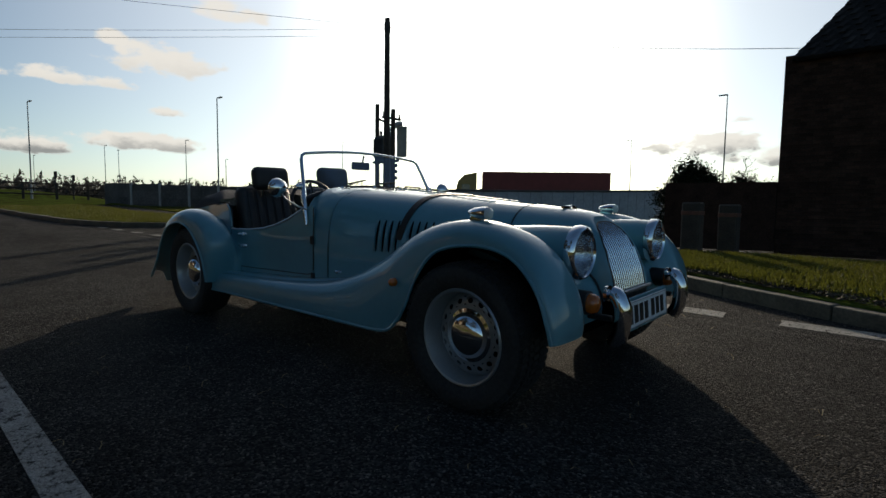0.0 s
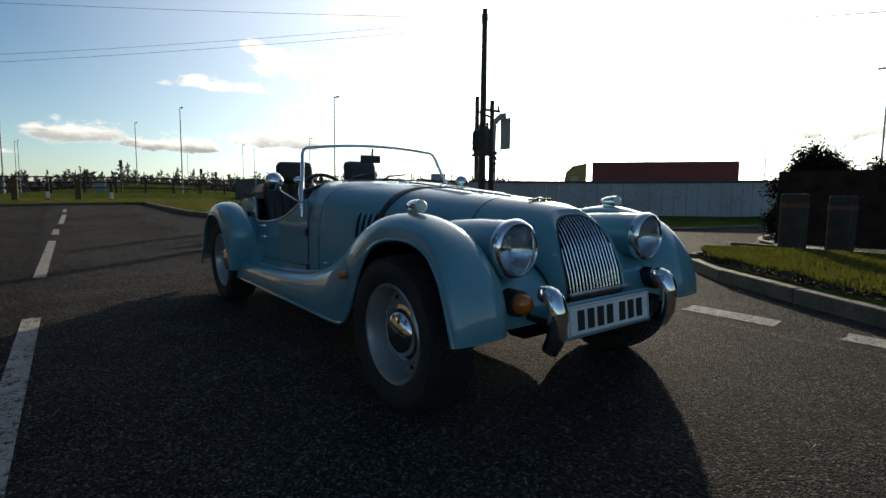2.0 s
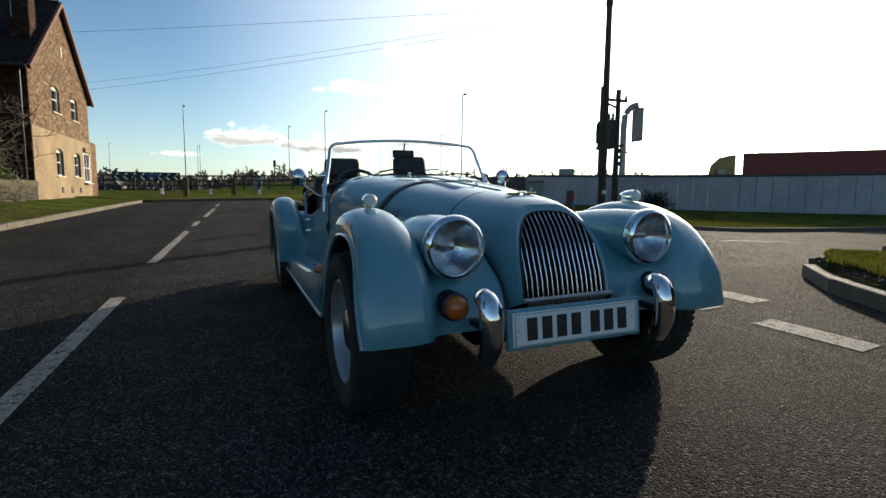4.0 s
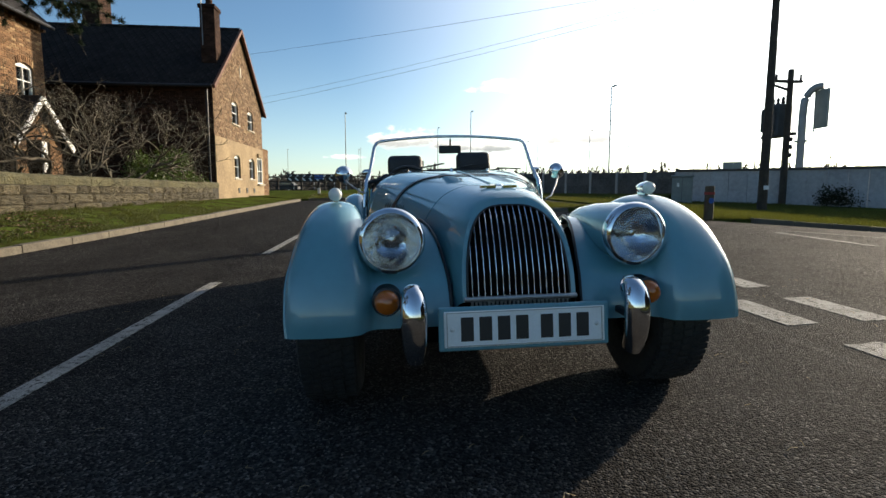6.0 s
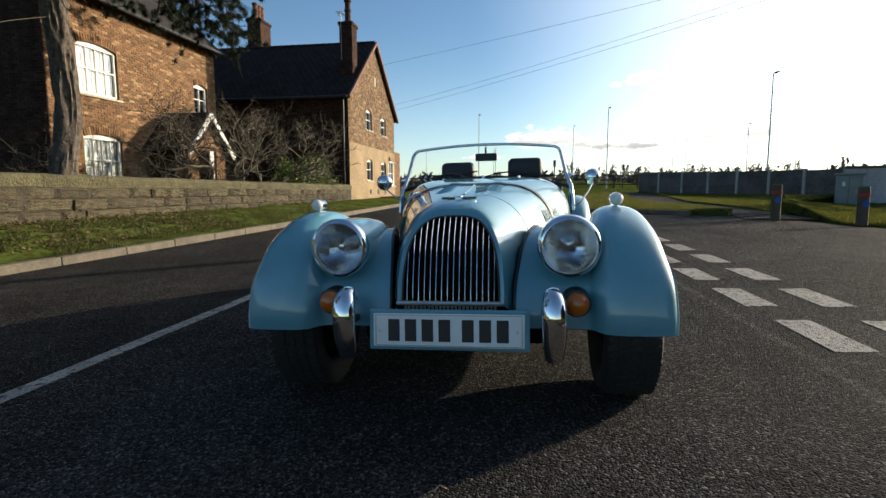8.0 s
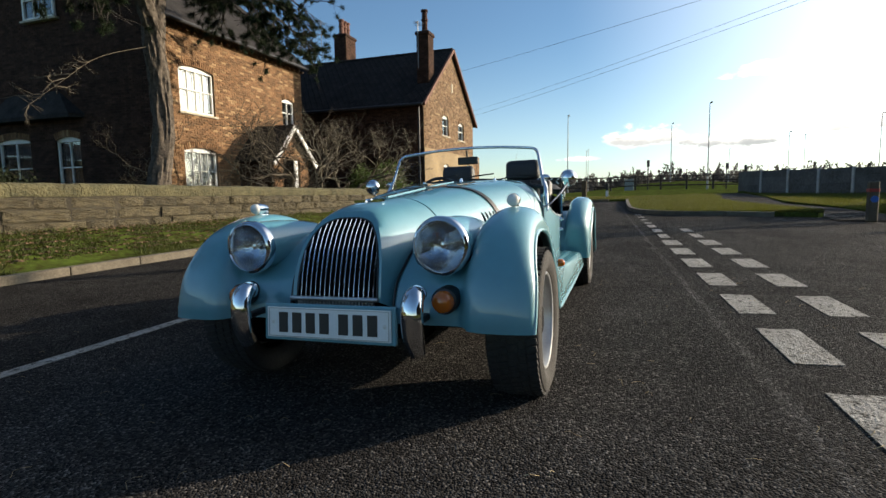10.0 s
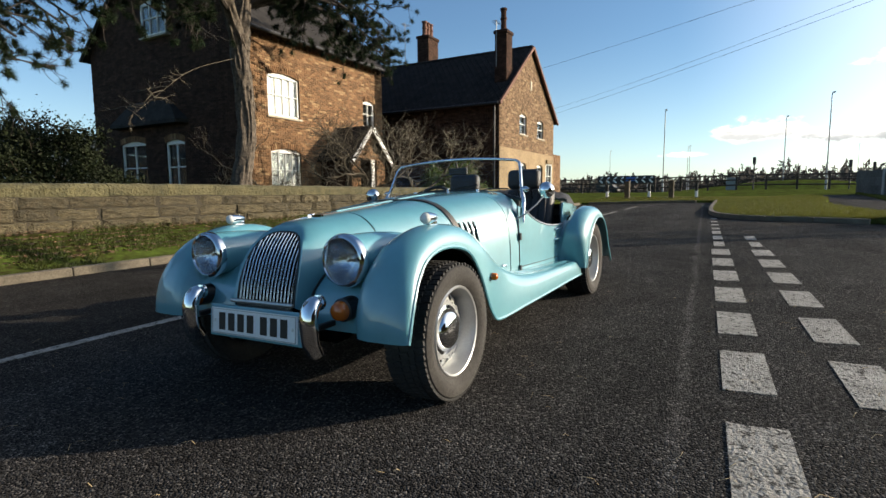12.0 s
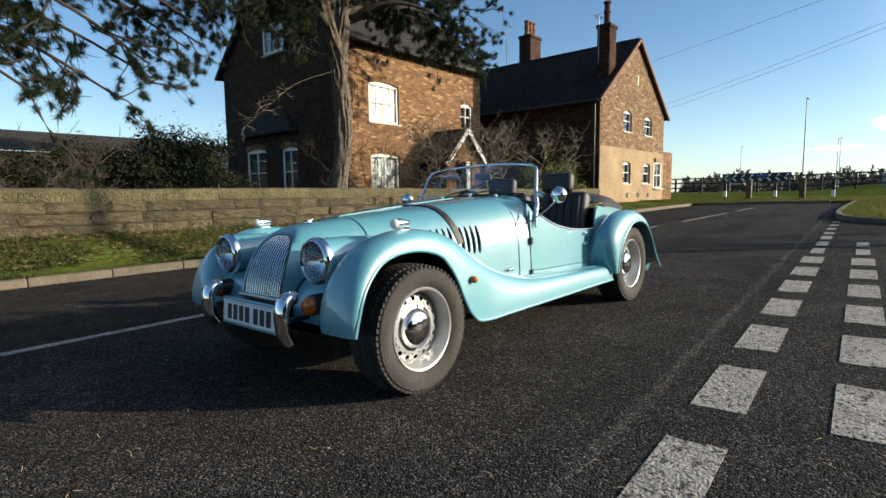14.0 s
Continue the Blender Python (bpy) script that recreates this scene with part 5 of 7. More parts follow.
rnd = random.Random(21)
verts, faces = [], []
for _ in range(230):
    x, y, _z = on_road(rnd)
    a, L = rnd.uniform(0, 6.28), rnd.uniform(0.025, 0.085)
    prev = None
    for j in range(4):
        px, py = x + math.cos(a) * L * j / 3, y + math.sin(a) * L * j / 3
        a += rnd.uniform(-0.5, 0.5)
        b = len(verts)
        z = ground_z(px, py) + 0.004 + 0.004 * j * (3 - j)
        verts += [(px - 0.0016, py, z), (px + 0.0016, py + 0.0016, z)]
        if j:
            faces.append((b - 2, b - 1, b + 1, b))
me = bpy.data.meshes.new("straw")
me.from_pydata(verts, [], faces)
me.materials.append(mat("dry straw", (0.40, 0.30, 0.16), 0.8))
tagged(new("straw", me), "dry stalks and pine needles scattered on the tarmac", "straw", "", "stuff")

# ---- stone wall, houses ----
BASE = 0.40


def wall_line(x):
    return -7.28 + (9 - x) * 0.0155 if x < 9 else -7.28


stone_wall = tagged(thing("stone_wall", "low mossy sandstone garden wall with a flat coping", "wall"), kind="structure")
core = bmesh.new()
prism([(10, wall_line(10) - 0.018), (-18.5, wall_line(-18.5) - 0.018), (-18.5, wall_line(-18.5) - 0.32), (10, wall_line(10) - 0.32)], 0.1, 0.97, core)
part("wall_core", core, M["wall_mortar"], stone_wall)
rnd = random.Random(5)
block_mesh = []
for i in range(10):
    b = box(1, 1, 1, (0, 0, 0), 0.0)
    bmesh.ops.subdivide_edges(b, edges=b.edges[:], cuts=7, use_grid_fill=True)
    for v in b.verts:
        f = noise.noise_vector(Vector((v.co.x * 6, v.co.y * 2, v.co.z * 2.6)) + Vector((i * 7.1, 0, 0)))
        g = noise.noise(Vector((v.co.x * 15, v.co.y, v.co.z * 6)) + Vector((0, i * 3.3, 0)))
        v.co += Vector((f.x * 0.022, f.y * 0.20 + g * 0.13, f.z * 0.07))
        k = max(abs(v.co.x), abs(v.co.z))
        if k > 0.46 and v.co.y > 0.2:
            v.co.y -= 0.26
    me = bpy.data.meshes.new("stone_block")
    b.to_mesh(me)
    b.free()
    me.materials.append(M["stone"])
    block_mesh.append(me)
z = 0.36
course = 0
while z < 0.93:
    h = (0.20, 0.19, 0.185, 0.07, 0.07, 0.07)[course]
    x = 8.0 - rnd.random() * 0.3
    while x > -18.4:
        L = rnd.uniform(0.38, 0.98)
        if x - L < -18.45:
            break
        ob = new("stone_block", rnd.choice(block_mesh))
        ob.parent = stone_wall
        ob.matrix_world = Matrix.Translation((x - L / 2, wall_line(x) - 0.03 + rnd.gauss(0, 0.013), z + h / 2 + rnd.gauss(0, 0.004))) @ Matrix.Rotation(math.atan(0.0155) * -1, 4, "Z") @ Matrix.Diagonal((L - rnd.uniform(0.006, 0.022), 0.13, h - rnd.uniform(0.004, 0.016), 1))
        x -= L
    z += h
    course += 1
    if course > 5:
        break
x = 8.2
while x > -18.3:
    L = rnd.uniform(0.75, 1.3)
    L = min(L, x + 18.5)
    prof = ((-0.2, -0.10), (-0.21, 0.03), (-0.175, 0.085), (-0.08, 0.11), (0.08, 0.11), (0.165, 0.09), (0.208, 0.035), (0.2, -0.10))
    rows = []
    for k in range(9):
        u = (k / 8 - 0.5) * (L - 0.006)
        rows.append([Vector((u, py, pz)) + noise.noise_vector(Vector(((x + u) * 3, py * 5, pz * 6))) * 0.016 for py, pz in prof])
    b = skin(rows)
    for row in (rows[0], rows[-1]):
        b.faces.new([b.verts.new(p) for p in row])
    part("coping_stone", b, M["coping"], stone_wall, m=Matrix.Translation((x - L / 2, wall_line(x) - 0.19, 1.035 + rnd.uniform(-0.01, 0.01))) @ Matrix.Rotation(-0.0155, 4, "Z"))
    x -= L


def bricks(name, m, width, height, material, holes=(), limit=None, length=0.225, course=0.075, depth=0.012, arch=(), tone=None, low=0.0, single=None, owner=None):
    """Brick faces proud of a wall's plane, laid in courses and kept off the openings. m: u along, v out, w up."""
    verts, faces = [], []
    apart = []
    rnd = random.Random(len(name) + int(width * 10))
    row = 0
    z = low
    while z < height:
        x = -length / 2 if row % 2 else 0.0
        while x < width:
            L = length if (row // 2) % 3 or row % 2 else length
            a, b = max(0.0, x) + 0.005, min(width, x + L) - 0.005
            zt = min(z + course - 0.010, height)
            x += L
            if b - a < 0.03:
                continue
            c, zc = (a + b) / 2, z + course / 2
            skip = False
            for h0, h1, g0, g1 in holes:
                if b > h0 and a < h1 and zt > g0 and z < g1:
                    if a < h0 - 0.05:
                        b = h0 - 0.004
                    elif b > h1 + 0.05:
                        a = h1 + 0.004
                    else:
                        skip = True
            if limit and (zt > limit(a) or zt > limit(b)):
                skip = True
            if skip or b - a < 0.03:
                continue
            d = depth * rnd.uniform(0.4, 1.25)
            if single and b - a > length - 0.012 and single[0] < a and b < single[1] and single[2] < z and zt < single[3]:
                apart.append((a, z, int(d / depth * 2.99)))
                continue
            k = len(verts)
            e = 0.003
            for (u, w) in ((a, z), (b, z), (b, zt), (a, zt)):
                verts.append((u, 0, w))
            for (u, w) in ((a + e, z + e), (b - e, z + e), (b - e, zt - e), (a + e, zt - e)):
                verts.append((u, d, w))
            faces += [(k + 4, k + 5, k + 6, k + 7), (k, k + 1, k + 5, k + 4), (k + 1, k + 2, k + 6, k + 5), (k + 2, k + 3, k + 7, k + 6), (k + 3, k, k + 4, k + 7)]
        z += course
        row += 1
    me = bpy.data.meshes.new(name)
    me.from_pydata([m @ Vector(v) for v in verts], [], faces)
    me.materials.append(material)
    me.validate()
    if apart:
        kinds = []
        for i in range(4):
            b = box(length - 0.010, depth * (0.35 + 0.3 * i) + 0.02, course - 0.010, ((length - 0.010) / 2, depth * (0.35 + 0.3 * i) / 2 - 0.01, (course - 0.010) / 2), 0.003)
            one = bpy.data.meshes.new("brick")
            b.to_mesh(one)
            b.free()
            one.materials.append(material)
            kinds.append(one)
        for a, z, i in apart:
            ob = new("brick", kinds[i])
            ob.parent = owner
            ob.matrix_world = m @ Matrix.Translation((a, 0, z))
    return new(name, me)


def pierced_wall(width, height, holes, depth=0.3):
    """A wall slab with its openings cut through, in u, v, w; the outer face at v = 0."""
    us = sorted({0, width, *[h[0] for h in holes], *[h[1] for h in holes]})
    ws = sorted({0, height, *[h[2] for h in holes], *[h[3] for h in holes]})
    bm = bmesh.new()
    for a, b in zip(us, us[1:]):
        for c, d in zip(ws, ws[1:]):
            if any(h[0] <= a and b <= h[1] and h[2] <= c and d <= h[3] for h in holes):
                continue
            box(b - a, depth, d - c, ((a + b) / 2, -depth / 2, (c + d) / 2), 0, bm)
    bmesh.ops.remove_doubles(bm, verts=bm.verts, dist=1e-5)
    return bm


def plane(origin, along, out):
    """The frame of a wall: u along, v out of it, w up."""
    u, v = Vector(along).normalized(), Vector(out).normalized()
    return Matrix(((u.x, v.x, 0, origin[0]), (u.y, v.y, 0, origin[1]), (u.z, v.z, 1, origin[2]), (0, 0, 0, 1)))


def sash_window(parent, m, u0, u1, w0, w1, cols=3, rows=2, arch=0.12, pane="curtain", frame=0.07, sill=True, inset=0.09, reveal=None):
    """A painted window with bars, panes and a segmental head, in a wall's frame."""
    w, h = u1 - u0, w1 - w0
    win = thing("window", "white painted sash window with a segmental head", "")
    win.parent = parent
    mm = m @ Matrix.Translation((u0, -inset, w0))
    fr = bmesh.new()
    for a, b, c, d in ((0, frame, 0, h), (w - frame, w, 0, h), (0, w, 0, frame), (0, w, h - frame - arch * 0.7, h)):
        box(b - a, 0.07, d - c, ((a + b) / 2, 0, (c + d) / 2), 0.006, fr)
    part("window_frame", fr, M["white_wood"], win, m=mm)
    for i in range(1, cols):
        x = frame + (w - 2 * frame) * i / cols
        part("glazing_bar", box(0.035 if cols < 4 else 0.03, 0.05, h - frame, (x, 0, h / 2), 0.004), M["white_wood"], win, m=mm)
    for j in range(1, rows):
        z = frame + (h - 2 * frame) * j / rows
        part("glazing_bar", box(w - frame, 0.045, 0.035, (w / 2, 0.002, z), 0.004), M["white_wood"], win, m=mm)
    g = part("pane", box(w - frame, 0.006, h - frame, (w / 2, -0.02, h / 2), 0), M["glass"], win, m=mm)
    g.visible_shadow = False
    # without a curtain, a dark sheet stands for the unlit room
    part("curtain" if pane == "curtain" else "room_dark", box(w - frame, 0.01, h - frame, (w / 2, -0.09, h / 2), 0), M[pane], win, m=mm)
    if sill:
        part("window_sill", box(w + 0.16, 0.22, 0.07, (w / 2, inset - 0.04, -0.035), 0.01), M["cream_stone"], win, m=mm)
    # brick arch voussoirs
    n = max(7, int(w / 0.085))
    for i in range(n):
        t = (i + 0.5) / n * 2 - 1
        zz = h + 0.10 - arch * t * t * 0.9
        b = box(w / n - 0.012, 0.05, 0.21, (0, 0, 0), 0.004, rot=Matrix.Rotation(t * 0.32, 4, "Y"))
        part("arch_brick", b, reveal or M["brick"], win, m=mm @ Matrix.Translation((w * (t + 1) / 2, inset + 0.004, zz)))
    return win


def slate_roof(name, a, b, c, d, material, parent, course=0.22, tile=0.28):
    """Courses of slates between the eave a-b and the ridge d-c, each a thin tilted plate."""
    a, b, c, d = map(Vector, (a, b, c, d))
    up = ((d - a).length + (c - b).length) / 2
    n = max(2, int(up / course))
    verts, faces = [], []
    nrm = (b - a).cross(d - a).normalized()
    if nrm.z < 0:
        nrm = -nrm
    rnd = random.Random(len(name) * 7 + n)
    for i in range(n):
        l0, r0 = a.lerp(d, i / n), b.lerp(c, i / n)
        l1, r1 = a.lerp(d, (i + 1.12) / n), b.lerp(c, (i + 1.12) / n)
        m = max(1, int((r0 - l0).length / tile))
        for k in range(m):
            s = 0.5 / m if i % 2 else 0
            t0, t1 = min(1, k / m + s), min(1, (k + 1) / m + s - 0.006 / max(0.3, tile))
            lift = nrm * (0.028 + rnd.uniform(-0.006, 0.008))
            q = len(verts)
            P = [l0.lerp(r0, t0), l0.lerp(r0, t1), l1.lerp(r1, t1), l1.lerp(r1, t0)]
            verts += [P[0] + lift, P[1] + lift, P[2] + nrm * 0.006, P[3] + nrm * 0.006, P[0], P[1]]
            faces += [(q, q + 1, q + 2, q + 3), (q + 4, q + 5, q + 1, q)]
    me = bpy.data.meshes.new("slating")
    me.from_pydata(verts, [], faces)
    me.materials.append(material)
    ob = new("slating", me)
    ob.parent = parent
    ob["kind"] = "stuff"
    base = bmesh.new()
    base.faces.new([base.verts.new(p) for p in (a, b, c, d)])
    part("roof_deck", thick(base, 0.08), M["slate"], parent)
    return ob


def chimney(parent, x, y, z0, z1, sx, sy, pots, pot_h=0.85, pot_kind="round"):
    ch = thing("chimney", "sooty brick chimney stack with clay pots", "")
    ch.parent = parent
    part("stack", box(sx, sy, z1 - z0, (x, y, (z0 + z1) / 2), 0.01), M["mortar_dark"], ch)
    for ax, ay, wdt, o in (((1, 0, 0), (0, 1, 0), sx, (x - sx / 2, y + sy / 2)), ((0, 1, 0), (1, 0, 0), sy, (x + sx / 2, y - sy / 2)), ((1, 0, 0), (0, -1, 0), sx, (x - sx / 2, y - sy / 2))):
        br = bricks("stack_bricks", plane((*o, z0), ax, ay), wdt, z1 - z0, M["brick_dark"])
        br.parent = ch
        br["kind"] = "stuff"
    part("cap", box(sx + 0.12, sy + 0.12, 0.16, (x, y, z1 + 0.0), 0.03), M["brick_dark"], ch)
    for dx, dy in pots:
        prof = [(0, 0.15), (0.08, 0.17), (0.14, 0.13), (pot_h * 0.5, 0.12), (pot_h * 0.52, 0.15), (pot_h * 0.6, 0.15), (pot_h * 0.62, 0.12), (pot_h - 0.1, 0.12), (pot_h - 0.08, 0.16), (pot_h, 0.15)]
        part("chimney_pot", lathe(prof, 12, "z", (x + dx, y + dy, z1 + 0.06)), M["terracotta"] if pot_kind == "round" else M["brick_dark"], ch, smooth=False)
    return ch


# near house: front faces north to the road, end wall faces the east
NX0, NX1, NY0, NY1, NE, NR = -9.55, -17.0, -11.85, -20.4, 6.45, 10.2
near_house = thing("brick_house", "two-storey red-brick house with white sash windows", "house")
F = plane((NX1, NY0, BASE), (1, 0, 0), (0, 1, 0))
fu = lambda x: x - NX1
fh = [(fu(-12.0), fu(-10.54), 3.60 - BASE, 5.05 - BASE), (fu(-11.98), fu(-10.58), 1.05 - BASE, 2.52 - BASE), (fu(-16.45), fu(-15.65), 3.75 - BASE, 4.85 - BASE), (fu(-14.75), fu(-13.95), 0.05, 2.15 - BASE)]
part("front_wall", pierced_wall(NX0 - NX1, NE - BASE, fh), M["mortar"], near_house, m=F)
br = bricks("front_bricks", F, NX0 - NX1, NE - BASE, M["brick"], fh, single=(4.9, 7.6, 0.75, 3.3), owner=near_house)
br.parent = near_house
br["kind"] = "stuff"
sash_window(near_house, F, *fh[0], cols=4, rows=2)
sash_window(near_house, F, *fh[1], cols=4, rows=2)
sash_window(near_house, F, *fh[2], cols=2, rows=2, pane="window_dark")
E_ = plane((NX0, NY1, BASE), (0, 1, 0), (1, 0, 0))
eu = lambda y: y - NY1
eh = [(eu(-18.75), eu(-17.15), 1.0 - BASE, 2.95 - BASE), (eu(-16.0), eu(-14.9), 1.0 - BASE, 2.9 - BASE), (eu(-16.8), eu(-15.4), 6.5 - BASE, 7.7 - BASE)]
wd = NY0 - NY1
# end wall: its shade is in the darker mortar and brick colours
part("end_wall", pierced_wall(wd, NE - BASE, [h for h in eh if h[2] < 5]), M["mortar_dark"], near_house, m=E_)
rise = lambda u: NE - BASE + (NR - NE) * (1 - abs(u - wd / 2) / (wd / 2))
gb = bmesh.new()
tri = [gb.verts.new((u, v, w)) for v in (0, -0.3) for u, w in ((0, NE - BASE), (wd, NE - BASE), (wd / 2, NR - BASE))]
gb.faces.new(tri[:3])
gb.faces.new(tri[3:][::-1])
for i in range(3):
    gb.faces.new((tri[i], tri[(i + 1) % 3], tri[3 + (i + 1) % 3], tri[3 + i]))
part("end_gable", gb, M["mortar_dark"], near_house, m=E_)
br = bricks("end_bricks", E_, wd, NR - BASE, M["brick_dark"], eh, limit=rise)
br.parent = near_house
br["kind"] = "stuff"
sash_window(near_house, E_, *eh[0], cols=2, rows=2, pane="window_dark")
sash_window(near_house, E_, *eh[1], cols=2, rows=2, pane="window_dark")
up = sash_window(near_house, E_ @ Matrix.Translation((0, 0.1, 0)), *eh[2], cols=3, rows=2, pane="window_dark", inset=0.02)
hood = bmesh.new()
low, top = [(0.0, -18.9), (0.38, -18.7), (0.38, -14.8), (0.0, -14.6)], [(0.0, -17.9), (0.0, -15.7)]
vl = [hood.verts.new((NX0 + x, y, 3.55)) for x, y in low]
vt = [hood.verts.new((NX0 + x, y, 4.35)) for x, y in top]
vb = [hood.verts.new((NX0 + x, y, 3.43)) for x, y in low]
for f in ((vl[1], vl[2], vt[1], vt[0]), (vl[0], vl[1], vt[0]), (vl[2], vl[3], vt[1]), (vb[0], vb[1], vl[1], vl[0]), (vb[1], vb[2], vl[2], vl[1]), (vb[2], vb[3], vl[3], vl[2]), tuple(vb)):
    hood.faces.new(f)
part("bay_roof", hood, M["slate"], near_house, "low hipped slate roof over the ground-floor windows")
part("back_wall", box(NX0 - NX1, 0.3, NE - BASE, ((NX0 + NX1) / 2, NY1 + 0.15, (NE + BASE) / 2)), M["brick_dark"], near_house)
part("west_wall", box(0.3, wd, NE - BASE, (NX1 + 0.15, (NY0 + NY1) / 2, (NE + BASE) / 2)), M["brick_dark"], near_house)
ym = (NY0 + NY1) / 2
ov = 0.35
slate_roof("front", (NX0 + 0.2, NY0 + ov, NE - ov * 0.85), (NX1 - 0.1, NY0 + ov, NE - ov * 0.85), (NX1 - 0.1, ym, NR + 0.05), (NX0 + 0.2, ym, NR + 0.05), M["slate"], near_house)
slate_roof("back", (NX1 - 0.1, NY1 - ov, NE - ov * 0.85), (NX0 + 0.2, NY1 - ov, NE - ov * 0.85), (NX0 + 0.2, ym, NR + 0.05), (NX1 - 0.1, ym, NR + 0.05), M["slate"], near_house)
for s, yy in ((1, NY0), (-1, NY1)):
    b = tube([(NX0 + 0.2, yy + s * ov, NE - ov * 0.85 + 0.02), (NX0 + 0.2, ym, NR + 0.08)], 0.07, 4)
    part("bargeboard", b, M["iron"], near_house)
part("gutter", tube([(NX0 + 0.15, NY0 + ov + 0.05, NE - 0.28), (NX1, NY0 + ov + 0.05, NE - 0.28)], 0.06, 8), M["iron"], near_house, "black eaves gutter")
for i in range(26):
    part("dentil_brick", box(0.11, 0.12, 0.09, (NX0 - 0.2 - i * 0.29, NY0 + 0.06, NE - 0.36)), M["brick"], near_house)
chimney(near_house, -13.6, -15.9, 9.3, 11.6, 0.9, 0.7, [(-0.2, 0), (0.2, 0)])

# porch with white bargeboards
porch = thing("porch", "small brick entrance porch with white bargeboards", "")
porch.parent = near_house
PX0, PX1, PY, PE, PP = -13.0, -15.1, -10.4, 2.35, 3.42
P_ = plane((PX1, PY, BASE), (1, 0, 0), (0, 1, 0))
pw = PX0 - PX1
ph = [(0.55, 1.55, 0, 1.85)]
prise = lambda u: PE - BASE + (PP - PE) * (1 - abs(u - pw / 2) / (pw / 2)) - 0.05
part("porch_wall", pierced_wall(pw, PE - BASE, ph, 0.22), M["mortar"], porch, m=P_)
gb = bmesh.new()
tri = [gb.verts.new((u, v, w)) for v in (0, -0.22) for u, w in ((0, PE - BASE), (pw, PE - BASE), (pw / 2, PP - BASE - 0.05))]
gb.faces.new(tri[:3])
gb.faces.new(tri[3:][::-1])
part("porch_gable", gb, M["mortar"], porch, m=P_)
br = bricks("porch_bricks", P_, pw, PP - BASE, M["brick"], ph, limit=prise)
br.parent = porch
br["kind"] = "stuff"
# porch sides in the darker brick, shade in its colour
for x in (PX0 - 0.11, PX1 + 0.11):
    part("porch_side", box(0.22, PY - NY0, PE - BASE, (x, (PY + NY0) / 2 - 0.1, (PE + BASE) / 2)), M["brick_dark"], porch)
pm = (PX0 + PX1) / 2
for s, x in ((1, PX0), (-1, PX1)):
    slate_roof("porch", (x + s * 0.2, PY + 0.2, PE - 0.2), (x + s * 0.2, NY0, PE - 0.2), (pm, NY0, PP + 0.04), (pm, PY + 0.2, PP + 0.04), M["slate"], porch)
    d = Vector((pm - (x + s * 0.25), 0, PP + 0.04 - (PE - 0.28)))
    b = box(d.length, 0.05, 0.17, (0, 0, 0), 0.01, rot=Matrix.Rotation(-math.atan2(d.z, d.x), 4, "Y"))
    part("bargeboard", b, M["white_wood"], porch, "white painted bargeboard", m=Matrix.Translation(((pm + x + s * 0.25) / 2, PY + 0.23, (PP + PE - 0.24) / 2 - 0.03)))
part("door_frame", box(0.22, 0.06, 1.85, (-14.35, PY - 0.04, BASE + 0.93), 0.01), M["white_wood"], porch, "white door jamb in the porch")
part("porch_door", box(0.75, 0.05, 1.8, (-13.95, PY - 0.6, BASE + 0.9), 0.01), M["brick_dark"], porch)

# far house: its gable faces the road
GX0, GX1, GY0, GY1, GE, GR = -18.68, -26.3, -7.0, -19.0, 4.95, 7.85
far_house = thing("gabled_house", "brown-brick house with an ochre rendered ground floor", "house")
G = plane((GX1, GY0, 0.5), (1, 0, 0), (0, 1, 0))
gu = lambda x: x - GX1
gw = GX0 - GX1
gh = [(gu(-22.03), gu(-21.1), 3.2, 4.15), (gu(-24.55), gu(-23.58), 3.2, 4.1), (gu(-21.98), gu(-21.1), 0.88, 1.88), (gu(-24.45), gu(-23.5), 0.9, 1.88), (gu(-25.98), gu(-24.95), 0.68, 1.98)]
part("gable_wall", pierced_wall(gw, GE - 0.5, gh), M["mortar"], far_house, m=G)
gb = bmesh.new()
tri = [gb.verts.new((u, v, w)) for v in (0, -0.3) for u, w in ((0, GE - 0.5), (gw, GE - 0.5), (gw / 2, GR - 0.5))]
gb.faces.new(tri[:3])
gb.faces.new(tri[3:][::-1])
for i in range(3):
    gb.faces.new((tri[i], tri[(i + 1) % 3], tri[3 + (i + 1) % 3], tri[3 + i]))
part("gable_top", gb, M["mortar"], far_house, m=G)
grise = lambda u: GE - 0.5 + (GR - GE) * (1 - abs(u - gw / 2) / (gw / 2)) - 0.02
br = bricks("gable_bricks", G, gw, GR - 0.5, M["brick_far"], gh + [(gu(-22.75), gu(-22.5), 5.35, 5.85)], limit=grise, low=2.46)
br.parent = far_house
br["kind"] = "stuff"
rd = pierced_wall(gw, 2.44, [h for h in gh if h[2] < 2.5], 0.03)
part("render_coat", rd, M["render"], far_house, "stained ochre render", m=G @ Matrix.Translation((0, 0.03, 0)))
for h in gh[:2]:
    sash_window(far_house, G, *h, cols=1, rows=2, pane="window_dark", arch=0.14, frame=0.045, reveal=M["brick_far"])
for h in gh[2:4]:
    sash_window(far_house, G, *h, cols=1, rows=2, pane="window_dark", arch=0.14, frame=0.045, reveal=M["render"])
sash_window(far_house, G @ Matrix.Translation((0, 0.09, 0)), *gh[4], cols=2, rows=2, pane="window_dark", arch=0.0, reveal=M["render"])
part("blind_panel", box(0.75, 0.03, 0.95, (-22.65, GY0 + 0.02, 2.0), 0.01), M["render"], far_house, "blocked window recess in the render")
part("vent_slit", box(0.2, 0.06, 0.42, (-22.62, GY0, 6.1), 0.01), M["cream_stone"], far_house)
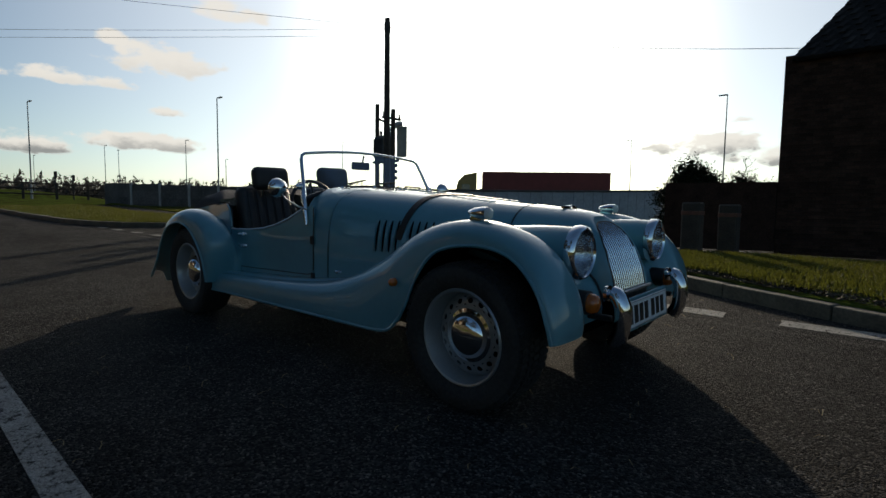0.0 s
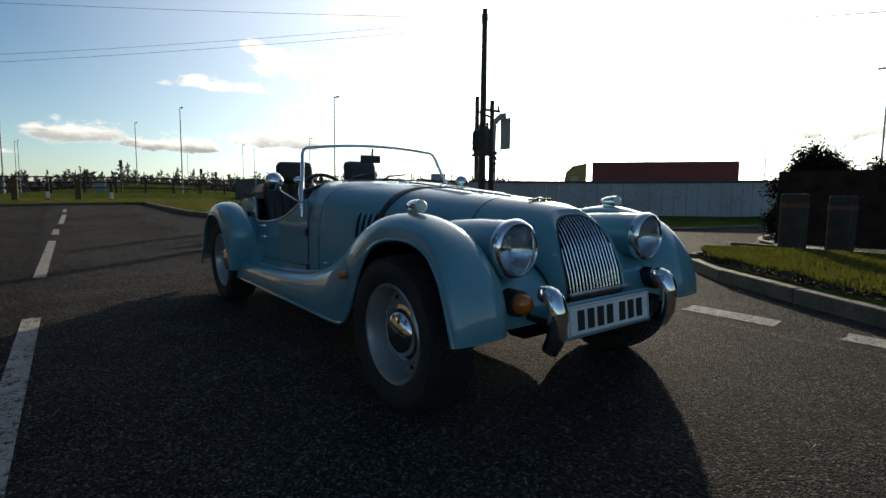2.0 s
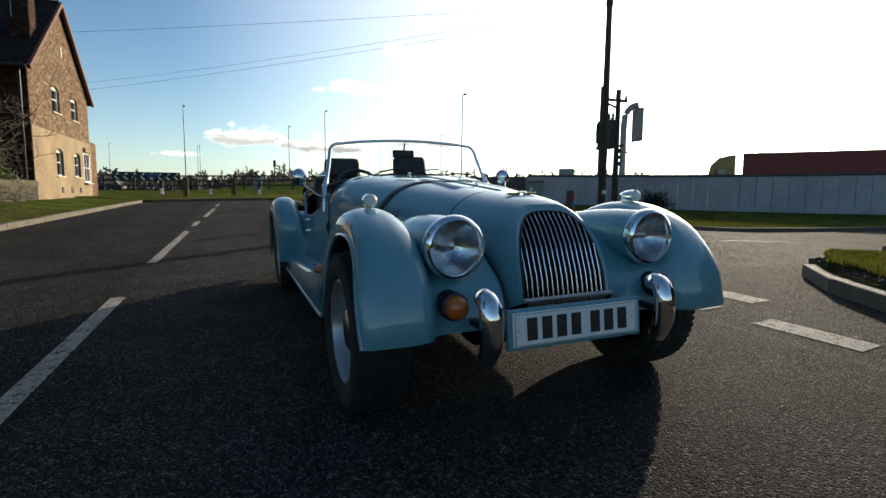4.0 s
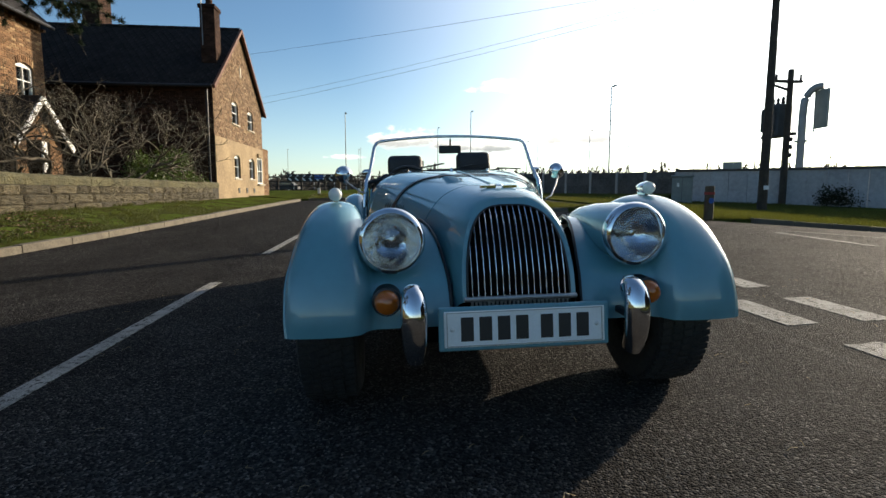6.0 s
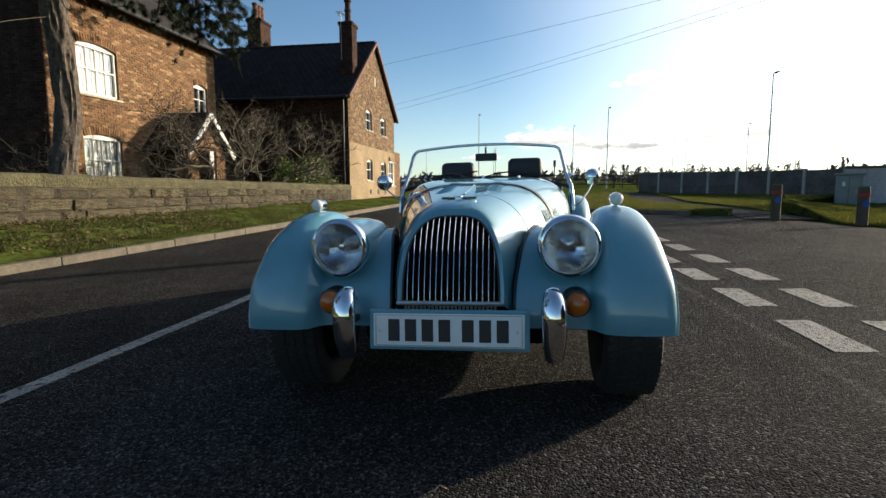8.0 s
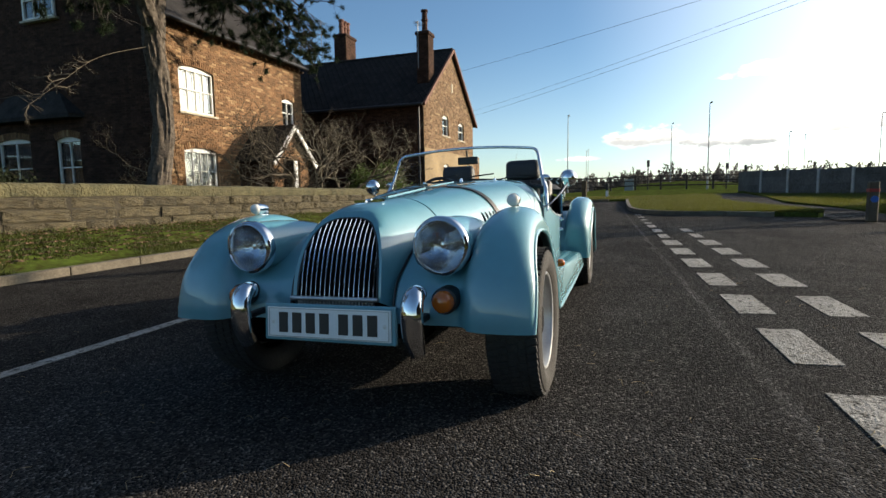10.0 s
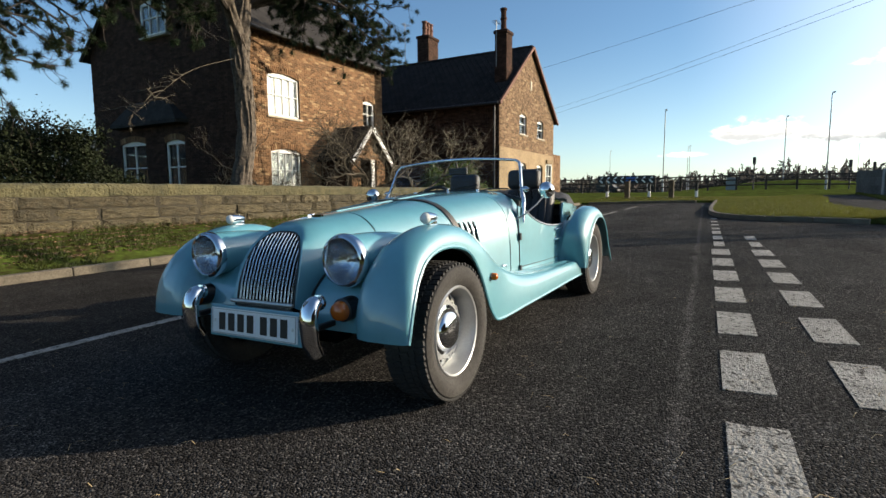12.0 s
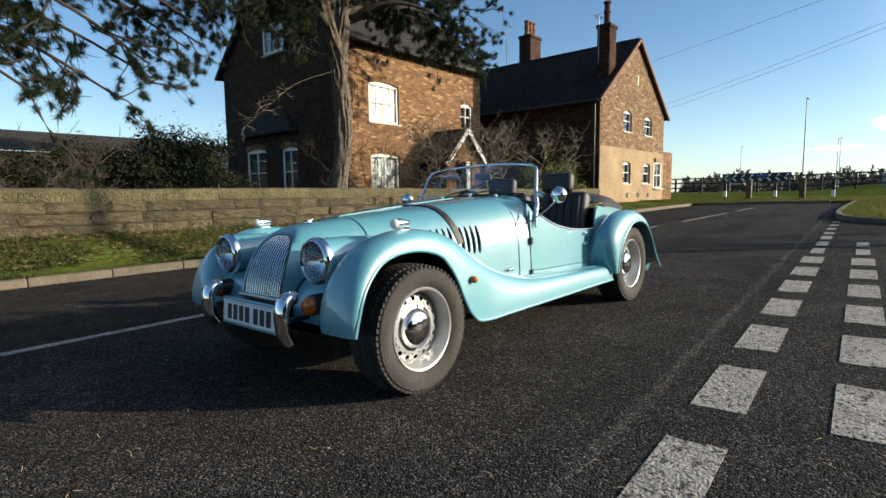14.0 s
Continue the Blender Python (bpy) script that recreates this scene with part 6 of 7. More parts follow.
# vents: black boxes stand for the dark inside the holes
for x in (-21.6, -22.9, -24.2):
    part("vent_hole", box(0.22, 0.03, 0.22, (x, GY0 + 0.04, 0.85)), M["black_paint"], far_house)
S = plane((GX0, GY1, 0.5), (0, 1, 0), (1, 0, 0))
# sunless side: brick and mortar darker than the gable's, shade in the colour
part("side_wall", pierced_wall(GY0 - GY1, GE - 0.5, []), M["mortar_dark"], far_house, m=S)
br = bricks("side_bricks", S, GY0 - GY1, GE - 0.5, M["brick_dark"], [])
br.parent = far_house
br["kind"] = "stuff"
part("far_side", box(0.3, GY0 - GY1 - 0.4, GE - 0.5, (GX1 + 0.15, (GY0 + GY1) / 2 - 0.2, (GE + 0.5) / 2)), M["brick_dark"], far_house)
gm = (GX0 + GX1) / 2
slate_roof("east", (GX0 + 0.3, GY1, GE - 0.22), (GX0 + 0.3, GY0 + 0.18, GE - 0.22), (gm, GY0 + 0.18, GR + 0.06), (gm, GY1, GR + 0.06), M["slate"], far_house)
slate_roof("west", (GX1 - 0.3, GY0 + 0.18, GE - 0.22), (GX1 - 0.3, GY1, GE - 0.22), (gm, GY1, GR + 0.06), (gm, GY0 + 0.18, GR + 0.06), M["slate"], far_house)
for s, x in ((1, GX0), (-1, GX1)):
    d = Vector((gm - (x + s * 0.3), 0, GR + 0.06 - (GE - 0.22)))
    b = box(d.length, 0.10, 0.14, (0, 0, 0), 0.01, rot=Matrix.Rotation(-math.atan2(d.z, d.x), 4, "Y"))
    part("verge_board", b, M["terracotta"], far_house, m=Matrix.Translation(((gm + x + s * 0.3) / 2, GY0 + 0.16, (GR + GE - 0.16) / 2 - 0.05)))
for i in range(38):
    part("ridge_tile", lathe([(-0.15, 0.09), (0.15, 0.10)], 8, "y", (gm, GY0 - 0.05 - i * 0.31, GR + 0.04)), M["slate"], far_house)
part("downpipe", tube([(GX0 + 0.10, GY0 - 0.18, GE - 0.35), (GX0 + 0.10, GY0 - 0.18, 0.5)], 0.05, 8), M["iron"], far_house, "black downpipe")
part("gutter", tube([(GX0 + 0.36, GY0 + 0.1, GE - 0.26), (GX0 + 0.36, GY1, GE - 0.26)], 0.06, 8), M["iron"], far_house)
chimney(far_house, -20.15, -7.42, 5.6, 8.0, 0.66, 0.55, [(0, 0)], 1.0, "dark")
chimney(far_house, -23.3, -13.2, 7.2, 9.35, 1.05, 0.7, [(-0.32, 0), (0, 0), (0.32, 0)], 0.8)
L_ = plane((-28.2, -7.15, 0.5), (1, 0, 0), (0, 1, 0))
part("lean_wall", prism([(-26.45, -7.15), (-28.2, -7.15), (-28.2, -9.5), (-26.45, -9.5)], 0.5, 3.1), M["mortar"], far_house)
br = bricks("lean_bricks", L_, 1.8, 2.6, M["brick"], [])
br.parent = far_house
br["kind"] = "stuff"
for (x, y, h) in ((-19.75, -7.6, 8.5), (-22.1, -13.9, 10.0)):
    an = part("aerial", tube([(x, y, h - 2.0), (x, y, h)], 0.02, 6), M["galv"], far_house)
    for k in range(5):
        tube_b = tube([(x - 0.3 + 0.13 * k, y - 0.22 + 0.02 * k, h - 0.1), (x - 0.3 + 0.13 * k, y + 0.22 - 0.02 * k, h - 0.1)], 0.008, 4)
        part("aerial_rod", tube_b, M["galv"], an)
    part("aerial_boom", tube([(x - 0.35, y, h - 0.1), (x + 0.3, y, h - 0.1)], 0.012, 4), M["galv"], an)
# link between the houses
link = thing("link_range", "dark brick range joining the two houses", "house")
part("link_wall", box(1.7, 0.3, 5.2, (-17.8, -13.4, 3.0), 0), M["brick_dark"], link)
slate_roof("link", (-16.9, -13.0, 5.4), (-18.7, -13.0, 5.4), (-20.5, -16.5, 8.4), (-16.9, -16.5, 8.4), M["slate"], link)

# dark brick building across the road
barn = thing("roadside_building", "dark brick building with a slate roof across the road", "building")
BX0, BX1, BY0, BY1, BE, BR = -0.5, 9.5, 10.4, 15.4, 4.0, 6.5
B_ = plane((BX1, BY0, -0.05), (-1, 0, 0), (0, -1, 0))
# walls share the dark brick and mortar that hold shade in their colour
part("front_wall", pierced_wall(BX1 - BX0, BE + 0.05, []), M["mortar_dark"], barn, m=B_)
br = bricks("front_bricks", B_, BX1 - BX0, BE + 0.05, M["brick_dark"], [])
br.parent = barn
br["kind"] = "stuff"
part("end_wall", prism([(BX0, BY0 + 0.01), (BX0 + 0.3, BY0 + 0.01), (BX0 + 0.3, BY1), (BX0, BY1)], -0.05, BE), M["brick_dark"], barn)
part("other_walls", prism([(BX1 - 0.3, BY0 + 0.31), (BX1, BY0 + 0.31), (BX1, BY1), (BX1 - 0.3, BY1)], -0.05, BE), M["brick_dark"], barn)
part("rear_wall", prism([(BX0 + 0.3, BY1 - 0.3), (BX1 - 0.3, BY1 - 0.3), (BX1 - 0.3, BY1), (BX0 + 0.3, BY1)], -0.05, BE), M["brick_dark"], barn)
bmid = (BY0 + BY1) / 2
slate_roof("barn", (BX0 + 0.15, BY0 - 0.2, BE - 0.1), (BX1, BY0 - 0.2, BE - 0.1), (BX1, bmid, BR), (BX0 + 1.6, bmid, BR), M["slate"], barn)
slate_roof("barn hip", (BX0 + 0.15, BY1 + 0.2, BE - 0.1), (BX0 + 0.15, BY0 - 0.2, BE - 0.1), (BX0 + 1.6, bmid, BR), (BX0 + 1.6, bmid + 0.01, BR), M["slate"], barn)
slate_roof("barn back", (BX1, BY1 + 0.2, BE - 0.1), (BX0 + 0.15, BY1 + 0.2, BE - 0.1), (BX0 + 1.6, bmid, BR), (BX1, bmid, BR), M["slate"], barn)
yard = tagged(thing("yard_wall", "low dark brick yard wall beside the building", "wall"), kind="structure")
# yard wall in that brick too, shade included in the colour
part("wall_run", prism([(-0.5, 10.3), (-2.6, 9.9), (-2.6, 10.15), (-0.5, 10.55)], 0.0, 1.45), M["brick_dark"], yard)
# ---- street furniture ----


def lamp_post(x, y, h, arm):
    g = ground_z(x, y)
    p = thing("street_lamp", "tall tapered grey street lamp column", "street lamp", Matrix.Translation((x, y, g)), "street lamps")
    part("column", tube([(0, 0, 0), (0, 0, 1.4), (0, 0, 1.45), (0, 0, h - g)], [0.11, 0.11, 0.075, 0.045], 8), M["galv"], p)
    part("lantern", box(0.75, 0.24, 0.10, (arm * 0.35, 0.12, h - g + 0.03), 0.03), M["galv"], p)
    return p


for x, y, h, arm in ((-65.6, 10.3, 11, 1), (-48.2, 21.5, 11, 1), (-104.7, 28.3, 11, 1), (-111.3, 32.5, 11, -1), (-84.8, 33.9, 11, 1), (-65.5, 50.0, 11, 1), (-50.6, 63.1, 11, 1), (-28.1, 73.1, 11, -1), (-10.3, 48.8, 11, -1), (-69.0, -6.0, 11, 1), (-83.4, 7.7, 11, 1), (-125.4, -6.9, 11, 1), (-130.3, -24.9, 11, -1), (-128.3, -7.5, 11, -1), (-96.0, 46.0, 9.5, 1), (-120, 58, 10, -1), (-140, 25, 11, 1)):
    lamp_post(x, y, h, arm)


def bollard(x, y, h=0.74, w=0.15, lift=0.01, band="red_paint", disc=True):
    b = thing("timber_bollard", "square timber bollard with a red band and blue sign" if disc else "stout square timber bollard with a red band, shade in the colours", "bollard", Matrix.Translation((x, y, ground_z(x, y) + lift)), "crossing bollards")
    part("post", box(w, w, h, (0, 0, h / 2), 0.02), M["post_wood" if disc else "pole_wood"], b)
    part("red_band", box(w + 0.008, w + 0.008, 0.07, (0, 0, h - 0.16), 0.01), M[band], b)
    if disc:
        part("blue_disc", lathe([(w / 2, 0.06), (w / 2 + 0.008, 0.06)], 16, "x", (0, 0, h - 0.32)), M["blue_sign"], b)
    return b


bollard(-9.28, 5.34)
bollard(-8.42, 6.45)
# the near pair stands in shade, coloured in as darker wood and band
bollard(-0.93, 6.03, 0.80, 0.26, 0.105, "terracotta", False)
bollard(-0.52, 6.45, 0.80, 0.26, 0.105, "terracotta", False)
cab = thing("telecom_cabinet", "grey-green roadside telecom cabinet on the grass", "cabinet", pose(-18.28, 11.64, 0.08, 0, 0, 60) @ Matrix.Scale(1.25, 4))
part("body", box(0.62, 0.42, 1.05, (0, 0, 0.52), 0.015), M["cabinet_grey"], cab)
part("lid", box(0.70, 0.50, 0.07, (0, 0, 1.08), 0.02), M["cabinet_grey"], cab)
part("label_plate", box(0.07, 0.01, 0.12, (-0.12, -0.214, 0.80), 0), M["white_paint"], cab)
part("door_seam", box(0.008, 0.012, 0.95, (0.0, -0.212, 0.52), 0), M["black_paint"], cab)

# pole group with its transformer
pg = thing("utility_pole", "tall creosoted utility pole beside a pole-mounted transformer", "utility pole", Matrix.Translation((-14.9, 12.65, ground_z(-14.9, 12.65))))
part("pole", tube([(0, 0, 0), (0.03, 0, 3), (0.06, -0.02, 8.6)], [0.165, 0.145, 0.105], 12), M["pole_wood"], pg)
part("top_box", box(0.2, 0.2, 0.35, (0.06, -0.02, 8.25), 0.02), M["iron"], pg)
part("sign_plate", box(0.02, 0.2, 0.14, (0.17, 0, 1.0), 0.005), M["white_paint"], pg)
for k in range(9):
    part("step_iron", tube([(-0.12, (-1) ** k * 0.12, 2.6 + 0.5 * k), (-0.12, (-1) ** k * 0.24, 2.62 + 0.5 * k)], 0.012, 5), M["iron"], pg)
tg = thing("transformer_pole", "pair of short poles carrying a grey transformer", "utility pole", Matrix.Translation((-17.6, 15.6, ground_z(-17.6, 15.6))) @ Matrix.Scale(1.10, 4))
part("short_pole", tube([(0, 0, 0), (0, 0, 5.15)], [0.125, 0.10], 10), M["pole_wood"], tg)
part("short_pole", tube([(-1.5, 0.4, 0), (-1.5, 0.4, 5.6)], [0.125, 0.10], 10), M["pole_wood"], tg)
tf = part("transformer", box(0.80, 0.62, 1.20, (-0.6, 0.05, 3.38), 0.05), M["transformer"], tg, "grey transformer tank with cooling fins")
for k in range(7):
    part("cooling_fin", box(0.02, 0.14, 0.85, (-0.88 + 0.095 * k, -0.32, 3.42), 0), M["transformer"], tf)
for dx in (-0.25, 0, 0.25):
    part("bushing", lathe([(3.98, 0.05), (4.05, 0.08), (4.10, 0.04), (4.16, 0.07), (4.26, 0.03)], 10, "z", (-0.6 + dx, 0.05, 0)), M["iron"], tf)
part("platform", box(1.7, 0.12, 0.12, (-0.7, 0.2, 2.86), 0.01), M["iron"], tg)
part("crossarm", box(0.12, 1.1, 0.10, (-0.1, 0.0, 4.75), 0.01), M["pole_wood"], tg)
part("brace", tube([(0, 0, 4.4), (-1.5, 0.4, 4.95)], 0.05, 6), M["pole_wood"], tg)
for dy in (-0.48, 0.0, 0.48):
    part("insulator", lathe([(4.80, 0.03), (4.86, 0.06), (4.90, 0.03), (4.96, 0.055), (5.0, 0.02)], 10, "z", (-0.1, dy, 0)), M["iron"], tg)
for k in range(3):
    part("fuse", lathe([(0, 0.05), (0.1, 0.07), (0.16, 0.04)], 8, "z", (0.22, 0, 2.0 + 0.28 * k)), M["iron"], tg)

sg = thing("gantry_sign", "road sign hanging from a curved grey gantry arm", "road sign", Matrix.Translation((-26.9, 24.1, 0.6)) @ Matrix.Scale(1.43, 4))
part("post", tube(curve_pts([(0, 0, 0), (0.0, 0, 2.0), (0.0, 0, 3.6), (0.08, 0.08, 4.1), (0.24, 0.24, 4.36), (0.45, 0.45, 4.42)], 24), [0.15] * 12 + [0.14] * 12, 12), M["galv"], sg, smooth=True)
part("flange", lathe([(2.2, 0.25), (2.26, 0.25)], 12, "z"), M["galv"], sg)
part("sign_board", box(0.62, 0.10, 1.55, (0.45, 0.45, 3.50), 0.02, rot=None), M["cabinet_grey"], sg)
part("hanger", tube([(0.12, 0.40, 4.3), (0.12, 0.42, 2.6)], 0.03, 6), M["galv"], sg)

# parapet and panel fence
par = tagged(thing("parapet_wall", "pale concrete road parapet with a dark coping", "wall"), kind="structure")
PAR = [(-21, 13.0), (-17, 16.6), (-13.5, 19.6), (-11, 23.5), (-9.2, 28), (-8.2, 36), (-8, 60)]
cv = curve_pts([(*p, 0) for p in PAR], 46)
for i in range(0, 45):
    a, b = Vector(cv[i]), Vector(cv[i + 1])
    d = b - a
    g = ground_z(a.x, a.y)
    top = float(np.interp(math.hypot(a.x - 1.9, a.y + 1), [24, 32, 60], [1.62, 1.95, 2.8]))
    m = Matrix.Translation(((a + b) / 2).to_tuple()[:2] + (0,)) @ Matrix.Rotation(math.atan2(d.y, d.x), 4, "Z")
    part("parapet_panel", box(d.length - 0.01, 0.22, top - g + 0.3, (0, 0, (top + g) / 2 - 0.15), 0.01), M["pale_concrete"], par, m=m)
    part("coping", box(d.length + 0.005, 0.34, 0.10, (0, 0, top + 0.03), 0.015), M["fence_panel"], par, m=m)
fen = tagged(thing("panel_fence", "dark concrete panel fence with pale posts", "fence"), kind="structure")
FEN = [(-21.2, 13.1), (-25, 11.4), (-29, 9.5), (-33.5, 7.6)]
cv = curve_pts([(*p, 0) for p in FEN], 8)
for i in range(7):
    a, b = Vector(cv[i]), Vector(cv[i + 1])
    d = b - a
    dist = math.hypot(a.x - 1.9, a.y + 0.5)
    top = 0.85 + dist * math.tan(radians(1.9))
    m = Matrix.Translation((a.x, a.y, 0)) @ Matrix.Rotation(math.atan2(d.y, d.x), 4, "Z")
    for k in range(4):
        h = (top - 0.45) / 4
        part("fence_board", box(d.length - 0.12, 0.07, h - 0.001, (d.length / 2, 0, 0.45 + h * (k + 0.5)), 0.008), M["fence_panel"], fen, m=m)
    part("fence_post", box(0.14, 0.14, top - 0.3, (0, 0.02, (top + 0.38) / 2), 0.01), M["concrete"], fen, m=m)

# posts and timber rails beyond the road end
for i, (x, y, kind) in enumerate(((-27.6, -4.3, 0), (-27.4, -3.2, 1), (-27.1, -2.05, 0), (-26.8, -0.95, 1), (-26.0, 0.25, 0))):
    g = 0.42
    if kind:
        p = thing("wooden_post", "stout weathered wooden post in the grass", "post", Matrix.Translation((x, y, g)), "road-end posts")
        part("shaft", box(0.24, 0.24, 1.12, (0, 0, 0.56), 0.02), M["post_wood"], p)
    else:
        p = thing("marker_post", "black and white marker post in the grass", "post", Matrix.Translation((x, y, g)), "road-end posts")
        part("shaft", box(0.12, 0.12, 0.95, (0, 0, 0.475), 0.01), M["black_paint"], p)
        part("white_band", box(0.13, 0.13, 0.30, (0, 0, 0.42), 0.008), M["white_paint"], p)
rail = tagged(thing("post_and_rail_fence", "dark timber post-and-rail fence along the road", "fence"), kind="structure")
for k in range(26):
    x, y = -44 - 0.1 * k, -24 + k * 2.0
    g = ground_z(x, y)
    part("fence_post", box(0.14, 0.14, 1.25, (x, y, g + 0.55), 0.01), M["pole_wood"], rail)
for h in (0.35, 0.75, 1.12):
    part("rail", tube([(-44 - 0.1 * k, -24 + k * 2.0, ground_z(-44 - 0.1 * k, -24 + 2.0 * k) + h) for k in range(26)], 0.05, 4), M["pole_wood"], rail)
chev = thing("chevron_sign", "long black road sign with white chevron arrows", "road sign", Matrix.Translation((-62, -9.3, 1.05)))
part("board", box(0.06, 6.4, 0.95, (0, 0, 1.35), 0.02), M["black_paint"], chev)
for k in range(8):
    y = -2.8 + 0.8 * k
    for s in (-1, 1):
        b = box(0.02, 0.50, 0.16, (0, 0, 0), 0, rot=Matrix.Rotation(radians(45 * s), 4, "X"))
        part("chevron", b, M["white_paint"], chev, m=Matrix.Translation((0.045, y, 1.35 + s * 0.17)))
for y in (-2.4, 0, 2.4):
    part("leg", box(0.08, 0.08, 1.0, (-0.06, y, 0.5), 0), M["galv"], chev)
blue = thing("blue_road_sign", "small blue direction sign by the roundabout", "road sign", Matrix.Translation((-61, -8.6, 1.05)))
part("panel", box(0.05, 1.0, 0.42, (0, 0, 1.42), 0.02), M["blue_sign"], blue)
part("leg", tube([(0, 0, 0), (0, 0, 1.25)], 0.04, 6), M["galv"], blue)
board = thing("dark_sign_board", "dark back of a road sign beyond the parapet", "road sign", Matrix.Translation((-47.1, 33.9, 1.0)) @ Matrix.Rotation(radians(-35), 4, "Z"))
part("board", box(0.08, 1.7, 0.7, (0, 0, 2.4), 0.02, rot=None), M["cabinet_grey"], board)
part("leg", tube([(0, 0.6, 0), (0, 0.6, 2.1)], 0.05, 6), M["galv"], board)
part("leg", tube([(0, -0.6, 0), (0, -0.6, 2.1)], 0.05, 6), M["galv"], board)
for k, (x, y, h) in enumerate(((-58, 3.5, 3.2), (-64, 12, 3.0), (-70, 15, 3.0))):
    tl = thing("traffic_signal", "black traffic signal head on a pole", "traffic light", Matrix.Translation((x, y, ground_z(x, y) - 0.08)))
    part("pole", tube([(0, 0, 0), (0, 0, h)], 0.06, 8), M["black_paint"], tl)
    part("signal_head", box(0.22, 0.28, 0.72, (0.1, 0, h - 0.3), 0.04), M["black_paint"], tl)
mound = [[(-78 + 9 * r * math.cos(a), 9 + 16 * r * math.sin(a), ground_z(-78, 9) + 1.35 * (1 - r * r) ** 2 - 0.06) for a in np.linspace(0, 2 * math.pi, 33)] for r in np.linspace(0.02, 1.0, 9)]
tagged(part("roundabout_mound", skin(mound), M["grass"], None, "low grass mound in the middle of the far roundabout", True), "", "grass", "", "structure")
box_ = thing("control_box", "grey signal control boxes", "cabinet", Matrix.Translation((-56, 1.6, ground_z(-56, 1.6))))
part("case", box(0.5, 0.9, 1.15, (0, 0, 0.575), 0.02), M["cabinet_grey"], box_)
part("lid", box(0.56, 0.96, 0.06, (0, 0, 1.17), 0.02), M["galv"], box_)

# lorry on the far road
lorry = thing("articulated_lorry", "articulated lorry, red trailer and yellow cab, on the far road", "lorry", Matrix.Translation((-33.5, 43.5, 0.75)) @ Matrix.Rotation(radians(-142), 4, "Z"))
part("trailer", box(13.6, 2.55, 2.75, (-7.3, 0, 2.65), 0.05), M["truck_red"], lorry, "red curtain-sided trailer")
part("chassis", box(13.0, 1.0, 0.35, (-8.0, 0, 1.1), 0.03), M["black_paint"], lorry)
cabm = prism([(1.9, 0), (1.9, 1.7), (1.75, 2.4), (1.1, 3.05), (-0.3, 3.35), (-0.3, 0)], -1.2, 1.2)
cabm.transform(Matrix.Rotation(radians(90), 4, "X"))
part("cab", cabm, M["truck_yellow"], lorry, "yellow tractor cab", m=Matrix.Translation((0.4, 0, 0.6)))
part("cab_window", box(0.9, 2.44, 0.65, (1.3, 0, 2.35), 0.03), M["window_dark"], lorry)
for x in (1.4, -1.2, -10.5, -11.8, -13.1):
    for s in (-1, 1):
        part("wheel", lathe([(s * 0.85, 0.3), (s * 0.85, 0.5), (s * 1.2, 0.5), (s * 1.2, 0.3)], 16, "y", (x, 0, 0.5)), M["rubber"], lorry)
van = thing("dark_van", "dark van parked beyond the fence", "car", Matrix.Translation((-117, -22.5, ground_z(-117, -22.5))) @ Matrix.Rotation(radians(80), 4, "Z"))
vb = prism([(2.4, 0.35), (2.4, 0.95), (1.7, 1.15), (1.1, 1.95), (-2.3, 2.0), (-2.4, 0.35)], -0.95, 0.95)
vb.transform(Matrix.Rotation(radians(90), 4, "X"))
part("body", vb, M["black_paint"], van)
part("side_window", box(2.4, 1.94, 0.45, (-0.3, 0, 1.55), 0.02), M["window_dark"], van)
for x in (-1.5, 1.5):
    for s in (-1, 1):
        part("wheel", lathe([(s * 0.75, 0.2), (s * 0.75, 0.33), (s * 0.97, 0.33), (s * 0.97, 0.2)], 14, "y", (x, 0, 0.33)), M["rubber"], van)

# overhead wires
def wire(a, b, sag, n=24):
    a, b = Vector(a), Vector(b)
    return tube([a.lerp(b, t) - Vector((0, 0, sag * 4 * t * (1 - t))) for t in np.linspace(0, 1, n)], 0.0065, 4)


wires = thing("overhead_wires", "thin overhead wires from the utility pole", "wire")
P_TOP = Vector((-13.24, 11.58, ground_z(-13.3, 11.6) + 7.6))
part("wire", wire(P_TOP, (-62, -30, 9.5), 0.9), M["iron"], wires)
part("wire", wire(P_TOP - Vector((0, 0, 0.25)), (-60, -34, 7.4), 0.8), M["iron"], wires)
part("wire", wire(P_TOP, (-55, -42, 11.5), 0.7), M["iron"], wires)
part("wire", wire(P_TOP, (-0.3, 10.7, 4.2), 0.25), M["iron"], wires)
part("wire", wire(P_TOP + Vector((0, 0, 0.1)), (14, 17, 8.5), 0.3), M["iron"], wires)

# ---- trees, shrubs, hedges ----


def limb(path, r0, r1, bm, n=7):
    m = len(path)
    return tube(path, [r0 + (r1 - r0) * i / (m - 1) for i in range(m)], n, bm)


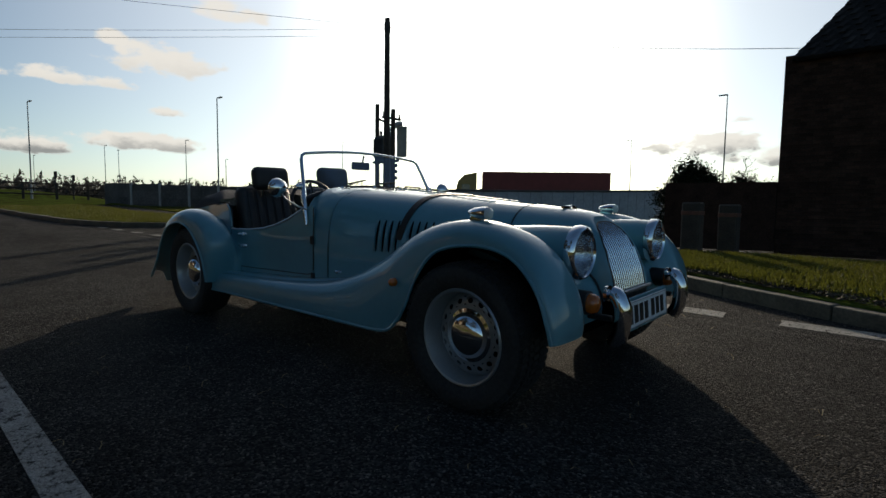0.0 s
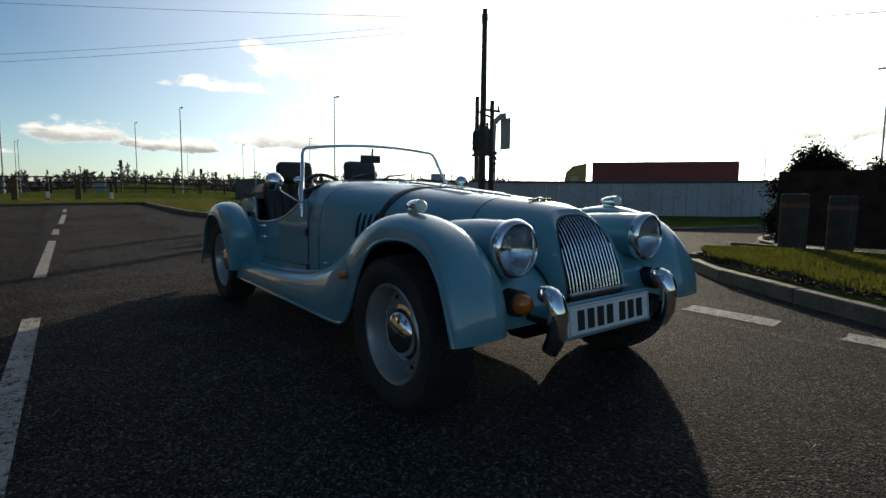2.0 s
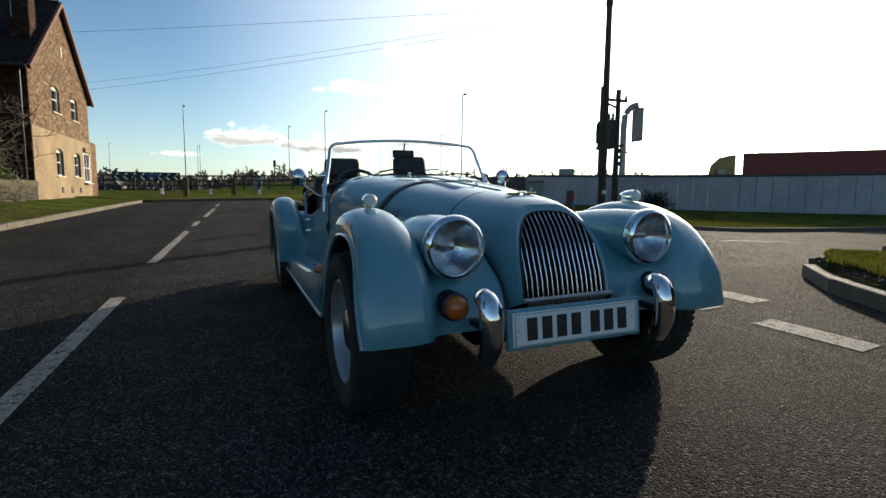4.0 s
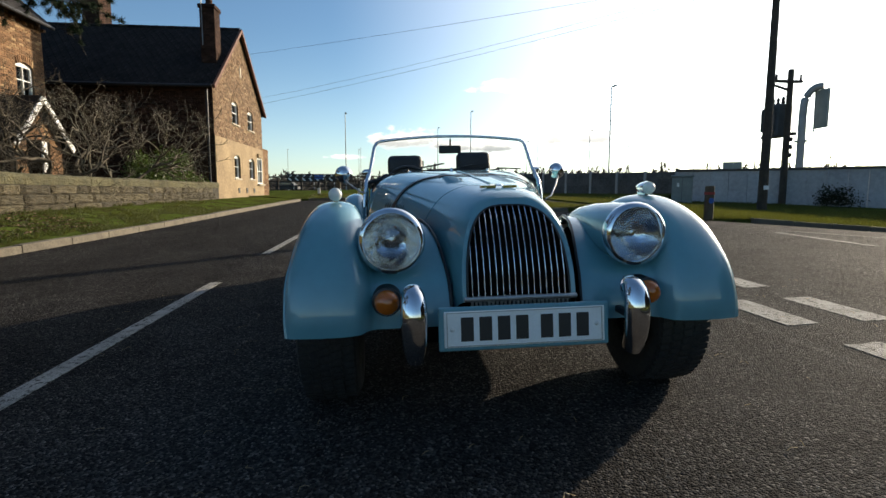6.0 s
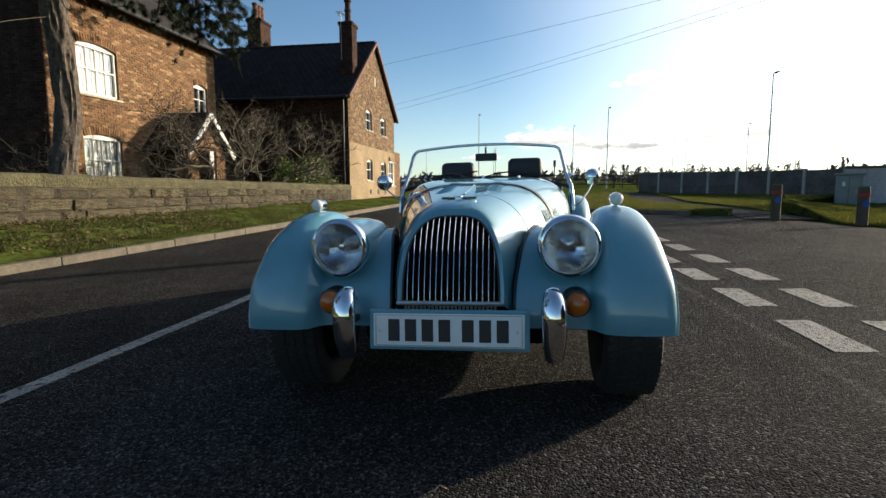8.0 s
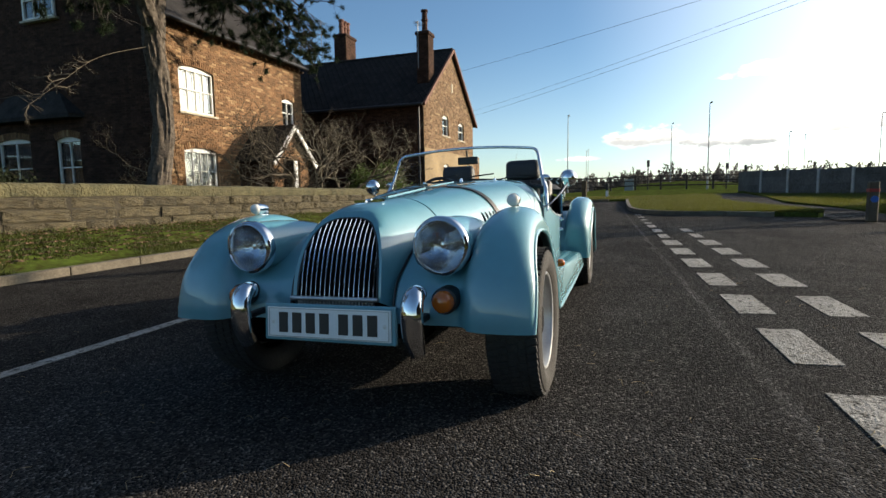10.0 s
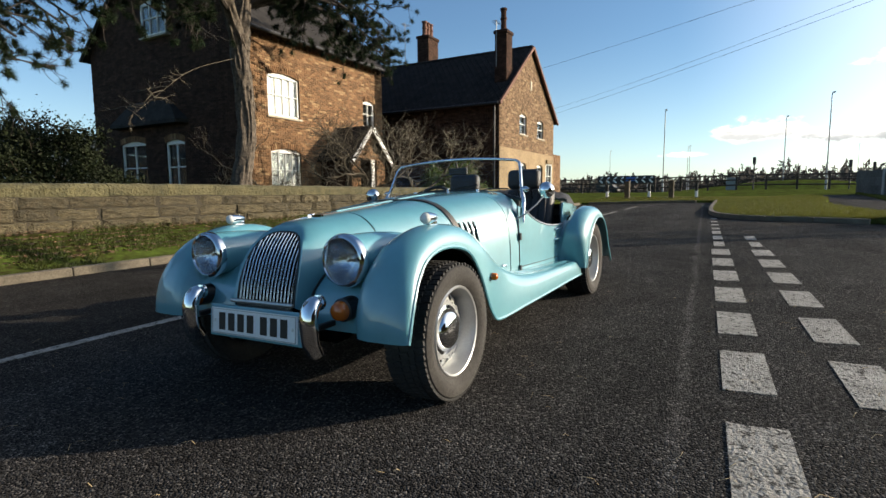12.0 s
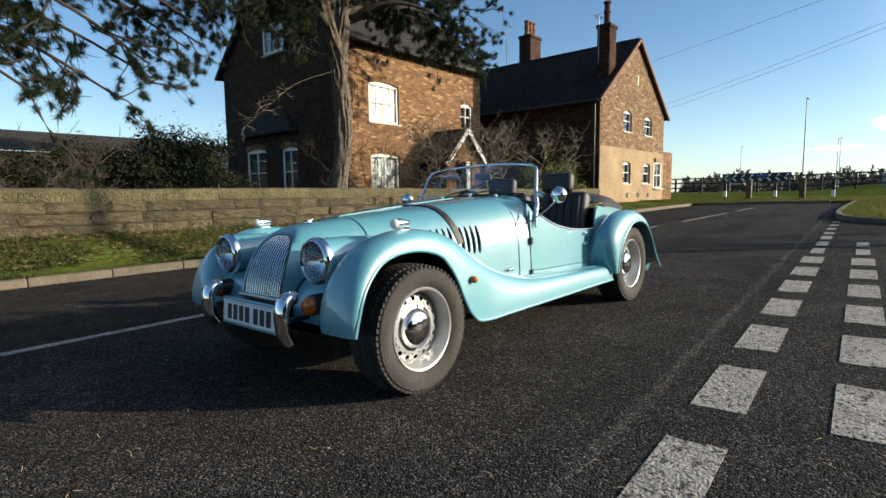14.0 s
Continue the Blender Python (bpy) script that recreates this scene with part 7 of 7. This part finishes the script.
def grow(start, way, length, r, depth, rnd, bm, tips, spread=0.6, lift=0.05, gnarl=0.35, kids=(2, 3), shrink=0.68, nodes=5):
    """A branching limb; collects where the twigs end."""
    path = [Vector(start)]
    d = Vector(way).normalized()
    for i in range(nodes):
        d = (d + Vector((rnd.gauss(0, gnarl), rnd.gauss(0, gnarl), rnd.gauss(lift, gnarl))) * 0.5).normalized()
        path.append(path[-1] + d * length / nodes)
    limb(path, r, r * 0.55, bm, 6 if r > 0.02 else 4)
    if depth == 0:
        tips.append((path[-1], d))
        return
    for k in range(rnd.randint(*kids)):
        s = path[rnd.randint(nodes // 2, nodes)]
        nd = (d + Vector((rnd.gauss(0, spread), rnd.gauss(0, spread), rnd.gauss(lift, spread * 0.8)))).normalized()
        grow(s, nd, length * rnd.uniform(shrink - 0.12, shrink + 0.12), r * 0.58, depth - 1, rnd, bm, tips, spread, lift, gnarl, kids, shrink, nodes)
        if depth <= 2:
            tips.append((s, nd))


def needle_tufts(places, rnd, count=96, length=0.135, half=0.0048):
    """Round brushes of fine needles at the twig ends and a little way back along them."""
    verts, faces = [], []
    for p, d in places:
        for _ in range(count):
            back = rnd.random() ** 1.5 * 0.09
            a = Vector((rnd.gauss(0, 1), rnd.gauss(0, 1), rnd.gauss(0.1, 1))).normalized()
            a = (a + d * 0.55).normalized()
            q = p - d * back
            s = a.cross(Vector((rnd.random(), rnd.random(), rnd.random() + 0.01))).normalized() * half
            L = length * rnd.uniform(0.65, 1.2)
            b = len(verts)
            verts += [q - s, q + s, q + a * L]
            faces.append((b, b + 1, b + 2))
    return verts, faces


def leaf_mass(places, rnd, count, size, jitter):
    verts, faces = [], []
    for p, d in places:
        for _ in range(count):
            q = p + Vector((rnd.gauss(0, jitter), rnd.gauss(0, jitter), rnd.gauss(0, jitter)))
            a = Vector((rnd.gauss(0, 1), rnd.gauss(0, 1), rnd.gauss(0, 1))).normalized()
            s = a.cross(Vector((rnd.gauss(0, 1), rnd.gauss(0, 1), rnd.gauss(0, 1)))).normalized()
            L = size * rnd.uniform(0.6, 1.3)
            b = len(verts)
            verts += [q, q + a * L * 0.5 + s * L * 0.25, q + a * L, q + a * L * 0.5 - s * L * 0.25]
            faces.append((b, b + 1, b + 2, b + 3))
    return verts, faces


def mesh_part(name, verts, faces, material, parent, label=""):
    me = bpy.data.meshes.new(name)
    me.from_pydata(verts, [], faces)
    me.materials.append(material)
    ob = new(name, me)
    ob.parent = parent
    if label:
        ob["label"] = label
    return ob


# the pine behind the wall
def bark_trunk(path, radii, bm, steps=90, around=40, seed=0.0):
    """A trunk whose plated bark stands in long broken ridges."""
    pts = curve_pts(path, steps)
    rad = np.interp(np.linspace(0, 1, steps), np.linspace(0, 1, len(radii)), radii)
    rows = []
    for i, p in enumerate(pts):
        row = []
        for a in np.linspace(0, 2 * math.pi, around + 1)[:-1]:
            c, s = math.cos(a), math.sin(a)
            plate = noise.noise((4.5 * c + seed, 4.5 * s, p[2] * 1.6)) + 0.6 * noise.noise((11 * c, 11 * s + seed, p[2] * 4.0))
            q = rad[i] * (1 + 0.07 * noise.noise((1.5 * c, 1.5 * s, p[2] * 0.9 + seed))) + 0.045 * max(-0.6, min(0.5, plate * 1.6))
            row.append((p[0] + q * c, p[1] + q * s, p[2]))
        rows.append(row)
    skin(rows, bm, loop=True)
    return bm


def upper_crown(stem, z0, z1, reach, rnd, bm, tips, tiers=7):
    """Unseen whorls of boughs round the stem above the low ones, added for shade."""
    for k in range(tiers):
        z = z0 + (z1 - z0) * k / (tiers - 1)
        r = reach * (1 - 0.55 * k / (tiers - 1))
        for j in range(4):
            a = 2.4 * k + j * 1.571 + rnd.uniform(-0.3, 0.3)
            c, d = math.cos(a), math.sin(a)
            bough(((stem[0], stem[1], z), (stem[0] + 0.4 * r * c, stem[1] + 0.4 * r * d, z + 0.35), (stem[0] + 0.75 * r * c, stem[1] + 0.75 * r * d, z + 0.3), (stem[0] + r * c, stem[1] + r * d, z - 0.1)), 0.05, rnd, bm, tips, 3, 0.9)


def bough(points, r, rnd, bm, tips, twigs=16, reach=0.9, droop=-0.12, start=0.25):
    """A long bough with side sprays that carry the needle tufts."""
    pts = [Vector(p) for p in curve_pts(points, 22)]
    limb(pts, r, r * 0.28, bm, 7)
    for k in range(twigs):
        i = int(21 * (start + (1 - start) * (k + rnd.random()) / twigs))
        i = min(21, i)
        d = (pts[min(21, i + 1)] - pts[max(0, i - 1)]).normalized()
        out = (d * 0.6 + Vector((rnd.gauss(0, 0.7), rnd.gauss(0, 0.7), rnd.gauss(droop, 0.45)))).normalized()
        grow(pts[i], out, reach * rnd.uniform(0.6, 1.2), max(0.012, r * 0.32), 2, rnd, bm, tips, 0.6, droop * 0.3, 0.30, (3, 4), 0.66)
    tips.append((pts[-1], (pts[-1] - pts[-2]).normalized()))


rnd = random.Random(11)
pine = thing("pine_tree", "leaning pine with flaking bark and dark needle tufts", "tree")
bm = bmesh.new()
bark_trunk([(-6.55, -8.7, 0.3), (-6.7, -8.72, 1.2), (-6.95, -8.75, 2.4), (-6.98, -8.8, 3.4), (-6.95, -8.85, 4.3), (-7.02, -8.88, 4.9), (-7.25, -8.95, 6.2), (-7.5, -9.1, 7.6)], [0.31, 0.225, 0.21, 0.205, 0.22, 0.18, 0.12], bm)
part("trunk", bm, M["bark"], pine, "trunk with flaking plated bark", True)
bm = bmesh.new()
bark_trunk([(-6.98, -8.83, 4.45), (-6.72, -8.75, 5.0), (-6.35, -8.6, 5.7), (-6.1, -8.5, 6.6), (-5.9, -8.4, 7.6)], [0.19, 0.17, 0.15, 0.13, 0.10], bm, 40, 22, 3.0)
part("second_stem", bm, M["bark"], pine, "forked second stem", True)
tips = []
bm = bmesh.new()
RIGHT = [
    ((-7.1, -8.95, 5.5), (-8.6, -8.5, 6.0), (-10.4, -8.2, 5.9), (-12.2, -8.1, 5.4)),
    ((-7.2, -8.95, 5.8), (-8.6, -9.1, 6.4), (-10.4, -9.2, 6.4), (-12.6, -9.1, 5.9)),
    ((-7.2, -8.9, 5.6), (-8.4, -8.0, 6.0), (-9.8, -7.6, 5.9), (-11.2, -7.4, 5.5)),
    ((-7.4, -9.0, 6.4), (-9.0, -8.8, 7.1), (-10.8, -8.8, 7.2), (-12.8, -8.7, 6.8)),
    ((-7.2, -8.9, 5.6), (-7.9, -8.0, 6.0), (-8.7, -7.4, 5.9), (-9.5, -7.0, 5.5)),
    ((-7.4, -9.0, 6.6), (-7.9, -8.3, 7.0), (-8.7, -7.8, 7.0), (-9.7, -7.5, 6.7)),
    ((-7.3, -9.0, 6.2), (-8.6, -9.6, 6.7), (-10.2, -9.9, 6.7), (-11.8, -10.0, 6.4)),
]
LEFT = [
    ((-6.6, -8.7, 5.2), (-5.8, -8.4, 5.6), (-5.0, -8.2, 5.5), (-4.2, -8.1, 5.1)),
    ((-6.4, -8.65, 5.6), (-5.6, -8.8, 5.9), (-4.8, -8.9, 5.8), (-4.0, -9.0, 5.3)),
    ((-6.3, -8.6, 5.9), (-5.4, -8.0, 6.1), (-4.6, -7.7, 5.9), (-3.8, -7.5, 5.4)),
    ((-6.2, -8.55, 6.2), (-5.0, -8.9, 6.5), (-4.0, -9.2, 6.2), (-3.0, -9.4, 5.6)),
    ((-6.2, -8.5, 6.3), (-6.1, -7.8, 6.5), (-5.9, -7.2, 6.3), (-5.6, -6.8, 5.9)),
    ((-6.0, -8.4, 7.0), (-5.2, -8.2, 7.4), (-4.2, -8.0, 7.2), (-3.2, -7.9, 6.6)),
]
for pts in RIGHT + LEFT:
    bough(pts, 0.065, rnd, bm, tips, 11, 0.8)
part("limb", bm, M["pine_limb"], pine)
v, f = needle_tufts(tips[::2], rnd, 120)
mesh_part("crown", v, f, M["needles"], pine, "tufted dark green needles with gaps")
# crown above the view, added to keep sky light off the house end
bm, tips = bmesh.new(), []
tube([(-7.5, -9.1, 7.5), (-7.7, -9.2, 9.5), (-7.8, -9.2, 12.2)], [0.12, 0.09, 0.03], 8, bm)
upper_crown((-7.7, -9.2), 8.3, 12.0, 3.0, rnd, bm, tips)
part("upper_limb", bm, M["pine_limb"], pine)
v, f = needle_tufts(tips, rnd, 30, 0.17, 0.012)
mesh_part("upper_crown", v, f, M["needles"], pine, "unseen needle crown added for its shade")
bm = bmesh.new()
bough(((-6.85, -8.8, 4.25), (-5.7, -8.95, 3.75), (-4.9, -9.0, 3.1), (-4.2, -9.0, 2.5)), 0.009, random.Random(8), bm, [], 9, 0.36, 0.0, 0.4)
part("dead_bough", bm, M["twig_bark"], pine, "thin dead bough without needles")
# boughs of the same kind reach in over the wall from a second pine
pine2 = thing("pine_tree", "second pine with low boughs drooping over the wall", "tree")
bm = bmesh.new()
tips = []
bark_trunk([(3.4, -10.6, 0.3), (3.5, -10.5, 2.5), (3.4, -10.4, 5.0), (3.3, -10.3, 8.0)], [0.32, 0.26, 0.22, 0.15], bm, 50, 24, 7.0)
part("trunk", bm, M["bark"], pine2, "trunk with flaking plated bark", True)
bm = bmesh.new()
for pts in (
    ((3.4, -10.4, 3.9), (2.0, -9.6, 4.3), (0.6, -9.0, 4.1), (-0.6, -8.8, 3.5), (-1.6, -8.7, 2.9)),
    ((3.4, -10.4, 4.2), (2.0, -10.1, 4.8), (0.4, -9.8, 4.7), (-1.2, -9.7, 4.2), (-2.6, -9.6, 3.5)),
    ((3.3, -10.4, 4.5), (2.0, -9.2, 4.9), (0.6, -8.5, 4.7), (-0.8, -8.2, 4.2), (-2.0, -8.0, 3.4)),
    ((3.4, -10.4, 3.6), (2.4, -9.4, 3.9), (1.4, -8.8, 3.7), (0.5, -8.5, 3.3), (-0.3, -8.3, 2.7)),
    ((3.3, -10.3, 4.9), (1.8, -9.8, 5.4), (0.0, -9.4, 5.3), (-1.8, -9.2, 4.8), (-3.2, -9.1, 4.1)),
    ((3.3, -10.3, 5.3), (2.0, -9.0, 5.7), (0.4, -8.4, 5.5), (-1.4, -8.1, 5.0), (-2.9, -8.0, 4.3)),
    ((3.3, -10.3, 5.6), (1.6, -10.2, 6.0), (-0.2, -10.1, 5.9), (-2.2, -10.1, 5.3), (-3.9, -10.0, 4.5)),
    ((3.4, -10.4, 4.4), (2.6, -9.2, 4.6), (1.6, -8.4, 4.4), (0.6, -7.9, 3.9)),
    ((3.3, -10.3, 5.9), (1.4, -9.2, 6.1), (-0.6, -8.6, 5.9), (-2.4, -8.3, 5.4), (-3.8, -8.2, 4.8)),
):
    bough(pts, 0.07, rnd, bm, tips, 9, 0.85)
part("limb", bm, M["pine_limb"], pine2)
v, f = needle_tufts(tips[::2], rnd, 120)
mesh_part("crown", v, f, M["needles"], pine2, "tufted dark green needles with gaps")
# unseen top of the second pine, added to shade the house end
bm, tips = bmesh.new(), []
tube([(3.3, -10.3, 7.9), (3.2, -10.3, 10.0), (3.2, -10.3, 12.6)], [0.15, 0.10, 0.03], 8, bm)
upper_crown((3.2, -10.3), 6.6, 12.4, 3.6, rnd, bm, tips, 8)
part("upper_limb", bm, M["pine_limb"], pine2)
v, f = needle_tufts(tips, rnd, 30, 0.17, 0.012)
mesh_part("upper_crown", v, f, M["needles"], pine2, "unseen needle crown added for its shade")

# bare shrubs behind the wall


def bare_shrub(x, y, seed, stems, L, r, label, lean=(0, 0), depth=4, up=1.0, bark="twig_bark"):
    rnd = random.Random(seed)
    sh = thing("bare_shrub", label, "shrub")
    bm = bmesh.new()
    tips = []
    for k in range(stems):
        a = 2 * math.pi * k / stems + rnd.uniform(-0.3, 0.3)
        grow((x + 0.12 * math.cos(a), y + 0.12 * math.sin(a), 0.35), (math.cos(a) * 0.5 + lean[0], math.sin(a) * 0.4 + lean[1], up), L * rnd.uniform(0.8, 1.15), r * rnd.uniform(0.8, 1.2), depth, rnd, bm, tips, 0.62, 0.06, 0.55, (2, 4), 0.68, 6)
    part("crown", bm, M[bark], sh)
    return sh


bare_shrub(-11.9, -9.3, 3, 4, 1.75, 0.06, "crooked bare shrub leaning towards the house front", (0.35, 0.05), 5)
bare_shrub(-9.4, -8.7, 4, 4, 0.75, 0.022, "low tangled bare shrub behind the wall", (0, 0), 5)
bare_shrub(-13.7, -8.6, 7, 3, 1.95, 0.062, "bare magnolia with pale forked stems", (0.1, 0.05), 5, 1.5, "pale_twig")
bare_shrub(-14.7, -8.8, 9, 2, 1.9, 0.058, "crooked bare magnolia with pale stems", (-0.35, 0.05), 5, 1.2, "pale_twig")
bare_shrub(-12.6, -9.6, 12, 4, 0.95, 0.03, "bare shrub in front of the porch", (0, 0), 5)
bare_shrub(-10.2, -11.2, 13, 3, 1.5, 0.03, "bare climber against the house front", (0.2, -0.12), 5, 1.3)
bare_shrub(-15.9, -11.3, 14, 3, 1.6, 0.03, "bare climber against the house front", (0.1, -0.1), 5, 1.5)
bare_shrub(-26.5, -22.0, 20, 3, 4.7, 0.16, "tall bare tree behind the houses", (0, 0), 5, 2.2)
# three thickets whose bark colour already holds their shade
bare_shrub(-0.3, -10.5, 15, 7, 1.0, 0.03, "thicket of bare arching stems behind the wall", (0, 0.2), bark="shaded_twig")
bare_shrub(1.4, -9.8, 16, 7, 0.95, 0.03, "thicket of bare arching stems behind the wall", (0.1, 0.2), bark="shaded_twig")
bare_shrub(-1.8, -11.5, 17, 7, 1.0, 0.03, "thicket of bare arching stems behind the wall", bark="shaded_twig")


def bush(x, y, rx, ry, h, z0, seed, material, label, leaves=26, size=0.09, name="bush", blobs=70, jitter=0.13):
    rnd = random.Random(seed)
    b = thing(name, label, "bush")
    bm = bmesh.new()
    places = []
    for k in range(blobs):
        a, t = rnd.uniform(0, 6.283), rnd.random() ** 0.5
        e = rnd.uniform(0.12, 1.0)
        rr = math.sqrt(max(0, 1 - (e * 0.95) ** 2.2)) * t * (1 + 0.25 * noise.noise((math.cos(a) * 2, math.sin(a) * 2, e * 2 + seed)))
        p = Vector((x + rx * rr * math.cos(a), y + ry * rr * math.sin(a), z0 + h * e * rnd.uniform(0.75, 1.05)))
        places.append((p, Vector((0, 0, 1))))
        if k % 3 == 0:
            limb([(x + rnd.uniform(-0.1, 0.1), y, z0), tuple((p + Vector((x, y, z0))) / 2 + Vector((rnd.gauss(0, 0.1), rnd.gauss(0, 0.1), 0))), tuple(p)], 0.03, 0.008, bm, 5)
    part("stem", bm, M["twig_bark"], b)
    v, f = leaf_mass(places, rnd, leaves, size, jitter)
    mesh_part("foliage", v, f, material, b)
    return b


bush(-17.1, -8.0, 1.7, 0.75, 1.75, 0.45, 31, M["leaves"], "rounded evergreen bush behind the wall", 150, 0.085)
bush(-15.7, -8.2, 1.0, 0.65, 1.45, 0.45, 32, M["leaves"], "rounded evergreen bush behind the wall", 120, 0.085)
bush(-4.6, -13.2, 2.2, 1.4, 2.35, 0.4, 33, M["hedge"], "dense dark evergreen shrub beside the house", 190, 0.085, blobs=150, jitter=0.17)
bush(-2.6, -14.5, 2.0, 1.2, 2.0, 0.4, 34, M["hedge"], "dense dark evergreen shrub beside the house", 220, 0.075, blobs=150, jitter=0.17)
bush(0.2, -15, 2.4, 1.2, 1.9, 0.4, 35, M["hedge"], "dark overgrown hedge behind the wall", 170, 0.07, blobs=140, jitter=0.2)
bush(3.4, -14, 2.6, 1.2, 2.0, 0.4, 36, M["hedge"], "dark overgrown hedge behind the wall", 170, 0.07, blobs=140, jitter=0.2)
bush(-2.35, 11.2, 0.95, 0.7, 1.92, 0.0, 37, M["hedge"], "clipped dark hedge bush beside the yard wall", 330, 0.06, "hedge", 190, 0.11)
bush(-1.2, 11.6, 0.75, 0.6, 1.5, 0.0, 38, M["hedge"], "clipped dark hedge bush beside the yard wall", 320, 0.055, "hedge", 110, 0.11)
bush(-15.8, 16.4, 0.9, 0.5, 0.6, 0.3, 40, M["hedge"], "small dark bush at the foot of the gantry", 40, 0.09, "bush", 40)
bush(3.6, 5.2, 0.8, 0.9, 0.38, 0.05, 41, M["blades"], "tuft of long grass on the corner", 60, 0.14, "grass_tuft", 40, 0.12)

# far tree lines
rnd = random.Random(77)
verts, faces = [], []
for k in range(4200):
    az = rnd.uniform(112, 196)
    d = rnd.uniform(150, 230)
    h = (2.4 + 4.6 * rnd.random() ** 1.3) * (1.0 + 0.45 * noise.noise((az * 0.5, 0, 3)) + 0.2 * noise.noise((az * 2.1, 4, 1))) * (0.8 if az < 135 or az > 180 else 1.12)
    x, y = d * math.cos(radians(az)), d * math.sin(radians(az))
    z0 = ground_z(x, y) - 0.3
    w = rnd.uniform(0.8, 2.0)
    for _ in range(40):
        a = rnd.uniform(0, 6.283)
        e = rnd.random()
        r0 = rnd.uniform(0, w) * (1.15 - e)
        c = Vector((x + r0 * math.cos(a), y + r0 * math.sin(a), z0 + h * e * 0.92))
        u = Vector((rnd.gauss(0, 0.7), rnd.gauss(0, 0.7), rnd.gauss(0.9, 0.6))).normalized() * rnd.uniform(0.5, 1.2)
        s = u.cross(Vector((rnd.random(), rnd.random(), 0.3))).normalized() * rnd.uniform(0.14, 0.32)
        b = len(verts)
        verts += [c - s, c + s, c + u]
        faces.append((b, b + 1, b + 2))
me = bpy.data.meshes.new("far_woods")
me.from_pydata(verts, [], faces)
me.materials.append(M["far_wood"])
tagged(new("far_woods", me), "low line of bare woodland along the horizon", "trees", "", "stuff")
# small bare tree beyond the gable, and behind the roadside building
bare_shrub(-30.5, -9.5, 51, 3, 1.3, 0.06, "small bare tree behind the gable house", (0.1, 0.2), 4, 1.6)
bare_shrub(-2.4, 16.5, 52, 3, 1.25, 0.05, "bare tree behind the roadside building", (0.3, 0), 4, 1.8)

# far buildings seen past the garden
shed = thing("long_shed", "long low grey-roofed shed beyond the garden", "building")
part("shed_wall", box(26, 8, 3.2, (2, -36, 1.9), 0.02), M["brick_far"], shed)
slate_roof("shed", (-12, -31.5, 3.5), (16, -31.5, 3.5), (16, -36, 4.9), (-12, -36, 4.9), M["concrete"], shed, 0.6, 1.2)
whs = thing("white_building", "white building glimpsed beyond the garden", "building")
part("white_wall", box(5, 4, 2.6, (-11.2, -27, 1.7), 0.02), M["white_paint"], whs)
part("flat_roof", box(5.4, 4.4, 0.7, (-11.2, -27, 3.35), 0.05), M["concrete"], whs)
